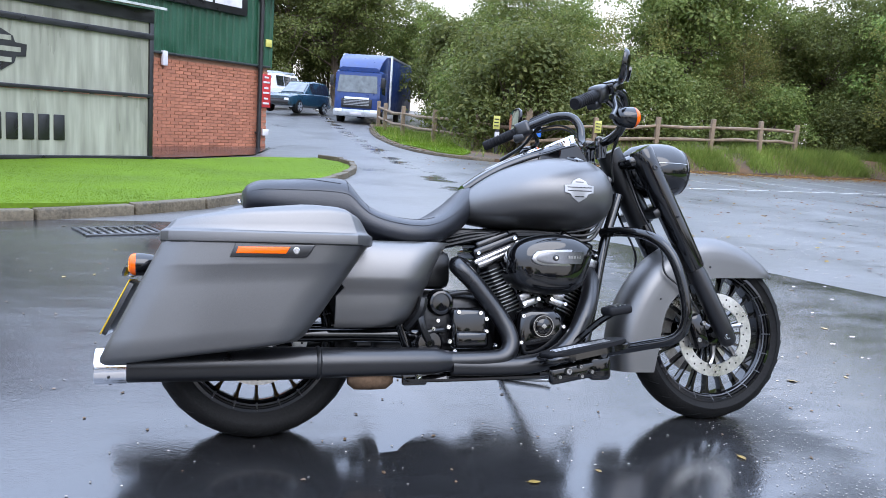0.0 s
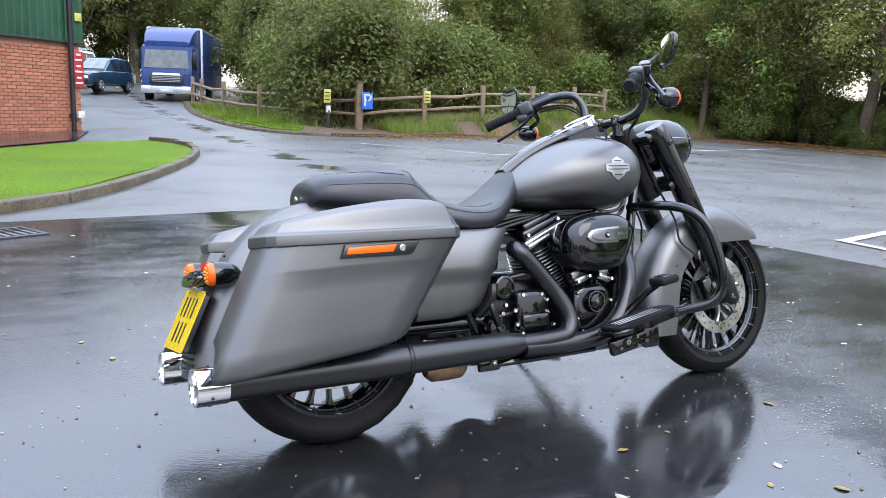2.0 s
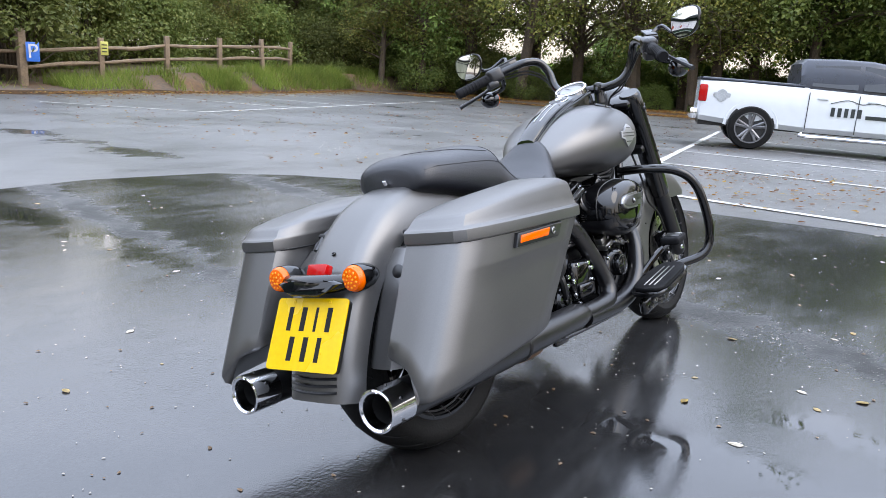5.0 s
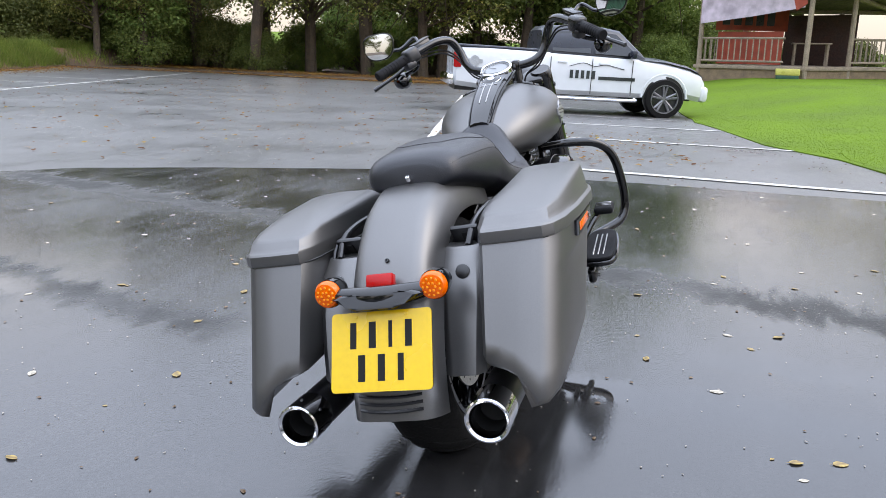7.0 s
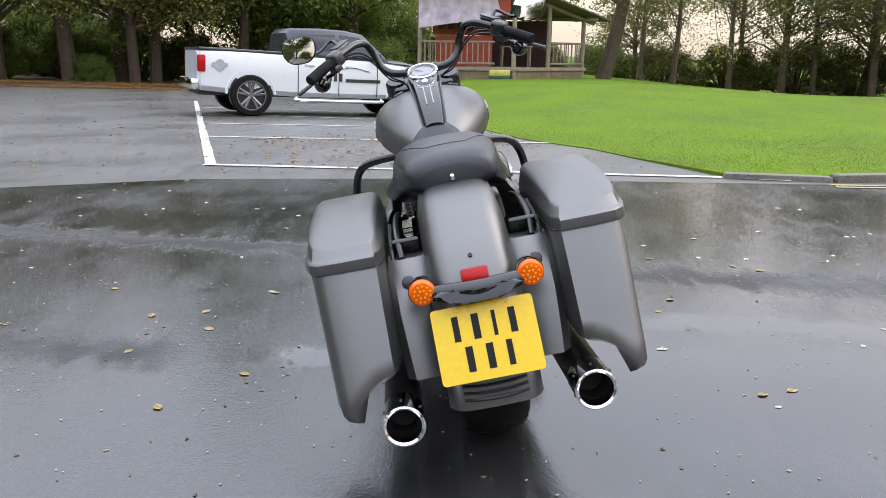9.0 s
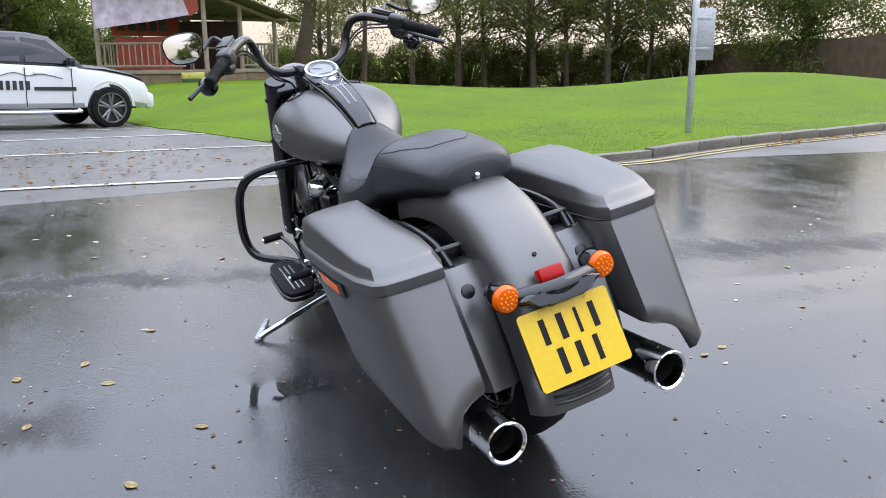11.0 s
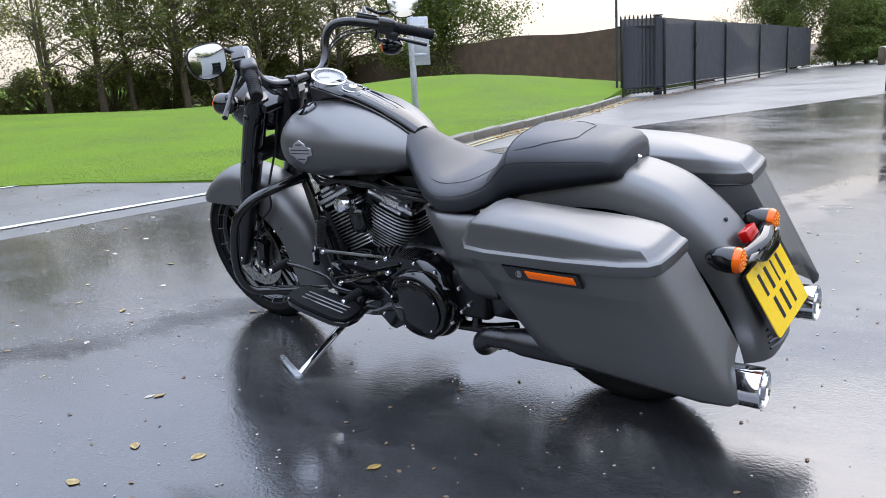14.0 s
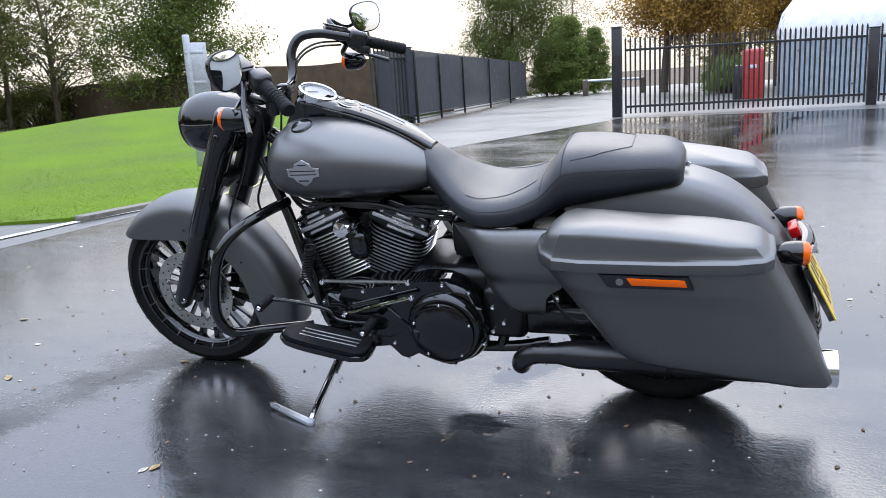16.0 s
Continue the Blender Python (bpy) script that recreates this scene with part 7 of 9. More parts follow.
# front fender: ridge line, and the skirt's lower edge below it
FF = [(1.245, 0.185, 1.375, 0.183), (1.24, 0.28, 1.393, 0.262), (1.262, 0.385, 1.405, 0.33), (1.315, 0.49, 1.425, 0.40), (1.4, 0.585, 1.465, 0.452), (1.5, 0.645, 1.525, 0.494), (1.6, 0.668, 1.6, 0.514),
      (1.7, 0.656, 1.7, 0.517), (1.79, 0.618, 1.787, 0.518), (1.855, 0.566, 1.845, 0.519), (1.892, 0.522, 1.89, 0.517)]
S = [tuple(map(float, p)) for p in spline(FF, 4)]
bm = bmesh.new()
rings = []
for i, (x, z, qx, qz) in enumerate(S):
    f = i / (len(S) - 1)
    w = 0.088 * (1 - 0.55 * max(0, (f - 0.82) / 0.18) ** 2.2)
    P, Q = Vector((x, 0, z)), Vector((qx, 0, qz))
    L = (Q - P).length
    d = (Q - P) / L
    crown = min(0.062, L * 0.8)
    half = [(math.sin(a) ** 0.85 * w, crown * (1 - math.cos(a))) for a in (0.0, 0.26, 0.52, 0.79, 1.05, 1.31, 1.57)]
    half += [(w, crown + (L - crown) * g) for g in (0.33, 0.66, 1.0)]
    outer = [P + d * h + Vector((0, -y, 0)) for y, h in half[::-1]] + [P + d * h + Vector((0, y, 0)) for y, h in half[1:]]
    inner = [P + d * (h + 0.004 * (1 - y / w)) + Vector((0, -y + 0.004 * y / w, 0)) for y, h in half[::-1]] + [P + d * (h + 0.004 * (1 - y / w)) + Vector((0, y - 0.004 * y / w, 0)) for y, h in half[1:]]
    rings.append(outer + inner[::-1])
ring_loft(bm, rings)
ffend = part("front_fender", bm, GREY, bike, "matte grey front fender with a deep skirt")
for sgn in (-1, 1):
    for x, z in ((1.555, 0.555), (1.60, 0.555), (1.40, 0.44)):
        bolt(ffend, (x, sgn * 0.0875, z), (0, sgn, 0), 0.005, 0.003, BLACK_SATIN, "rivet")


# saddlebags
def bag(sgn):
    # (x of rear and front edge at height z)
    def edge(z):
        f = (z - 0.265) / (0.595 - 0.265)
        return -0.408 + 0.158 * f, 0.095 + 0.22 * f
    def plan(z, grow=0.0):
        x0, x1 = edge(z)
        f = (z - 0.265) / 0.33
        yo, yi = 0.384 + 0.018 * f, 0.205
        cut = 0.075
        P = [(x0 - grow, yi + 0.02), (x0 - grow, yi + 0.055), (x0 - grow, yo - 0.1), (x0 + 0.004 - grow * 0.7, yo - 0.05 + grow), (x0 + 0.018, yo - 0.027 + grow), (x0 + 0.08, yo - 0.01 + grow), (x0 + 0.22, yo + grow), (x1 - 0.12, yo + grow), (x1 - 0.05, yo - 0.012 + grow), (x1 - 0.012, yo - 0.05 + grow * 0.7), (x1 + grow, yo - 0.1), (x1 + grow, yi + 0.03), (x1 - 0.03, yi - 0.0), (x0 + 0.1, yi - 0.0), (x0 + 0.03, yi + 0.005)]
        return P
    def floor_z(x, y):
        """The bag's floor rises forward, and over the muffler on the inside."""
        z = 0.262 + 0.13 * max(0.0, x + 0.40) ** 1.0 * 0.9
        return z
    bm = bmesh.new()
    rings = []
    for f in (0.0, 0.02, 0.06, 0.2, 0.4, 0.6, 0.74, 0.775, 0.8, 0.9, 1.0):
        ring = []
        z0 = 0.262 + 0.333 * f
        for i, (x, y) in enumerate(plan(z0)):
            base = floor_z(x, y) + (0.085 * (1 - ((y - 0.2) / 0.125) ** 2) ** 0.6 if y < 0.325 else 0)
            z = base + (0.595 - base) * f
            x0, x1 = edge(z)
            q0, q1 = edge(z0)
            x = x0 + (x - q0) * (x1 - x0) / (q1 - q0)
            inset = 0.02 if f == 0 else (0.007 if f == 0.02 else 0.0)
            crease = -0.006 if (f < 0.775 and i in (6, 7)) else 0.0
            yy = y + crease - (inset if y > 0.3 else -inset)
            ring.append((x + (inset if i < 5 else -inset if 7 < i < 12 else 0), sgn * yy, z))
        rings.append(ring)
    ring_loft(bm, rings)
    body = part("saddlebag", bm, GREY, bike, "hard matte grey saddlebag", sharp=50)
    # lid: a flared lip, then a crowned top with a crease
    bm = bmesh.new()
    rings = []
    for z, grow, shrink in ((0.590, 0.003, 0), (0.592, 0.008, 0), (0.599, 0.0095, 0), (0.617, 0.0085, 0), (0.621, 0.005, 0.0), (0.623, 0.001, 0.0)):
        rings.append([(x, sgn * y, z) for x, y in plan(0.597, grow)])
    def top(x):
        return np.interp(x, [-0.26, -0.22, -0.16, -0.05, 0.1, 0.2, 0.25, 0.29, 0.325], [0.64, 0.656, 0.667, 0.685, 0.702, 0.705, 0.697, 0.67, 0.638])
    P = plan(0.597, 0.0)
    cx, cy = 0.03, 0.315
    for f, lift in ((0.985, 0.1), (0.965, 0.3), (0.925, 0.66), (0.905, 0.76), (0.875, 0.82), (0.76, 0.91), (0.5, 0.98), (0.2, 1.0)):
        ring = []
        for x, y in P:
            xx, yy = cx + (x - cx) * f, cy + (y - cy) * f
            t = top(xx)
            ring.append((xx, sgn * yy, 0.623 + (t - 0.623) * lift))
        rings.append(ring)
    ring_loft(bm, rings)
    part("lid", bm, GREY, body, sharp=30)
    bm = bmesh.new()
    tube(bm, [(x, sgn * y, 0.5905) for x, y in plan(0.597, -0.002)] + [(plan(0.597, -0.002)[0][0], sgn * plan(0.597, -0.002)[0][1], 0.5905)], 0.0022, 6, 3)
    part("lid_seal", bm, BLACK_MATTE, body)
    # latch with its reflector
    yo = 0.401
    bm = bmesh.new()
    put = lambda u, v, d: (u, sgn * (yo + d), v)
    slab(bm, [(-0.075, 0.552), (-0.062, 0.586), (0.15, 0.588), (0.13, 0.556), (0.12, 0.552)], put, -0.004, 0.009, 0.004)
    latch = part("latch", bm, BLACK_SATIN, body)
    bm = bmesh.new()
    slab(bm, [(-0.06, 0.561), (-0.054, 0.579), (0.082, 0.581), (0.07, 0.562)], put, 0.006, 0.0115, 0.002)
    part("reflector", bm, AMBER, latch, "amber reflector strip")
    bm = bmesh.new()
    lathe(bm, [(0.0095, 0), (0.0095, 0.003), (0.007, 0.004), (0.0065, 0.002), (0.003, 0.002), (0.003, 0.0035), (0, 0.0035)], (0.098, sgn * (yo + 0.008), 0.5705), (0, sgn, 0), 16)
    part("lock", bm, STEEL, latch)
    # mounting bracket seen between bag and fender
    bm = bmesh.new()
    tube(bm, [(-0.165, sgn * 0.165, 0.575), (-0.1, sgn * 0.17, 0.62), (0.05, sgn * 0.17, 0.635), (0.18, sgn * 0.165, 0.62)], 0.008, 8, 4)
    tube(bm, [(-0.17, sgn * 0.188, 0.54), (-0.12, sgn * 0.188, 0.6), (0.02, sgn * 0.188, 0.625)], 0.006, 8, 4)
    part("bag_bracket", bm, BLACK_SATIN, bike)
    bm = bmesh.new()
    R = Matrix.Rotation(radians(-38), 3, "Y")
    box(bm, (-0.105, sgn * 0.15, 0.58), (0.014, 0.07, 0.09), 0.006, R)
    plate_m = part("bag_mount", bm, BLACK_SATIN, bike)
    bm = bmesh.new()
    box(bm, Vector((-0.105, sgn * 0.15, 0.58)) + R @ Vector((-0.008, 0, 0.0)), (0.004, 0.016, 0.065), 0.002, R)
    part("slot", bm, PLATE_BLACK, plate_m)
    # filler panel between fender and bag
    bm = bmesh.new()
    put = lambda u, v, d: (u, sgn * v, d)
    rings = []
    for z, x, y0, y1 in ((0.575, -0.17, 0.105, 0.2), (0.54, -0.205, 0.105, 0.21), (0.46, -0.25, 0.108, 0.21), (0.38, -0.285, 0.108, 0.205), (0.31, -0.31, 0.108, 0.2)):
        rings.append([(x + 0.012, sgn * y0, z), (x, sgn * (y0 + 0.02), z), (x, sgn * (y1 - 0.02), z), (x + 0.02, sgn * y1, z), (x + 0.06, sgn * y1, z), (x + 0.06, sgn * y0, z)])
    ring_loft(bm, rings)
    fill = part("filler_panel", bm, GREY, bike)
    bm = bmesh.new()
    lathe(bm, [(0.017, 0), (0.017, 0.004), (0.013, 0.006), (0, 0.006)], (-0.213, sgn * 0.158, 0.525), (-0.9, 0, 0.35), 18)
    part("plug", bm, BLACK_SATIN, fill)


bag(-1)
bag(1)


# exhaust
def muffler(sgn):
    bm = bmesh.new()
    y = sgn * 0.224
    A, B = Vector((0.60 if sgn < 0 else 0.31, sgn * (0.20 if sgn < 0 else 0.228), 0.247)), Vector((-0.42, y, 0.25))
    d = (B - A).normalized()
    L = (B - A).length
    lathe(bm, [(0.03, 0), (0.036, 0.03), (0.041, 0.06), (0.044, L * 0.34), (0.048, L * 0.5), (0.047, L - 0.08), (0.042, L - 0.076), (0.042, L - 0.10), (0, L - 0.12)], A, d, 28)
    mu = part("muffler", bm, BLACK_SATIN, bike, "long satin black muffler")
    bm = bmesh.new()
    lathe(bm, [(0.0455, L * 0.34 + 0.06), (0.0495, L * 0.34 + 0.065), (0.0495, L * 0.34 + 0.07), (0.047, L * 0.34 + 0.075)], A, d, 28)
    part("shield_seam", bm, BLACK_MATTE, mu)
    bm = bmesh.new()
    lathe(bm, [(0.046, L - 0.085), (0.0495, L - 0.083), (0.05, L - 0.02), (0.05, L - 0.002), (0.046, L), (0.041, L - 0.004), (0.036, L - 0.03), (0.036, L - 0.08)], A, d, 32)
    tip = part("tip", bm, CHROME, mu, "bright chrome exhaust tip")
    bm = bmesh.new()
    lathe(bm, [(0.036, L - 0.03), (0.034, L - 0.08), (0.0, L - 0.09)], A, d, 24)
    part("baffle", bm, PLATE_BLACK, mu)
    for k in range(6):
        a = 2 * math.pi * k / 6 + 0.5
        s = Vector((0, 1, 0))
        u = d.cross(s)
        n = math.cos(a) * s + math.sin(a) * u
        bolt(tip, A + d * (L - 0.04) + n * 0.0495, n, 0.005, 0.003, BLACK_GLOSS, "rivet")


muffler(-1)
muffler(1)

for pts, r in (([(0.7, -0.06, 0.525), (0.662, -0.1, 0.54), (0.634, -0.138, 0.545), (0.64, -0.156, 0.532), (0.67, -0.161, 0.503), (0.705, -0.165, 0.464), (0.76, -0.173, 0.392), (0.793, -0.186, 0.33), (0.796, -0.196, 0.287), (0.768, -0.203, 0.256), (0.69, -0.205, 0.248), (0.58, -0.203, 0.247)], 0.0285),
               ([(1.09, -0.04, 0.55), (1.12, -0.08, 0.53), (1.103, -0.135, 0.475), (1.066, -0.18, 0.405), (1.015, -0.205, 0.322), (0.955, -0.21, 0.266), (0.88, -0.207, 0.236), (0.76, -0.204, 0.228), (0.6, -0.203, 0.232)], 0.03)):
    bm = bmesh.new()
    tube(bm, pts, r, 16, 6)
    part("exhaust_header", bm, BLACK_SATIN, bike, "satin black exhaust header shield")
bm = bmesh.new()
tube(bm, [(0.42, 0.06, 0.165), (0.424, 0.15, 0.17), (0.422, 0.2, 0.185), (0.408, 0.221, 0.217), (0.37, 0.228, 0.241), (0.3, 0.229, 0.247)], [0.026, 0.027, 0.029, 0.03, 0.03, 0.031], 16, 6)
part("crossover_pipe", bm, BLACK_SATIN, bike)
bm = bmesh.new()
lathe(bm, [(0.02, -0.07), (0.036, -0.05), (0.038, 0), (0.036, 0.05), (0.02, 0.07)], (0.36, -0.12, 0.19), (1, 0, 0), 18, True)
part("catalyst", bm, BRONZE, bike)


# seat: lofted along its length
SEAT = [  # x, bottom, top, half width, roundness
    (-0.035, 0.70, 0.765, 0.082, 2.5), (-0.02, 0.695, 0.785, 0.112, 2.6), (0.02, 0.688, 0.801, 0.13, 2.7), (0.1, 0.675, 0.806, 0.142, 2.9), (0.2, 0.655, 0.815, 0.15, 2.9), (0.27, 0.64, 0.815, 0.157, 2.8),
    (0.295, 0.632, 0.798, 0.162, 2.7), (0.32, 0.623, 0.764, 0.169, 2.7), (0.35, 0.614, 0.734, 0.177, 2.7), (0.40, 0.602, 0.712, 0.19, 2.8), (0.46, 0.595, 0.70, 0.198, 2.8), (0.52, 0.597, 0.70, 0.192, 2.7), (0.57, 0.61, 0.716, 0.172, 2.6),
    (0.62, 0.63, 0.748, 0.14, 2.4), (0.66, 0.655, 0.785, 0.11, 2.3), (0.69, 0.68, 0.81, 0.09, 2.2), (0.712, 0.72, 0.815, 0.07, 2.1), (0.722, 0.76, 0.805, 0.045, 2.0)]
S = spline(SEAT, 4)
bm = bmesh.new()
rings = []
for x, zb, zt, w, p in S:
    ring = []
    for k in range(28):
        a = 2 * math.pi * k / 28
        c, s = math.cos(a), math.sin(a)
        yy = w * math.copysign(abs(c) ** (2 / p), c)
        zc, hh = zb + (zt - zb) * 0.42, (zt - zb) * (0.58 if s > 0 else 0.42)
        zz = zc + hh * math.copysign(abs(s) ** (2 / p), s)
        if 0.33 < x < 0.6 and s > 0:
            zz -= 0.012 * (1 - min(1, abs(yy) / (w * 0.8)) ** 2) * math.sin((x - 0.33) / 0.27 * math.pi)
        ring.append((x, yy, zz))
    rings.append(ring)
ring_loft(bm, rings)
seat = part("seat", bm, LEATHER, bike, "black stepped two-up vinyl seat")


def on_seat(x, f):
    """A place on the seat's skin at x, with f from the left side (-1) over the top to the right (1)."""
    i = min(range(len(S)), key=lambda k: abs(S[k][0] - x))
    _, zb, zt, w, p = S[i]
    a = math.pi / 2 - f * math.pi / 2
    c, s = math.cos(a), math.sin(a)
    zz = zb + (zt - zb) * 0.42 + (zt - zb) * 0.58 * abs(s) ** (2 / p)
    yy = w * math.copysign(abs(c) ** (2 / p), c)
    if 0.33 < x < 0.6:
        zz -= 0.012 * (1 - min(1, abs(yy) / (w * 0.8)) ** 2) * math.sin((x - 0.33) / 0.27 * math.pi)
    return (float(S[i][0]), float(yy), float(zz) + 0.0006)


seams = [[(x, sg * 0.80) for x in np.arange(-0.015, 0.66, 0.03)] for sg in (-1, 1)]
seams += [[(0.275, f) for f in np.linspace(-0.8, 0.8, 13)], [(0.345, f) for f in np.linspace(-0.72, 0.72, 13)], [(0.1 + 0.155 * abs(f) ** 2.5, f * 0.55) for f in np.linspace(-1, 1, 15)],
          [(0.36 + 0.2 * t, 0.25 + 0.25 * t) for t in np.linspace(0, 1, 9)], [(0.36 + 0.2 * t, -0.25 - 0.25 * t) for t in np.linspace(0, 1, 9)]]
for line in seams:
    bm = bmesh.new()
    tube(bm, [on_seat(x, f) for x, f in line], 0.0008, 5, 2)
    part("seam", bm, STITCH, seat)
bolt(seat, (-0.04, 0, 0.73), (-0.5, 0, 0.8), 0.008, 0.012, CHROME, "seat_bolt")

# tank, split by its console
TANK = [(0.655, 0.708, 0.748, 0.03), (0.675, 0.695, 0.78, 0.075), (0.72, 0.684, 0.82, 0.118), (0.80, 0.675, 0.868, 0.165), (0.9, 0.67, 0.905, 0.202), (1.0, 0.668, 0.922, 0.218), (1.08, 0.67, 0.922, 0.216),
        (1.13, 0.68, 0.908, 0.2), (1.165, 0.7, 0.88, 0.17), (1.187, 0.735, 0.845, 0.12), (1.193, 0.77, 0.81, 0.06)]
TS = spline(TANK, 4)
bm = bmesh.new()
ring_loft(bm, [[(float(x), y, z) for _, y, z in sect(x, w, zb, zt, 32, 2.35)] for x, zb, zt, w in TS])
tank = part("fuel_tank", bm, GREY, bike, "teardrop matte grey fuel tank")


def tank_side(x, z):
    i = min(range(len(TS)), key=lambda k: abs(TS[k][0] - x))
    _, zb, zt, w = TS[i]
    q = abs((z - (zb + zt) / 2) / ((zt - zb) / 2))
    return w * max(0.0, 1 - q ** 2.35) ** (1 / 2.35)


SHIELD = SHIELD_OUT
for sgn in (-1, 1):
    bm = bmesh.new()
    cx, cz = 1.02, 0.797
    slab(bm, SHIELD, lambda u, v, d: (cx + u, sgn * (tank_side(cx + u, cz + v) + d), cz + v), -0.002, 0.004, 0.0015)
    b = part("badge", bm, DECAL, tank, "silver shield badge")
    bm = bmesh.new()
    for v, hgt, wd in ((0.006, 0.003, 0.042), (-0.005, 0.003, 0.042), (0.024, 0.003, 0.014), (-0.024, 0.003, 0.016)):
        slab(bm, [(-wd, v - hgt / 2), (wd, v - hgt / 2), (wd, v + hgt / 2), (-wd, v + hgt / 2)], lambda u, v, d: (cx + u, sgn * (tank_side(cx + u, cz + v) + d), cz + v), 0.003, 0.0052)
    part("badge_relief", bm, BLACK_SATIN, b)
    bm = bmesh.new()
    lathe(bm, [(0.032, 0), (0.034, 0.004), (0.03, 0.009), (0.0, 0.012)], (1.055, sgn * 0.115, 0.906), (0.1, sgn * 0.35, 1), 24)
    part("fuel_cap", bm, BLACK_GLOSS, tank)

CONS = [(0.685, 0.812, 0.034), (0.74, 0.851, 0.039), (0.80, 0.886, 0.043), (0.86, 0.914, 0.046), (0.92, 0.937, 0.05), (0.98, 0.955, 0.054), (1.03, 0.973, 0.058), (1.075, 0.985, 0.058), (1.105, 0.965, 0.053), (1.15, 0.90, 0.048)]
bm = bmesh.new()
ring_loft(bm, [[(x, -w, z - 0.09), (x, -w, z - 0.012), (x, -w * 0.85, z - 0.002), (x, -w * 0.4, z + 0.003), (x, w * 0.4, z + 0.003), (x, w * 0.85, z - 0.002), (x, w, z - 0.012), (x, w, z - 0.09)] for x, z, w in [tuple(map(float, p)) for p in spline(CONS, 3)]])
console = part("console", bm, BLACK_GLOSS, tank, "gloss black tank console")
for sgn in (-1, 1):
    bm = bmesh.new()
    tube(bm, [(x, sgn * (w + 0.004), z - 0.018) for x, z, w in CONS[:-2]], 0.0035, 6, 3)
    part("console_trim", bm, BLACK_SATIN, console)
gn = Vector((-0.42, 0, 0.91)).normalized()
gc = Vector((1.046, 0, 0.978))
bm = bmesh.new()
lathe(bm, [(0.058, -0.03), (0.06, 0.0), (0.06, 0.01), (0.056, 0.014), (0.0525, 0.012), (0.052, 0.006)], gc, gn, 40)
gauge = part("speedometer", bm, CHROME, console, "round speedometer in a chrome bezel")
bm = bmesh.new()
lathe(bm, [(0.052, 0.006), (0.0, 0.0062)], gc, gn, 36)
part("dial", bm, DIAL, gauge)
bm = bmesh.new()
gs = Vector((0, 1, 0))
gu = gn.cross(gs)
for k in range(25):
    a = radians(-40 + 260 * k / 24)
    d = math.cos(a) * gs + math.sin(a) * -gu
    tube(bm, [gc + gn * 0.0066 + d * 0.041, gc + gn * 0.0066 + d * 0.048], 0.0009, 4, 1)
tube(bm, [gc + gn * 0.008, gc + gn * 0.008 + gs * 0.03 - gu * 0.02], 0.001, 4, 1)
part("dial_mark", bm, PLATE_BLACK, gauge)
bm = bmesh.new()
lathe(bm, [(0.034, 0), (0.036, 0.004), (0.03, 0.0075), (0.024, 0.0075), (0.02, 0.01), (0.0, 0.011)], (0.945, 0, 0.943), (-0.35, 0, 0.93), 24)
ig = part("ignition_switch", bm, BLACK_GLOSS, console)
bm = bmesh.new()
lathe(bm, [(0.0345, 0.003), (0.036, 0.0045), (0.0345, 0.006)], (0.945, 0, 0.943), (-0.35, 0, 0.93), 28)
part("bezel", bm, CHROME, ig)
bm = bmesh.new()
lathe(bm, [(0.014, 0.01), (0.012, 0.0125), (0, 0.013)], (0.945, 0, 0.943), (-0.35, 0, 0.93), 16)
part("key_barrel", bm, CHROME, ig)
for y in (-0.013, 0.013):
    bm = bmesh.new()
    tube(bm, [(0.905, y, 0.9355), (0.84, y * 0.95, 0.909), (0.775, y * 0.9, 0.876)], 0.0022, 5, 3)
    part("pinstripe", bm, DECAL, console)
bm = bmesh.new()
tube(bm, [(0.895, -0.03, 0.9305), (0.895, 0.03, 0.9305)], 0.002, 5, 1)
part("pinstripe", bm, DECAL, console)


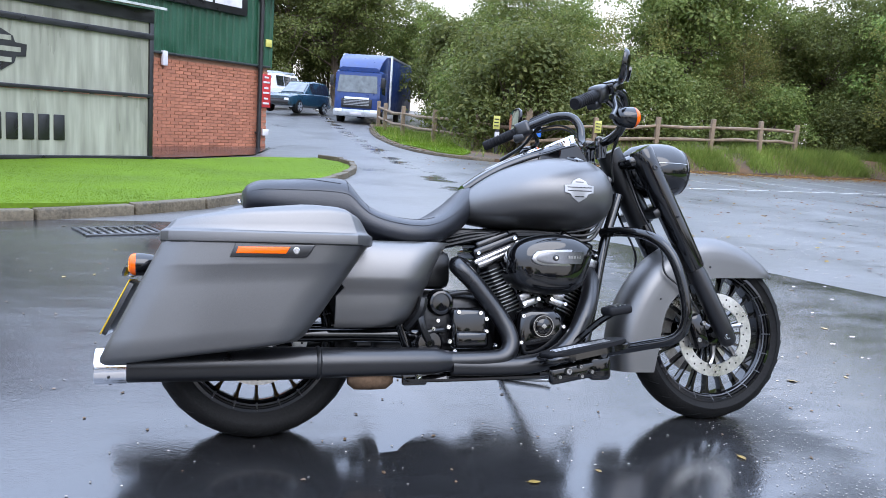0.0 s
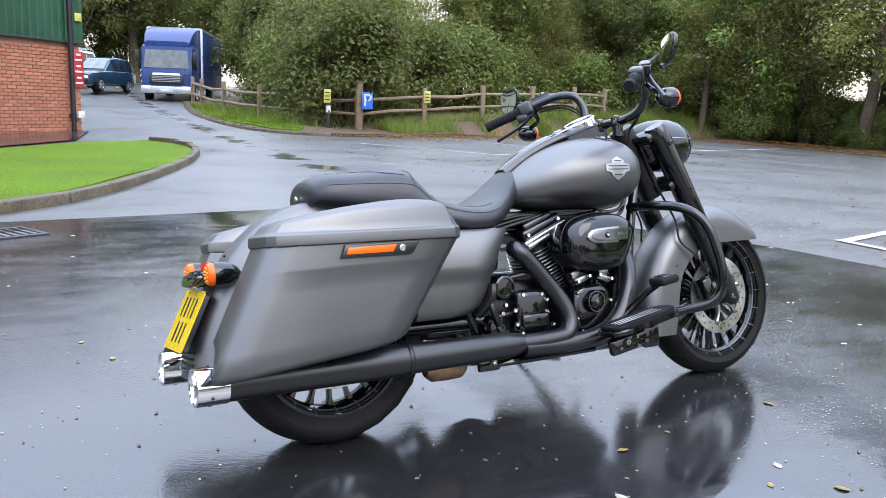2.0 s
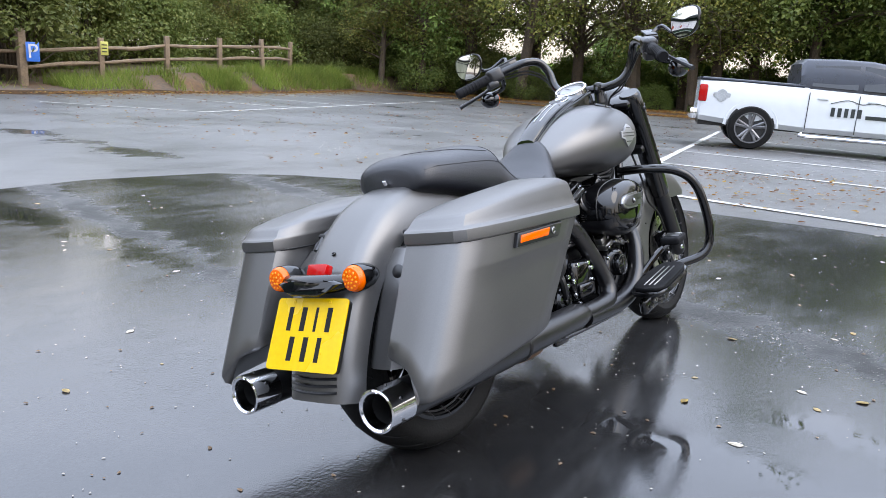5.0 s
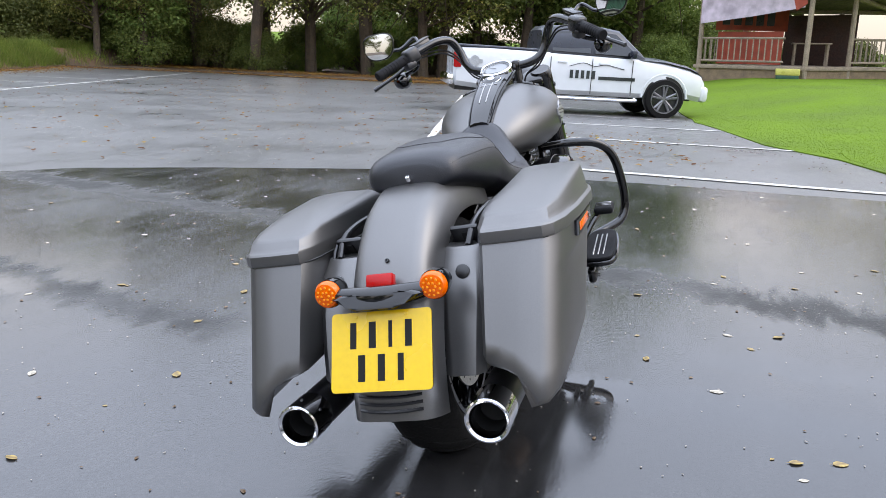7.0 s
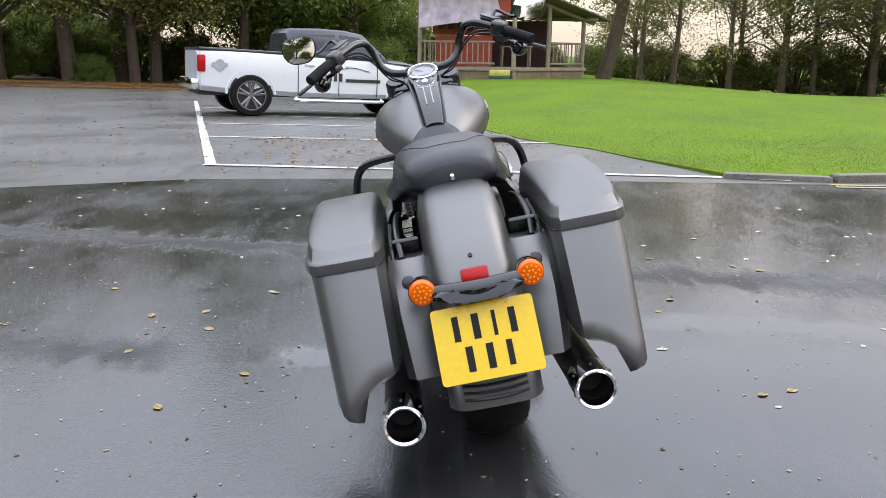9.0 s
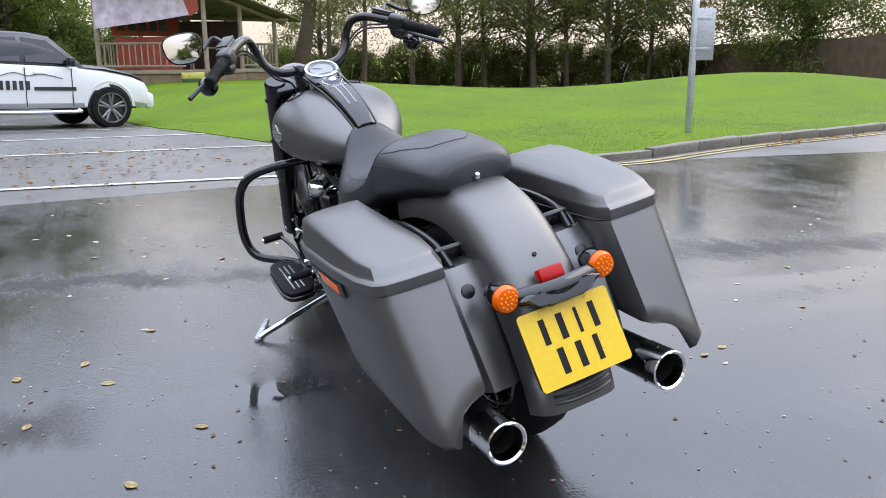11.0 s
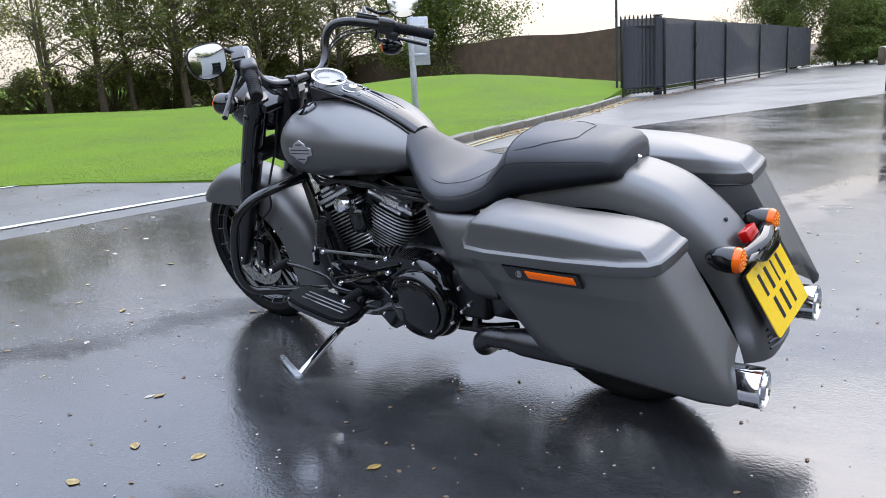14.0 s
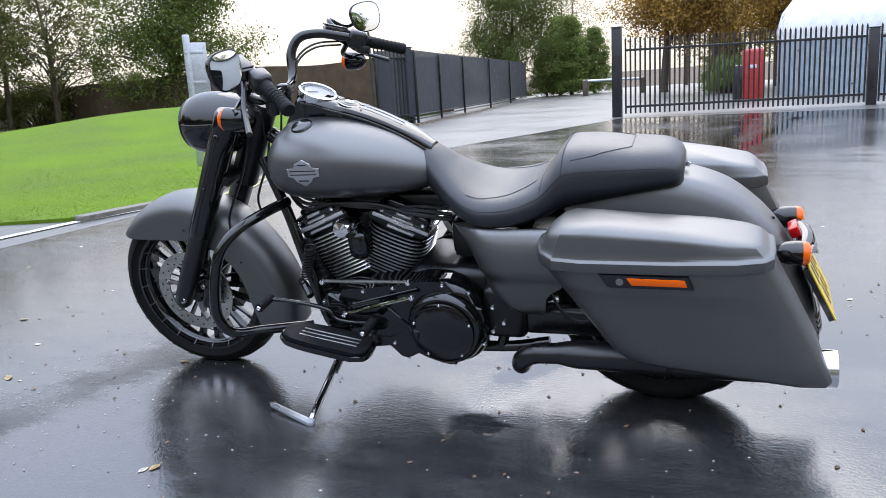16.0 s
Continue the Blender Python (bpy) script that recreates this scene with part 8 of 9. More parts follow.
# forks, headlamp, handlebar
AX = Vector((-0.475, 0, 0.88)).normalized()
for sgn in (-1, 1):
    foot = Vector((1.648, sgn * 0.112, 0.312))
    head = foot + AX * 0.735
    bm = bmesh.new()
    lathe(bm, [(0.02, -0.035), (0.03, -0.02), (0.033, 0.03), (0.033, 0.25), (0.029, 0.27), (0.029, 0.30)], foot, AX, 22, True)
    leg = part("fork_leg", bm, BLACK_SATIN, bike, "satin black fork leg")
    bm = bmesh.new()
    lathe(bm, [(0.034, 0.27), (0.0365, 0.275), (0.0365, 0.29), (0.038, 0.295), (0.04, 0.44), (0.042, 0.68), (0.042, 0.725), (0.036, 0.735), (0.0, 0.735)], foot, AX, 24)
    cover = part("fork_cover", bm, BLACK_GLOSS, leg, "broad gloss black fork cover")
    for k in (0.66, 0.47):
        bolt(cover, foot + AX * k + Vector((0, sgn * 0.041, 0)), (0, sgn, 0), 0.012 if k > 0.6 else 0.006, 0.006, BLACK_SATIN)
    bm = bmesh.new()
    box(bm, foot + Vector((-0.105, -sgn * 0.022, 0.015)), (0.055, 0.052, 0.125), 0.014, Matrix.Rotation(radians(-18), 3, "Y"))
    cal = part("brake_caliper", bm, BLACK_GLOSS, leg, "black brake caliper")
    for dz in (-0.03, 0.03):
        bolt(cal, foot + Vector((-0.105 + dz * 0.3, sgn * 0.006, 0.015 + dz)), (0, sgn, 0), 0.011, 0.006, STEEL)
    bm = bmesh.new()
    tube(bm, [foot + Vector((-0.11, sgn * 0.0, 0.08)), foot + Vector((-0.17, 0, 0.16)), foot + Vector((-0.24, sgn * -0.01, 0.22)), foot + Vector((-0.25, -sgn * 0.02, 0.3)), foot + AX * 0.5 + Vector((-0.09, -sgn * 0.03, 0)), foot + AX * 0.66 + Vector((-0.06, -sgn * 0.05, 0))], 0.0042, 7, 5)
    part("brake_hose", bm, BLACK_MATTE, leg)
for h, lbl in ((0.70, "upper_clamp"), (0.50, "lower_clamp")):
    c = Vector((1.648, 0, 0.312)) + AX * h + Vector((-0.02, 0, 0))
    bm = bmesh.new()
    box(bm, c, (0.09, 0.25, 0.035), 0.012, Matrix.Rotation(radians(-28), 3, "Y"))
    part(lbl, bm, BLACK_GLOSS if h > 0.6 else BLACK_MATTE, bike)
bm = bmesh.new()
tube(bm, [Vector((1.648, 0, 0.312)) + AX * 0.45 + Vector((-0.06, 0, 0)), Vector((1.648, 0, 0.312)) + AX * 0.74 + Vector((-0.06, 0, 0))], 0.045, 16, 1)
part("steering_head", bm, BLACK_MATTE, bike)

hl = Vector((1.322, 0, 0.9))
bm = bmesh.new()
lathe(bm, [(0.03, -0.035), (0.062, -0.024), (0.084, 0.005), (0.096, 0.05), (0.101, 0.095), (0.101, 0.13), (0.097, 0.158), (0.089, 0.18), (0.082, 0.19)], hl, (1, 0, 0.02), 48)
head = part("headlamp", bm, BLACK_GLOSS, bike, "smooth gloss black headlamp shell", sharp=70)
bm = bmesh.new()
lathe(bm, [(0.082, 0.188), (0.083, 0.194), (0.078, 0.2), (0.072, 0.199), (0.07, 0.18)], hl, (1, 0, 0.02), 40)
part("trim_ring", bm, BLACK_GLOSS, head)
bm = bmesh.new()
lathe(bm, [(0.072, 0.194), (0.055, 0.204), (0.03, 0.21), (0.0, 0.212)], hl, (1, 0, 0.02), 30)
part("lens", bm, GLASS, head)
bm = bmesh.new()
lathe(bm, [(0.071, 0.18), (0.05, 0.14), (0.02, 0.12), (0.0, 0.12)], hl, (1, 0, 0.02), 26)
part("bulb_reflector", bm, CHROME, head)
for sgn in (-1, 1):
    bm = bmesh.new()
    tube(bm, [hl + Vector((x, sgn * math.sqrt(r * r - 0.0004), 0.02)) for x, r in ((0.06, 0.098), (0.1, 0.1018), (0.13, 0.1018), (0.16, 0.0972), (0.182, 0.0892))], 0.0016, 5, 3)
    part("seam", bm, STEEL, head)

BAR = [(1.185, 0.0, 0.985), (1.19, 0.10, 0.99), (1.205, 0.15, 1.02), (1.21, 0.175, 1.08), (1.185, 0.2, 1.123), (1.135, 0.235, 1.128), (1.08, 0.282, 1.108), (1.045, 0.31, 1.092)]
bm = bmesh.new()
tube(bm, [(x, -y, z) for x, y, z in BAR[:0:-1]] + BAR, 0.0155, 14, 6)
bar = part("handlebar", bm, BLACK_GLOSS, bike, "gloss black mini-ape handlebar")
for sgn in (-1, 1):
    bm = bmesh.new()
    tube(bm, [(1.185, sgn * 0.045, 0.93), (1.185, sgn * 0.045, 0.985)], 0.02, 14, 1)
    box(bm, (1.185, sgn * 0.045, 0.985), (0.045, 0.03, 0.045), 0.01)
    part("riser", bm, BLACK_GLOSS, bar)
    a, b = Vector((1.058, sgn * 0.3, 1.098)), Vector((0.908, sgn * 0.415, 1.028))
    d = (b - a).normalized()
    L = (b - a).length
    bm = bmesh.new()
    lathe(bm, [(0.0185, 0.055), (0.0195, 0.06), (0.019, 0.1), (0.0175, 0.13), (0.019, L - 0.012), (0.0195, L - 0.006), (0.0165, L), (0, L)], a, d, 20)
    grip = part("grip", bm, GRIP_RUBBER, bar, "black ribbed rubber grip")
    bm = bmesh.new()
    for k in range(7):
        lathe(bm, [(0.0185, 0.09 + 0.014 * k), (0.0197, 0.0915 + 0.014 * k), (0.0197, 0.0945 + 0.014 * k), (0.0185, 0.096 + 0.014 * k)], a, d, 16)
    part("rib", bm, GRIP_RUBBER, grip)
    # switch housing
    bm = bmesh.new()
    R = d.to_track_quat("Y", "Z").to_matrix()
    box(bm, a + d * 0.03, (0.052, 0.062, 0.058), 0.014, R, 3)
    box(bm, a + d * 0.035 + Vector((-0.012, 0, -0.032)), (0.036, 0.045, 0.03), 0.008, R)
    sw = part("switch_housing", bm, BLACK_SATIN, bar)
    for k in range(3):
        bm = bmesh.new()
        box(bm, a + d * (0.015 + 0.018 * k) + Vector((-0.026, 0, 0.006 - 0.004 * k)), (0.008, 0.012, 0.016), 0.003, R)
        part("button", bm, GRIP_RUBBER, sw)
    # master cylinder, lever and its perch
    bm = bmesh.new()
    box(bm, a - d * 0.005 + Vector((0.035, 0, 0.02)), (0.045, 0.085, 0.034), 0.008, R)
    mc = part("master_cylinder", bm, BLACK_GLOSS, bar)
    bm = bmesh.new()
    box(bm, a - d * 0.005 + Vector((0.035, 0, 0.039)), (0.04, 0.078, 0.006), 0.002, R)
    part("reservoir_cover", bm, BLACK_SATIN, mc)
    bm = bmesh.new()
    tube(bm, [a + Vector((0.045, 0, 0.002)), a + d * 0.05 + Vector((0.062, 0, -0.004)), a + d * 0.1 + Vector((0.075, sgn * 0.03, -0.03)), Vector((1.0, sgn * 0.475, 0.985))], [0.008, 0.008, 0.0065, 0.0085], 8, 4)
    part("lever", bm, BLACK_SATIN, mc, "black hand lever")
    # indicator hung below
    c = Vector((1.1, sgn * 0.39, 1.005))
    bm = bmesh.new()
    tube(bm, [a + d * 0.01 + Vector((0.02, 0, -0.02)), a + Vector((0.04, sgn * 0.025, -0.055)), c + Vector((-0.01, 0, 0.015))], 0.009, 8, 3)
    lathe(bm, [(0.006, -0.052), (0.022, -0.042), (0.031, -0.02), (0.0325, 0.0), (0.0325, 0.014)], c, (1, 0, 0.05), 22)
    ind = part("front_indicator", bm, BLACK_GLOSS, bar, "black bullet indicator with an amber lens")
    bm = bmesh.new()
    lathe(bm, [(0.031, 0.012), (0.031, 0.02), (0.024, 0.03), (0.0, 0.034)], c, (1, 0, 0.05), 22)
    part("lens", bm, AMBER, ind)
    # mirror
    mcen = Vector((1.05, sgn * 0.445, 1.143))
    mn = Vector((-0.9, 0.42, 0.19) if sgn < 0 else (-0.98, 0.05, 0.05)).normalized()
    mu = Vector((0, 0, 1))
    ms = mn.cross(mu).normalized()
    mu = ms.cross(mn)
    outl = []
    for k in range(28):
        t = 2 * math.pi * k / 28
        cc, ss = math.cos(t), math.sin(t)
        outl.append((0.065 * math.copysign(abs(cc) ** 0.72, cc) * (1 + 0.16 * ss), 0.051 * math.copysign(abs(ss) ** 0.78, ss)))
    bm = bmesh.new()
    rings = [[mcen + (ms * u * -sgn + mu * v) * f + mn * o for u, v in outl] for f, o in ((0.35, -0.02), (0.7, -0.016), (0.93, -0.009), (1.0, 0.0), (1.0, 0.004), (0.95, 0.005))]
    ring_loft(bm, rings)
    mir = part("mirror", bm, BLACK_GLOSS, bar, "black-backed rear-view mirror")
    bm = bmesh.new()
    ring_loft(bm, [[mcen + (ms * u * -sgn + mu * v) * 0.925 * f + mn * (0.0062 + 0.002 * (1 - f * f)) for u, v in outl] for f in (1.0, 0.85, 0.65, 0.45, 0.25, 0.08)], (False, True))
    part("mirror_glass", bm, MIRROR, mir)
    bm = bmesh.new()
    tube(bm, [a + Vector((0.045, 0, 0.035)), a + Vector((0.075, sgn * 0.03, 0.06)), mcen + Vector((0.05, -sgn * 0.06, -0.02)), mcen - mn * 0.022], [0.008, 0.007, 0.006, 0.007], 8, 4)
    part("mirror_stem", bm, BLACK_GLOSS, mir)
    for off in (0.0, 0.012):
        bm = bmesh.new()
        tube(bm, [a + Vector((0.03, 0, -0.01 - off)), (1.15, sgn * 0.232, 1.095 - off), (1.198, sgn * 0.185, 1.06 - off), (1.2, sgn * 0.13, 0.985 - off), (1.215, sgn * 0.07, 0.94), (1.23, sgn * 0.05, 0.85)], 0.0034, 7, 5)
        part("cable", bm, BLACK_MATTE, bar)


# engine
CR = Vector((0.93, 0, 0.29))


def cylinder(tilt, name):
    ax = Vector((math.sin(radians(tilt)), 0, math.cos(radians(tilt))))
    fw = Vector((ax.z, 0, -ax.x))
    hand = 1 if tilt > 0 else -1.6
    bm = bmesh.new()
    core = [(0.085 * math.copysign(abs(math.cos(t)) ** 0.6, math.cos(t)), 0.08 * math.copysign(abs(math.sin(t)) ** 0.6, math.sin(t))) for t in (2 * math.pi * k / 24 for k in range(24))]
    slab(bm, core, lambda u, v, d: CR + ax * d + fw * u + Vector((0, v, 0)), 0.09, 0.31)
    cyl = part(name, bm, BLACK_MATTE, bike, "finned black engine cylinder with bright edges")
    outline = []
    for k in range(28):
        t = 2 * math.pi * k / 28
        c, s = math.cos(t), math.sin(t)
        outline.append((0.108 * math.copysign(abs(c) ** 0.6, c), 0.1 * math.copysign(abs(s) ** 0.62, s)))
    for k in range(13):
        h = 0.135 + 0.0125 * k
        g = 1.0 - 0.012 * abs(k - 7)
        bm = bmesh.new()
        slab(bm, [(u * g, v * g) for u, v in outline], lambda u, v, d: CR + ax * (h + d) + fw * u + Vector((0, v, 0)), -0.0018, 0.0018)
        fin = part("fin", bm, BLACK_SATIN, cyl)
        bm = bmesh.new()
        pts = [CR + ax * h + fw * (u * g * 1.003) + Vector((0, v * g * 1.003, 0)) for u, v in outline]
        tube(bm, pts + [pts[0]], 0.0026, 4, 1)
        part("fin_edge", bm, FIN_EDGE, fin)
    R = Matrix((fw, Vector((0, 1, 0)), ax)).transposed()
    bm = bmesh.new()
    box(bm, CR + ax * 0.318, (0.188, 0.192, 0.036), 0.01, R)
    part("cylinder_head", bm, BLACK_MATTE, cyl)
    bm = bmesh.new()
    box(bm, CR + ax * 0.353 + fw * 0.008 * hand, (0.172, 0.19, 0.04), 0.012, R, 3)
    box(bm, CR + ax * 0.376 + fw * 0.008 * hand, (0.13, 0.165, 0.03), 0.012, R, 3)
    rock = part("rocker_cover", bm, BLACK_GLOSS, cyl, "gloss black rocker cover")
    bm = bmesh.new()
    box(bm, CR + ax * 0.331 + fw * 0.008 * hand, (0.188, 0.204, 0.015), 0.004, R)
    part("gasket_rim", bm, FIN_EDGE, rock)
    for k, reach in enumerate((0.09, 0.055, 0.07, 0.05)):
        bm = bmesh.new()
        box(bm, CR + ax * (0.312 + 0.017 * k) + fw * 0.012 * hand + Vector((0, 0.094, 0)), (reach, 0.026, 0.009), 0.003, R)
        part("rocker_rib", bm, FIN_EDGE, rock)
    bm = bmesh.new()
    box(bm, CR + ax * 0.316 + fw * 0.01 * hand + Vector((0, -0.09, 0)), (0.17, 0.03, 0.016), 0.004, R)
    part("head_lug", bm, STEEL, rock)
    for sx in (-1, 1):
        for sy in (-1, 1):
            bolt(rock, CR + ax * 0.362 + fw * (0.068 * sx + 0.008 * hand) + Vector((0, sy * 0.098, -0.008)), (0, sy, 0.1), 0.0085, 0.008, CHROME)
    for sy in (-1, 1):
        bm = bmesh.new()
        tube(bm, [CR + ax * 0.12 + fw * 0.012 * (1 if tilt < 0 else -1) + Vector((0, -0.11, 0)) + fw * sy * 0.014, CR + ax * 0.3 + fw * sy * 0.02 + Vector((0, -0.1, 0))], 0.0095, 10, 1)
        part("pushrod_tube", bm, BLACK_GLOSS, cyl)
    return cyl


cylinder(22.5, "front_cylinder")
cylinder(-22.5, "rear_cylinder")

bm = bmesh.new()
lathe(bm, [(0.09, -0.13), (0.115, -0.1), (0.125, -0.05), (0.125, 0.08), (0.11, 0.12)], (0.93, 0, 0.29), (0, 1, 0), 32, True)
box(bm, (0.93, 0, 0.2), (0.32, 0.2, 0.07), 0.03)
crank = part("crankcase", bm, BLACK_MATTE, bike, "black crankcase")
# cam cover, with the round timer cover on it
bm = bmesh.new()
slab(bm, [(0.835, 0.395), (0.825, 0.33), (0.835, 0.255), (0.9, 0.235), (0.985, 0.25), (1.0, 0.33), (0.985, 0.39), (0.95, 0.41), (0.87, 0.41)], lambda u, v, d: (u, -0.12 - d, v), 0, 0.065, 0.022, 3)
cam_cover = part("cam_cover", bm, BLACK_GLOSS, crank)
bm = bmesh.new()
lathe(bm, [(0.038, 0), (0.038, 0.014), (0.036, 0.02), (0.031, 0.02), (0.029, 0.016), (0.026, 0.016), (0.024, 0.021), (0.012, 0.024), (0.0, 0.025)], (0.905, -0.186, 0.353), (0, -1, 0), 36)
tcov = part("timer_cover", bm, BLACK_GLOSS, cam_cover)
bm = bmesh.new()
lathe(bm, [(0.0345, 0.0195), (0.0345, 0.0212), (0.0325, 0.0212), (0.032, 0.0195)], (0.905, -0.186, 0.353), (0, -1, 0), 36)
lathe(bm, [(0.0095, 0.021), (0.0095, 0.0262), (0, 0.0265)], (0.905, -0.186, 0.353), (0, -1, 0), 4)
part("timer_ring", bm, STEEL, tcov)
for a in range(5):
    t = 2 * math.pi * a / 5
    bolt(tcov, (0.905 + math.cos(t) * 0.0275, -0.203, 0.353 + math.sin(t) * 0.0275), (0, -1, 0), 0.003, 0.003, STEEL)
for x, z in ((0.845, 0.385), (0.838, 0.3), (0.86, 0.255), (0.975, 0.265), (0.985, 0.35)):
    bolt(cam_cover, (x, -0.178, z), (0, -1, 0), 0.009, 0.009, CHROME)
for x, t in ((0.868, -20), (0.962, 20)):
    bm = bmesh.new()
    box(bm, (x, -0.165, 0.428), (0.058, 0.036, 0.022), 0.006, Matrix.Rotation(radians(t), 3, "Y"))
    box(bm, (x + t * 0.0006, -0.155, 0.448), (0.04, 0.03, 0.024), 0.006, Matrix.Rotation(radians(t), 3, "Y"))
    blk = part("tappet_cover", bm, STEEL, crank)
    for s in (-1, 1):
        bolt(blk, (x + s * 0.024, -0.186, 0.43 - s * t * 0.0004), (0, -1, 0.2), 0.008, 0.01, CHROME)

# air cleaner: a teardrop shell, its face cut by a steel insert
ac = Vector((0.92, 0, 0.552))
AIR = [(-0.134, -0.02), (-0.129, 0.028), (-0.098, 0.07), (-0.035, 0.091), (0.035, 0.096), (0.1, 0.085), (0.149, 0.052), (0.147, 0.012), (0.122, -0.048), (0.082, -0.086), (0.005, -0.096), (-0.064, -0.085), (-0.112, -0.062)]
out = [tuple(map(float, p)) for p in spline(AIR + AIR[:1], 4)][:-1]
bm = bmesh.new()
ring_loft(bm, [[(ac.x + u * f, y, ac.z + v * f) for u, v in out] for f, y in ((0.84, -0.11), (0.93, -0.12), (1.0, -0.15), (1.0, -0.19), (0.985, -0.208), (0.955, -0.222), (0.88, -0.238), (0.7, -0.247), (0.4, -0.251), (0.1, -0.252))])
air = part("air_cleaner", bm, BLACK_GLOSS, bike, "gloss black teardrop air cleaner cover", sharp=60)
bm = bmesh.new()
INS = [(-0.078, 0.015), (-0.073, 0.028), (-0.06, 0.039), (-0.036, 0.043), (0.03, 0.046), (0.122, 0.05), (0.118, 0.02), (0.108, -0.006), (0.03, -0.006), (-0.04, -0.006), (-0.06, -0.001), (-0.073, 0.006)]
put = lambda u, v, d: (ac.x + u, -0.2475 - d + 3.0 * max(0, u - 0.04) ** 2, ac.z + v)
slab(bm, INS, put, -0.004, 0.011, 0.004)
tr = part("insert_plate", bm, STEEL, air, "brushed steel insert plate")
bm = bmesh.new()
slab(bm, [(0.018 + (u - 0.018) * 0.86, 0.02 + (v - 0.02) * 0.72) for u, v in INS], put, 0.0, 0.0122, 0.001)
part("insert_face", bm, INSERT_GREY, tr)
bolt(tr, (ac.x + 0.002, -0.2585, ac.z + 0.02), (0, -1, 0), 0.0125, 0.005, BLACK_GLOSS)
bolt(tr, (ac.x + 0.002, -0.261, ac.z + 0.02), (0, -1, 0), 0.0065, 0.005, CHROME)
bm = bmesh.new()
for k in range(5):
    slab(bm, [(0.045 + 0.01 * k, 0.018), (0.052 + 0.01 * k, 0.018), (0.052 + 0.01 * k, 0.027), (0.045 + 0.01 * k, 0.027)], put, 0.011, 0.0128)
part("lettering", bm, STEEL, tr)
bm = bmesh.new()
tube(bm, [(ac.x + u * 1.003, -0.186, ac.z + v * 1.003) for u, v in out] + [(ac.x + out[0][0] * 1.003, -0.186, ac.z + out[0][1])], 0.002, 5, 1)
part("seam_ring", bm, BLACK_MATTE, air)

low = [(u, v) for u, v in out if v < -0.02]
bm = bmesh.new()
ring_loft(bm, [[(ac.x + u * f, y, ac.z + v * f) for u, v in low] for f, y in ((1.0, -0.12), (1.03, -0.13), (1.03, -0.2), (1.01, -0.214), (0.96, -0.226), (0.9, -0.233))], (False, False), False)
part("lower_band", bm, BLACK_SATIN, air, "satin black lower band of the cover")
# transmission, right side
bm = bmesh.new()
box(bm, (0.64, 0, 0.36), (0.28, 0.26, 0.2), 0.04, None, 3)
trans = part("transmission", bm, BLACK_MATTE, bike, "black transmission case")
bm = bmesh.new()
box(bm, (0.668, -0.15, 0.345), (0.125, 0.06, 0.13), 0.02, None, 3)
side = part("clutch_cover", bm, BLACK_GLOSS, trans)
bm = bmesh.new()
box(bm, (0.67, -0.183, 0.311), (0.108, 0.016, 0.05), 0.012, None, 3)
part("cover_plate", bm, BLACK_GLOSS, side)
for x, z in ((0.628, 0.397), (0.7, 0.394), (0.72, 0.375), (0.595, 0.35), (0.72, 0.335), (0.60, 0.305)):
    bolt(side, (x, -0.176, z), (0, -1, 0), 0.01, 0.008, CHROME)
bm = bmesh.new()
lathe(bm, [(0.042, 0), (0.043, 0.045), (0.037, 0.056), (0.03, 0.058), (0.027, 0.053), (0.0, 0.055)], (0.578, -0.1, 0.425), (0, -1, 0), 26)
part("starter", bm, BLACK_GLOSS, trans)
bm = bmesh.new()
lathe(bm, [(0.042, 0), (0.044, 0.04), (0.036, 0.05), (0.0, 0.052)], (0.535, -0.13, 0.30), (0, -1, 0), 26)
piv = part("pivot_cover", bm, BLACK_GLOSS, trans)
bolt(piv, (0.535, -0.182, 0.30), (0, -1, 0), 0.018, 0.008, BLACK_GLOSS)
for pts, r in (([(0.5, -0.17, 0.42), (0.505, -0.19, 0.36), (0.53, -0.18, 0.31)], 0.012), ([(0.49, -0.16, 0.30), (0.53, -0.18, 0.335), (0.59, -0.165, 0.34)], 0.008), ([(0.60, -0.13, 0.45), (0.68, -0.15, 0.46), (0.76, -0.13, 0.44), (0.80, -0.12, 0.40)], 0.007), ([(0.47, -0.15, 0.345), (0.5, -0.19, 0.4), (0.51, -0.19, 0.44)], 0.016)):
    bm = bmesh.new()
    tube(bm, pts, r, 8, 5)
    part("hose", bm, BLACK_MATTE, trans)
for x, y, z in ((0.56, -0.175, 0.37), (0.545, -0.178, 0.345), (0.615, -0.178, 0.275), (0.49, -0.17, 0.27), (0.76, -0.15, 0.29), (0.75, -0.15, 0.42)):
    bolt(trans, (x, y, z), (0, -1, 0), 0.009, 0.01, CHROME)

# primary cover, left side
bm = bmesh.new()
OUT = [(0.515, 0.30), (0.53, 0.23), (0.58, 0.18), (0.65, 0.17), (0.72, 0.19), (0.80, 0.225), (0.92, 0.215), (1.02, 0.235), (1.07, 0.29), (1.065, 0.36), (1.0, 0.405), (0.9, 0.42), (0.78, 0.435), (0.7, 0.45), (0.6, 0.44), (0.54, 0.39)]
slab(bm, [tuple(p) for p in spline(OUT + OUT[:1], 3)][:-1], lambda u, v, d: (u, 0.09 + d, v), 0, 0.115, 0.036, 5)
prim = part("primary_cover", bm, BLACK_GLOSS, bike, "gloss black primary cover")
DC = Vector((0.645, 0.2, 0.30))
bm = bmesh.new()
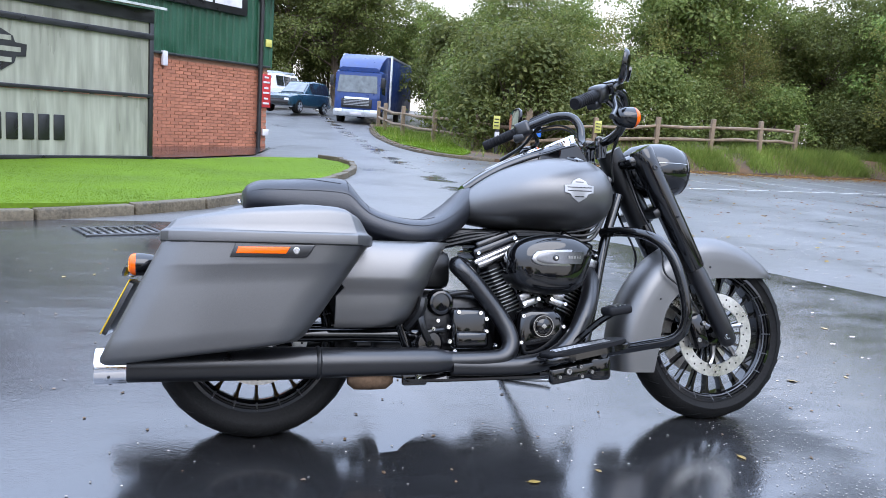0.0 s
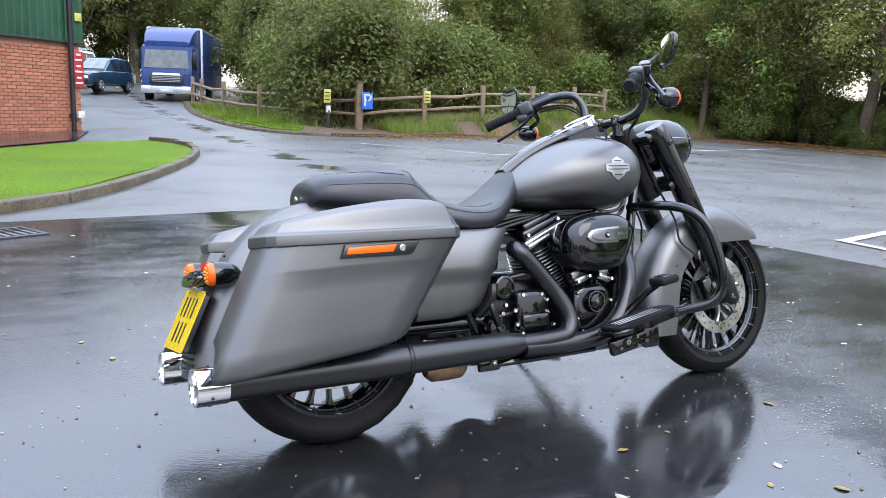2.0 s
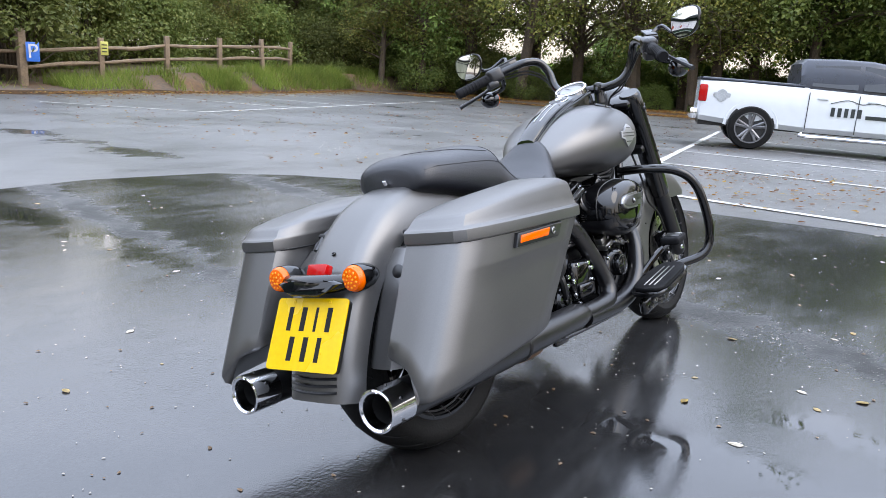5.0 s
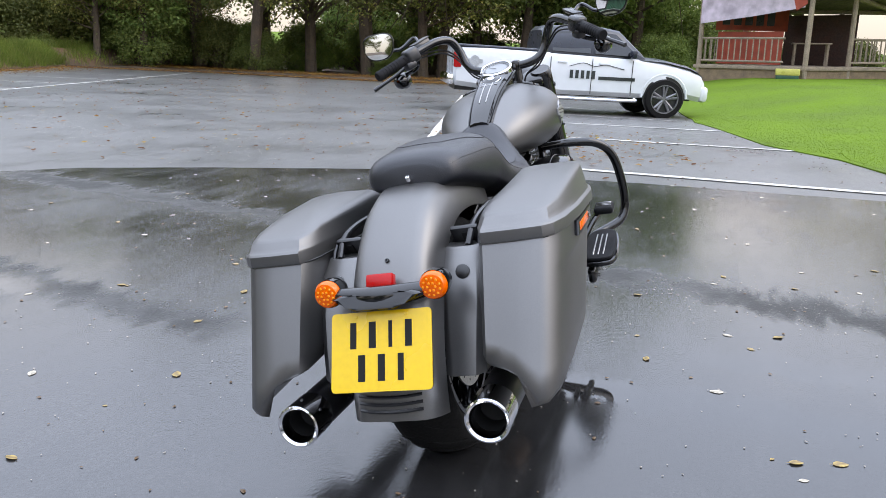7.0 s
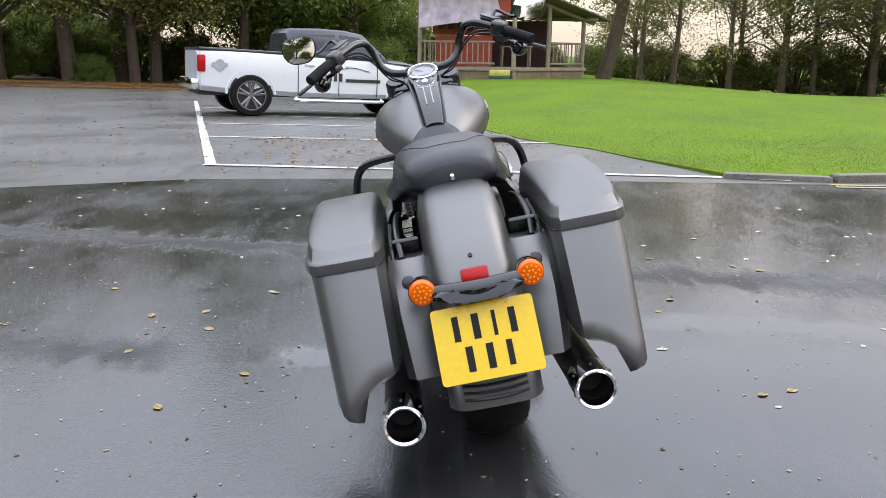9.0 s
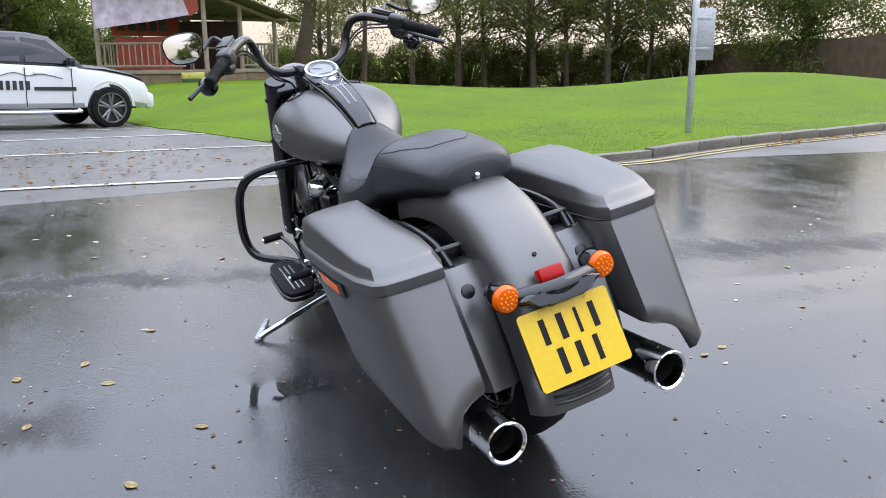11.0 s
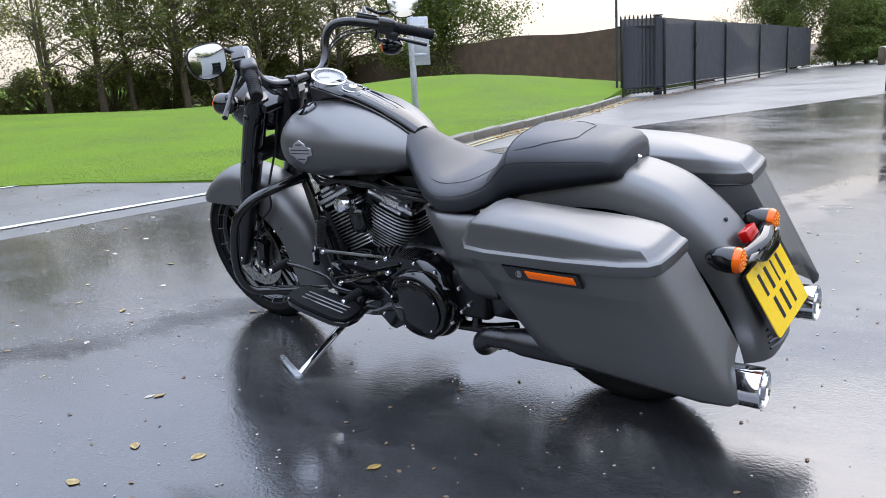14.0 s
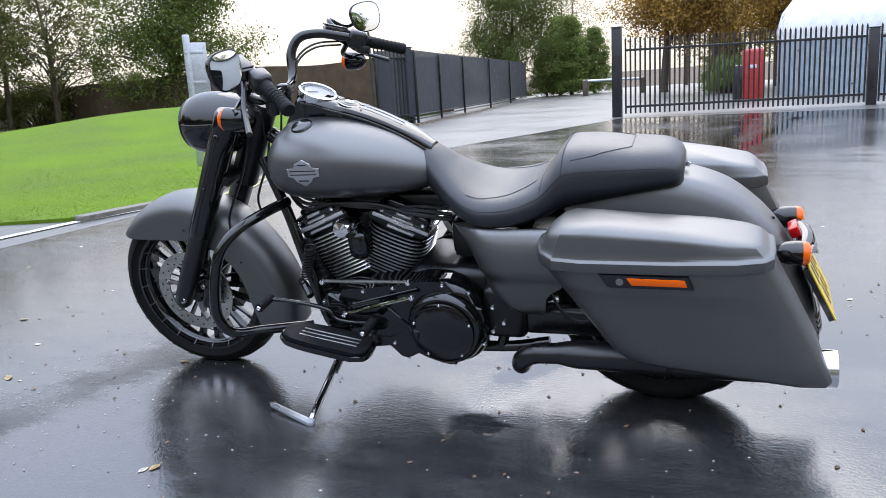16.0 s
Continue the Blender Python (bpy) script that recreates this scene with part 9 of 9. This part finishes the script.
lathe(bm, [(0.119, -0.03), (0.121, -0.004), (0.1205, 0.007), (0.117, 0.018), (0.112, 0.026), (0.107, 0.0315), (0.103, 0.0335), (0.101, 0.0335), (0.1, 0.03), (0.097, 0.03), (0.095, 0.038), (0.085, 0.044), (0.04, 0.047), (0.0, 0.048)], DC, (0, 1, 0), 48)
derby = part("derby_cover", bm, BLACK_GLOSS, prim, "round black derby cover")
for k in range(5):
    a = 2 * math.pi * k / 5 + 0.31
    bolt(derby, DC + Vector((math.cos(a) * 0.091, 0.04, math.sin(a) * 0.091)), (0, 1, 0), 0.006, 0.004, CHROME)
for x, z in ((0.56, 0.42), (0.64, 0.44), (0.53, 0.25), (0.8, 0.425), (0.9, 0.41), (1.04, 0.37), (1.05, 0.27), (0.95, 0.225), (0.82, 0.235)):
    bolt(prim, (x, 0.202, z), (0, 1, 0), 0.008, 0.008, CHROME)
bm = bmesh.new()
slab(bm, [(0.76, 0.30), (0.83, 0.255), (1.02, 0.27), (1.03, 0.34), (0.85, 0.385)], lambda u, v, d: (u, 0.2 + d, v), 0, 0.012, 0.006)
part("inspection_cover", bm, BLACK_GLOSS, prim)
for k, (a, b) in enumerate((((1.02, 0.225, 0.45), (0.74, 0.215, 0.452)), ((0.96, 0.235, 0.345), (0.73, 0.23, 0.41)))):
    bm = bmesh.new()
    tube(bm, [a, b], 0.0055, 8, 1)
    rod = part("shift_rod", bm, STEEL if k == 0 else CHROME, prim)
    for p in (a, b):
        bolt(rod, p, (0, 1, 0), 0.011, 0.012, CHROME)
bm = bmesh.new()
tube(bm, [(1.13, 0.17, 0.42), (1.1, 0.2, 0.42), (1.07, 0.23, 0.40)], 0.012, 8, 3)
tube(bm, [(1.20, 0.262, 0.4), (1.1, 0.255, 0.388), (1.01, 0.25, 0.366), (0.985, 0.25, 0.335), (0.93, 0.25, 0.325), (0.86, 0.265, 0.335)], 0.0065, 10, 5)
lever = part("heel_toe_shifter", bm, BLACK_GLOSS, bike, "black heel-toe shift lever")
for c in ((1.20, 0.25, 0.4), (0.86, 0.255, 0.335)):
    bm = bmesh.new()
    tube(bm, [Vector(c), Vector(c) + Vector((0, 0.075, 0))], 0.014, 12, 1)
    peg = part("shift_peg", bm, GRIP_RUBBER, lever)
    bolt(peg, Vector(c) + Vector((0, 0.075, 0)), (0, 1, 0), 0.01, 0.006, CHROME)
bm = bmesh.new()
tube(bm, [Vector((1.125 - 0.0028 * k / 8 * 1.2, 0.15, 0.42 + 0.0095 * k / 8)) + Vector((0.017 * math.cos(k * math.pi / 4), 0.017 * math.sin(k * math.pi / 4), 0)) for k in range(97)], 0.0035, 6, 1)
part("spring", bm, BLACK_SATIN, bike)
bm = bmesh.new()
box(bm, (0.93, 0.105, 0.53), (0.07, 0.08, 0.1), 0.028, None, 3)
part("horn_cover", bm, BLACK_GLOSS, bike)
bm = bmesh.new()
lathe(bm, [(0.03, 0), (0.032, 0.03), (0.024, 0.045), (0, 0.05)], (0.955, 0.12, 0.59), (0.2, 1, 0.1), 20)
part("sensor_cap", bm, CHROME, bike)

# pivot casting and swing arm cover, filling the left side behind the primary
bm = bmesh.new()
box(bm, (0.47, 0.13, 0.335), (0.13, 0.09, 0.17), 0.025, None, 3)
pivot = part("pivot_casting", bm, BLACK_MATTE, bike)
for x, z in ((0.5, 0.36), (0.47, 0.31), (0.45, 0.38), (0.505, 0.28)):
    bolt(pivot, (x, 0.176, z), (0, 1, 0), 0.009, 0.009, CHROME)
bm = bmesh.new()
box(bm, (0.3, 0.13, 0.305), (0.24, 0.05, 0.09), 0.018, None, 3)
part("swing_arm", bm, BLACK_SATIN, bike)
bm = bmesh.new()
tube(bm, [(0.33, 0.17, 0.42), (0.29, 0.19, 0.36), (0.25, 0.185, 0.33), (0.2, 0.18, 0.335)], 0.005, 7, 5)
part("abs_cable", bm, BLACK_MATTE, bike)

# oil cooler between the down tubes
bm = bmesh.new()
box(bm, (1.105, 0, 0.42), (0.045, 0.2, 0.24), 0.01, Matrix.Rotation(radians(14), 3, "Y"))
cooler = part("oil_cooler", bm, BLACK_MATTE, bike)
for k in range(9):
    bm = bmesh.new()
    box(bm, (1.083 + 0.0062 * k, 0, 0.335 + 0.021 * k), (0.052, 0.206, 0.004), 0.001, Matrix.Rotation(radians(14), 3, "Y"), 1)
    part("cooler_fin", bm, BLACK_SATIN, cooler)

# frame tubes
for pts, r in (([(1.24, 0.07, 0.80), (1.17, 0.10, 0.62), (1.12, 0.12, 0.42), (1.07, 0.13, 0.25), (0.98, 0.13, 0.205), (0.8, 0.13, 0.198), (0.5, 0.13, 0.2), (0.35, 0.12, 0.22)], 0.017),
               ([(1.24, -0.07, 0.80), (1.17, -0.10, 0.62), (1.12, -0.12, 0.42), (1.07, -0.13, 0.25), (0.98, -0.13, 0.205), (0.8, -0.13, 0.198), (0.5, -0.13, 0.2), (0.35, -0.12, 0.22)], 0.017),
               ([(1.24, 0, 0.86), (1.0, 0, 0.70), (0.6, 0, 0.62), (0.4, 0, 0.55)], 0.025), ([(0.42, 0.12, 0.55), (0.44, 0.13, 0.4), (0.5, 0.13, 0.2)], 0.017), ([(0.42, -0.12, 0.55), (0.44, -0.13, 0.4), (0.5, -0.13, 0.2)], 0.017),
               ([(0.52, 0.11, 0.32), (0.3, 0.115, 0.325), (0.0, 0.115, 0.325)], 0.024), ([(0.52, -0.11, 0.32), (0.3, -0.115, 0.325), (0.0, -0.115, 0.325)], 0.024)):
    bm = bmesh.new()
    tube(bm, pts, r, 12, 5)
    part("frame_tube", bm, BLACK_GLOSS, bike)
bm = bmesh.new()
box(bm, (0.42, 0, 0.44), (0.18, 0.25, 0.2), 0.03)
part("battery_box", bm, BLACK_MATTE, bike)
bm = bmesh.new()
box(bm, (0.585, 0.02, 0.53), (0.12, 0.12, 0.13), 0.03)
part("relay_box", bm, BLACK_MATTE, bike)
bm = bmesh.new()
box(bm, (0.9, 0, 0.52), (0.12, 0.12, 0.2), 0.03)
part("inlet_box", bm, BLACK_MATTE, bike)
bm = bmesh.new()
box(bm, (0.78, 0, 0.645), (0.4, 0.1, 0.05), 0.02)
part("wiring_tray", bm, BLACK_MATTE, bike)
for sgn in (-1, 1):
    for k in range(3):
        bm = bmesh.new()
        q = 1.0 if sgn > 0 else 0.55
        tube(bm, [(0.62, sgn * q * (0.09 + 0.01 * k), 0.635 - 0.012 * k), (0.72, sgn * q * (0.12 + 0.008 * k), 0.655 - 0.01 * k), (0.85, sgn * q * 0.12, 0.65 + 0.006 * k), (1.0, sgn * q * 0.11, 0.66), (1.12, sgn * 0.09, 0.68 - 0.02 * k), (1.2, sgn * 0.06, 0.74)], 0.005 + 0.001 * k, 7, 5)
        part("wiring_loom", bm, BLACK_MATTE, bike)
    # side cover: curved in under the seat, creased, its front edge hollowed
    bm = bmesh.new()
    rings = []
    for z, y, x0, x1 in ((0.614, 0.196, 0.31, 0.60), (0.6, 0.208, 0.30, 0.585), (0.575, 0.219, 0.29, 0.566), (0.54, 0.228, 0.275, 0.545), (0.505, 0.231, 0.26, 0.53), (0.482, 0.231, 0.25, 0.523), (0.47, 0.219, 0.26, 0.518),
                         (0.445, 0.217, 0.29, 0.512), (0.43, 0.216, 0.315, 0.508), (0.41, 0.214, 0.33, 0.5), (0.38, 0.209, 0.335, 0.482), (0.36, 0.2, 0.34, 0.455), (0.35, 0.192, 0.345, 0.43)):
        if sgn < 0 and z < 0.46:
            x0 = 0.235
        row = []
        for k in range(13):
            f = k / 12
            x = x0 + (x1 - x0) * f
            row.append((x, sgn * (y - 0.045 * max(0, (f - 0.62) / 0.38) ** 2.4), z))
        rings.append(row + [(x, sgn * (abs(yy) - 0.012), zz) for x, yy, zz in row[::-1]])
    ring_loft(bm, rings)
    sc = part("side_cover", bm, GREY, bike, "matte grey side cover", sharp=50)
    # engine guard
    G = [(1.165, 0.10, 0.665), (1.19, 0.2, 0.665), (1.235, 0.3, 0.645), (1.28, 0.35, 0.585), (1.312, 0.37, 0.47), (1.32, 0.37, 0.38), (1.295, 0.345, 0.322), (1.23, 0.27, 0.295), (1.12, 0.17, 0.262)]
    bm = bmesh.new()
    tube(bm, [(x, sgn * y, z) for x, y, z in G], 0.0165, 14, 6)
    part("engine_guard", bm, BLACK_GLOSS, bike, "gloss black engine guard hoop")
    # floorboard
    bm = bmesh.new()
    R = Matrix.Rotation(radians(-10), 3, "Y")
    c = Vector((1.0, sgn * 0.3, 0.288))
    outl = []
    for k in range(30):
        t = 2 * math.pi * k / 30
        cc, ss = math.cos(t), math.sin(t)
        outl.append((0.15 * math.copysign(abs(cc) ** 0.55, cc), 0.062 * math.copysign(abs(ss) ** 0.5, ss) * (1 - 0.12 * cc)))
    slab(bm, outl, lambda u, v, d: c + R @ Vector((u, v, d)), -0.018, 0.0, 0.006)
    fb = part("floorboard", bm, BLACK_GLOSS, bike, "black floorboard with a ribbed rubber pad")
    bm = bmesh.new()
    slab(bm, [(u * 0.93, v * 0.9) for u, v in outl], lambda u, v, d: c + R @ Vector((u, v, d)), 0.0, 0.012, 0.004)
    pad = part("rubber_pad", bm, GRIP_RUBBER, fb)
    for k in range(3):
        bm = bmesh.new()
        box(bm, c + R @ Vector((-0.01, -0.018 + 0.018 * k, 0.0125)), (0.19, 0.005, 0.003), 0.001, R, 1)
        part("pad_strip", bm, STEEL, pad)
    bm = bmesh.new()
    for dx in (-0.07, 0.07):
        tube(bm, [c + Vector((dx, 0, -0.018)), c + Vector((dx, -sgn * 0.08, -0.04)), c + Vector((dx, -sgn * 0.16, -0.05))], 0.012, 8, 3)
    box(bm, c + Vector((0.03, -sgn * 0.07, -0.04)), (0.09, 0.02, 0.05), 0.008)
    part("board_bracket", bm, BLACK_SATIN, fb)
    for k in range(4):
        bolt(fb, c + Vector((-0.01 + 0.028 * k, sgn * -0.055, -0.04 + 0.012 * (k % 2))), (0, sgn, 0), 0.009, 0.008, CHROME)
# bolt block under the right board
bm = bmesh.new()
box(bm, (0.985, -0.268, 0.215), (0.18, 0.03, 0.058), 0.014, Matrix.Rotation(radians(-9), 3, "Y"), 3)
box(bm, (1.07, -0.272, 0.226), (0.075, 0.024, 0.078), 0.014, None, 3)
blockp = part("board_mount", bm, BLACK_GLOSS, bike)
bolt(blockp, (0.955, -0.284, 0.218), (0, -1, 0), 0.014, 0.012, STEEL)
for x, z in ((0.925, 0.2), (0.995, 0.232), (1.0, 0.202), (1.035, 0.215)):
    bolt(blockp, (x, -0.285, z), (0, -1, 0), 0.008, 0.01, STEEL)
# brake pedal on the right
bm = bmesh.new()
tube(bm, [(0.93, -0.2, 0.245), (1.0, -0.23, 0.3), (1.06, -0.27, 0.365), (1.1, -0.3, 0.4)], 0.011, 8, 4)
ped = part("brake_pedal", bm, BLACK_GLOSS, bike, "black foot brake pedal")
bm = bmesh.new()
box(bm, (1.105, -0.315, 0.41), (0.08, 0.07, 0.028), 0.01, Matrix.Rotation(radians(-9), 3, "Y"), 3)
pp = part("pedal_pad", bm, GRIP_RUBBER, ped)
for k in range(3):
    bm = bmesh.new()
    box(bm, (1.09 + 0.015 * k, -0.315, 0.423 + 0.0024 * k), (0.004, 0.055, 0.004), 0.001, None, 1)
    part("pad_rib", bm, STEEL, pp)
# lower rail with bolt on the right
bm = bmesh.new()
tube(bm, [(0.46, -0.17, 0.19), (0.6, -0.18, 0.19), (0.9, -0.185, 0.195)], 0.011, 8, 4)
box(bm, (0.49, -0.17, 0.192), (0.08, 0.02, 0.045), 0.008)
rail = part("lower_rail", bm, BLACK_GLOSS, bike)
bolt(rail, (0.50, -0.182, 0.198), (0, -1, 0), 0.013, 0.01, CHROME)
# side stand: down to the ground on the left
bm = bmesh.new()
lean_back = bike.matrix_basis.inverted()
leg_pts = [lean_back @ Vector(p) for p in ((1.05, -0.02, 0.2), (1.035, 0.1, 0.165), (1.012, 0.29, 0.09), (0.995, 0.43, 0.032), (0.992, 0.462, 0.016))]
tube(bm, leg_pts, [0.018, 0.015, 0.012, 0.011, 0.012], 10, 4)
stand_leg = part("side_stand", bm, CHROME, bike, "chrome side stand, folded out")
bm = bmesh.new()
slab(bm, [(0.0, -0.013), (0.19, -0.009), (0.205, 0.0), (0.19, 0.009), (0.0, 0.013), (-0.012, 0.0)], lambda u, v, d: lean_back @ Vector((0.99 + 0.93 * u + 0.37 * v, 0.47 - 0.37 * u + 0.93 * v, 0.004 + d + 0.05 * u)), 0.0, 0.012, 0.003)
part("stand_foot", bm, GALV, stand_leg, "flat pale steel foot of the side stand")
bm = bmesh.new()
tube(bm, [p + Vector((-0.02, 0, 0.012)) for p in leg_pts[:3]], 0.0065, 8, 3)
part("stand_spring", bm, STEEL, stand_leg)

# tail: lamp bar, indicators, plate
bm = bmesh.new()
tube(bm, [(-0.325, -0.12, 0.525), (-0.335, -0.08, 0.52), (-0.348, 0, 0.518), (-0.335, 0.08, 0.52), (-0.325, 0.12, 0.525)], [0.014, 0.021, 0.024, 0.021, 0.014], 14, 5)
tail = part("tail_bar", bm, BLACK_GLOSS, bike, "gloss black indicator bar")
bm = bmesh.new()
slab(bm, [(-0.11, 0.522), (-0.085, 0.53), (-0.055, 0.526), (0.055, 0.526), (0.085, 0.53), (0.11, 0.522), (0.07, 0.505), (0.045, 0.495), (-0.045, 0.495), (-0.07, 0.505)], lambda u, v, d: (-0.338 - 0.4 * (0.536 - v) - d - 0.01 * (1 - (u / 0.12) ** 2), u, v), 0.0, 0.018, 0.008, 3)
part("bar_shroud", bm, BLACK_GLOSS, tail)
bm = bmesh.new()
box(bm, (-0.318, 0, 0.546), (0.026, 0.064, 0.03), 0.005, Matrix.Rotation(radians(25), 3, "Y"))
part("tail_lamp", bm, RED_LENS, tail, "small red tail lamp")
bm = bmesh.new()
box(bm, (-0.353, 0, 0.5), (0.02, 0.05, 0.016), 0.004)
part("plate_lamp", bm, CHROME, tail)
for sgn in (-1, 1):
    c = Vector((-0.318, sgn * 0.127, 0.53))
    d = Vector((-1, 0, -0.02))
    bm = bmesh.new()
    lathe(bm, [(0.004, -0.062), (0.018, -0.052), (0.029, -0.03), (0.033, -0.005), (0.033, 0.012)], c, d, 24)
    ind = part("rear_indicator", bm, BLACK_GLOSS, tail, "black bullet indicator with an amber lens")
    bm = bmesh.new()
    lathe(bm, [(0.0315, 0.01), (0.0315, 0.02), (0.027, 0.028), (0.018, 0.031), (0.0, 0.032)], c, d, 24)
    lens = part("lens", bm, AMBER, ind)
    bm = bmesh.new()
    for rr, n in ((0.009, 6), (0.019, 11)):
        for k in range(n):
            a = 2 * math.pi * k / n
            q = c + d * (0.0325 if rr < 0.01 else 0.031) + Vector((0, math.cos(a) * rr, math.sin(a) * rr))
            lathe(bm, [(0.0035, -0.002), (0.0025, 0.0012), (0, 0.0018)], q, d, 6)
    part("lens_cell", bm, AMBER_DEEP, lens)
pc = Vector((-0.3845, 0, 0.406))
pu = Vector((-0.075, 0, -0.157)).normalized()
pn = Vector((0, 1, 0)).cross(pu).normalized()
if pn.x > 0:
    pn = -pn
bm = bmesh.new()
corner = [(-0.119, -0.0875), (0.119, -0.0875), (0.119, 0.0875), (-0.119, 0.0875)]
rounded = []
for (u, v) in corner:
    su, sv = math.copysign(1, u), math.copysign(1, v)
    arc = [(u - su * 0.009 + su * 0.009 * math.cos(t), v - sv * 0.009 + sv * 0.009 * math.sin(t)) for t in (0, 0.5, 1.05, math.pi / 2)]
    rounded += arc if su * sv > 0 else arc[::-1]
slab(bm, rounded, lambda u, v, d: pc + Vector((0, u, 0)) + pu * v + pn * d, 0.0, 0.003)
bm_b = bmesh.new()
slab(bm_b, [(u * 0.97, v * 0.97) for u, v in rounded], lambda u, v, d: pc + Vector((0, u, 0)) + pu * v + pn * d, -0.014, -0.001)
plate = part("number_plate", bm, PLATE_YELLOW, bike, "yellow number plate with unreadable dark bars")
for row, (v, widths) in enumerate(((-0.036, (0.015, 0.017, 0.009, 0.016)), (0.036, (0.017, 0.017, 0.014)))):
    total = sum(widths) + 0.03 * (len(widths) - 1)
    u = total / 2
    for w in widths:
        bm = bmesh.new()
        slab(bm, [(u - w, v - 0.029), (u, v - 0.029), (u, v + 0.029), (u - w, v + 0.029)], lambda a, b, d: pc + Vector((0, a, 0)) + pu * b + pn * d, 0.002, 0.0036)
        part("plate_bar", bm, PLATE_BLACK, plate)
        u -= w + 0.03
for s in (-1, 1):
    bolt(plate, pc + Vector((0, s * 0.06, 0)) - pu * 0.078 + pn * 0.003, pn, 0.006, 0.002, PLATE_YELLOW)
part("plate_backing", bm_b, BLACK_SATIN, plate)
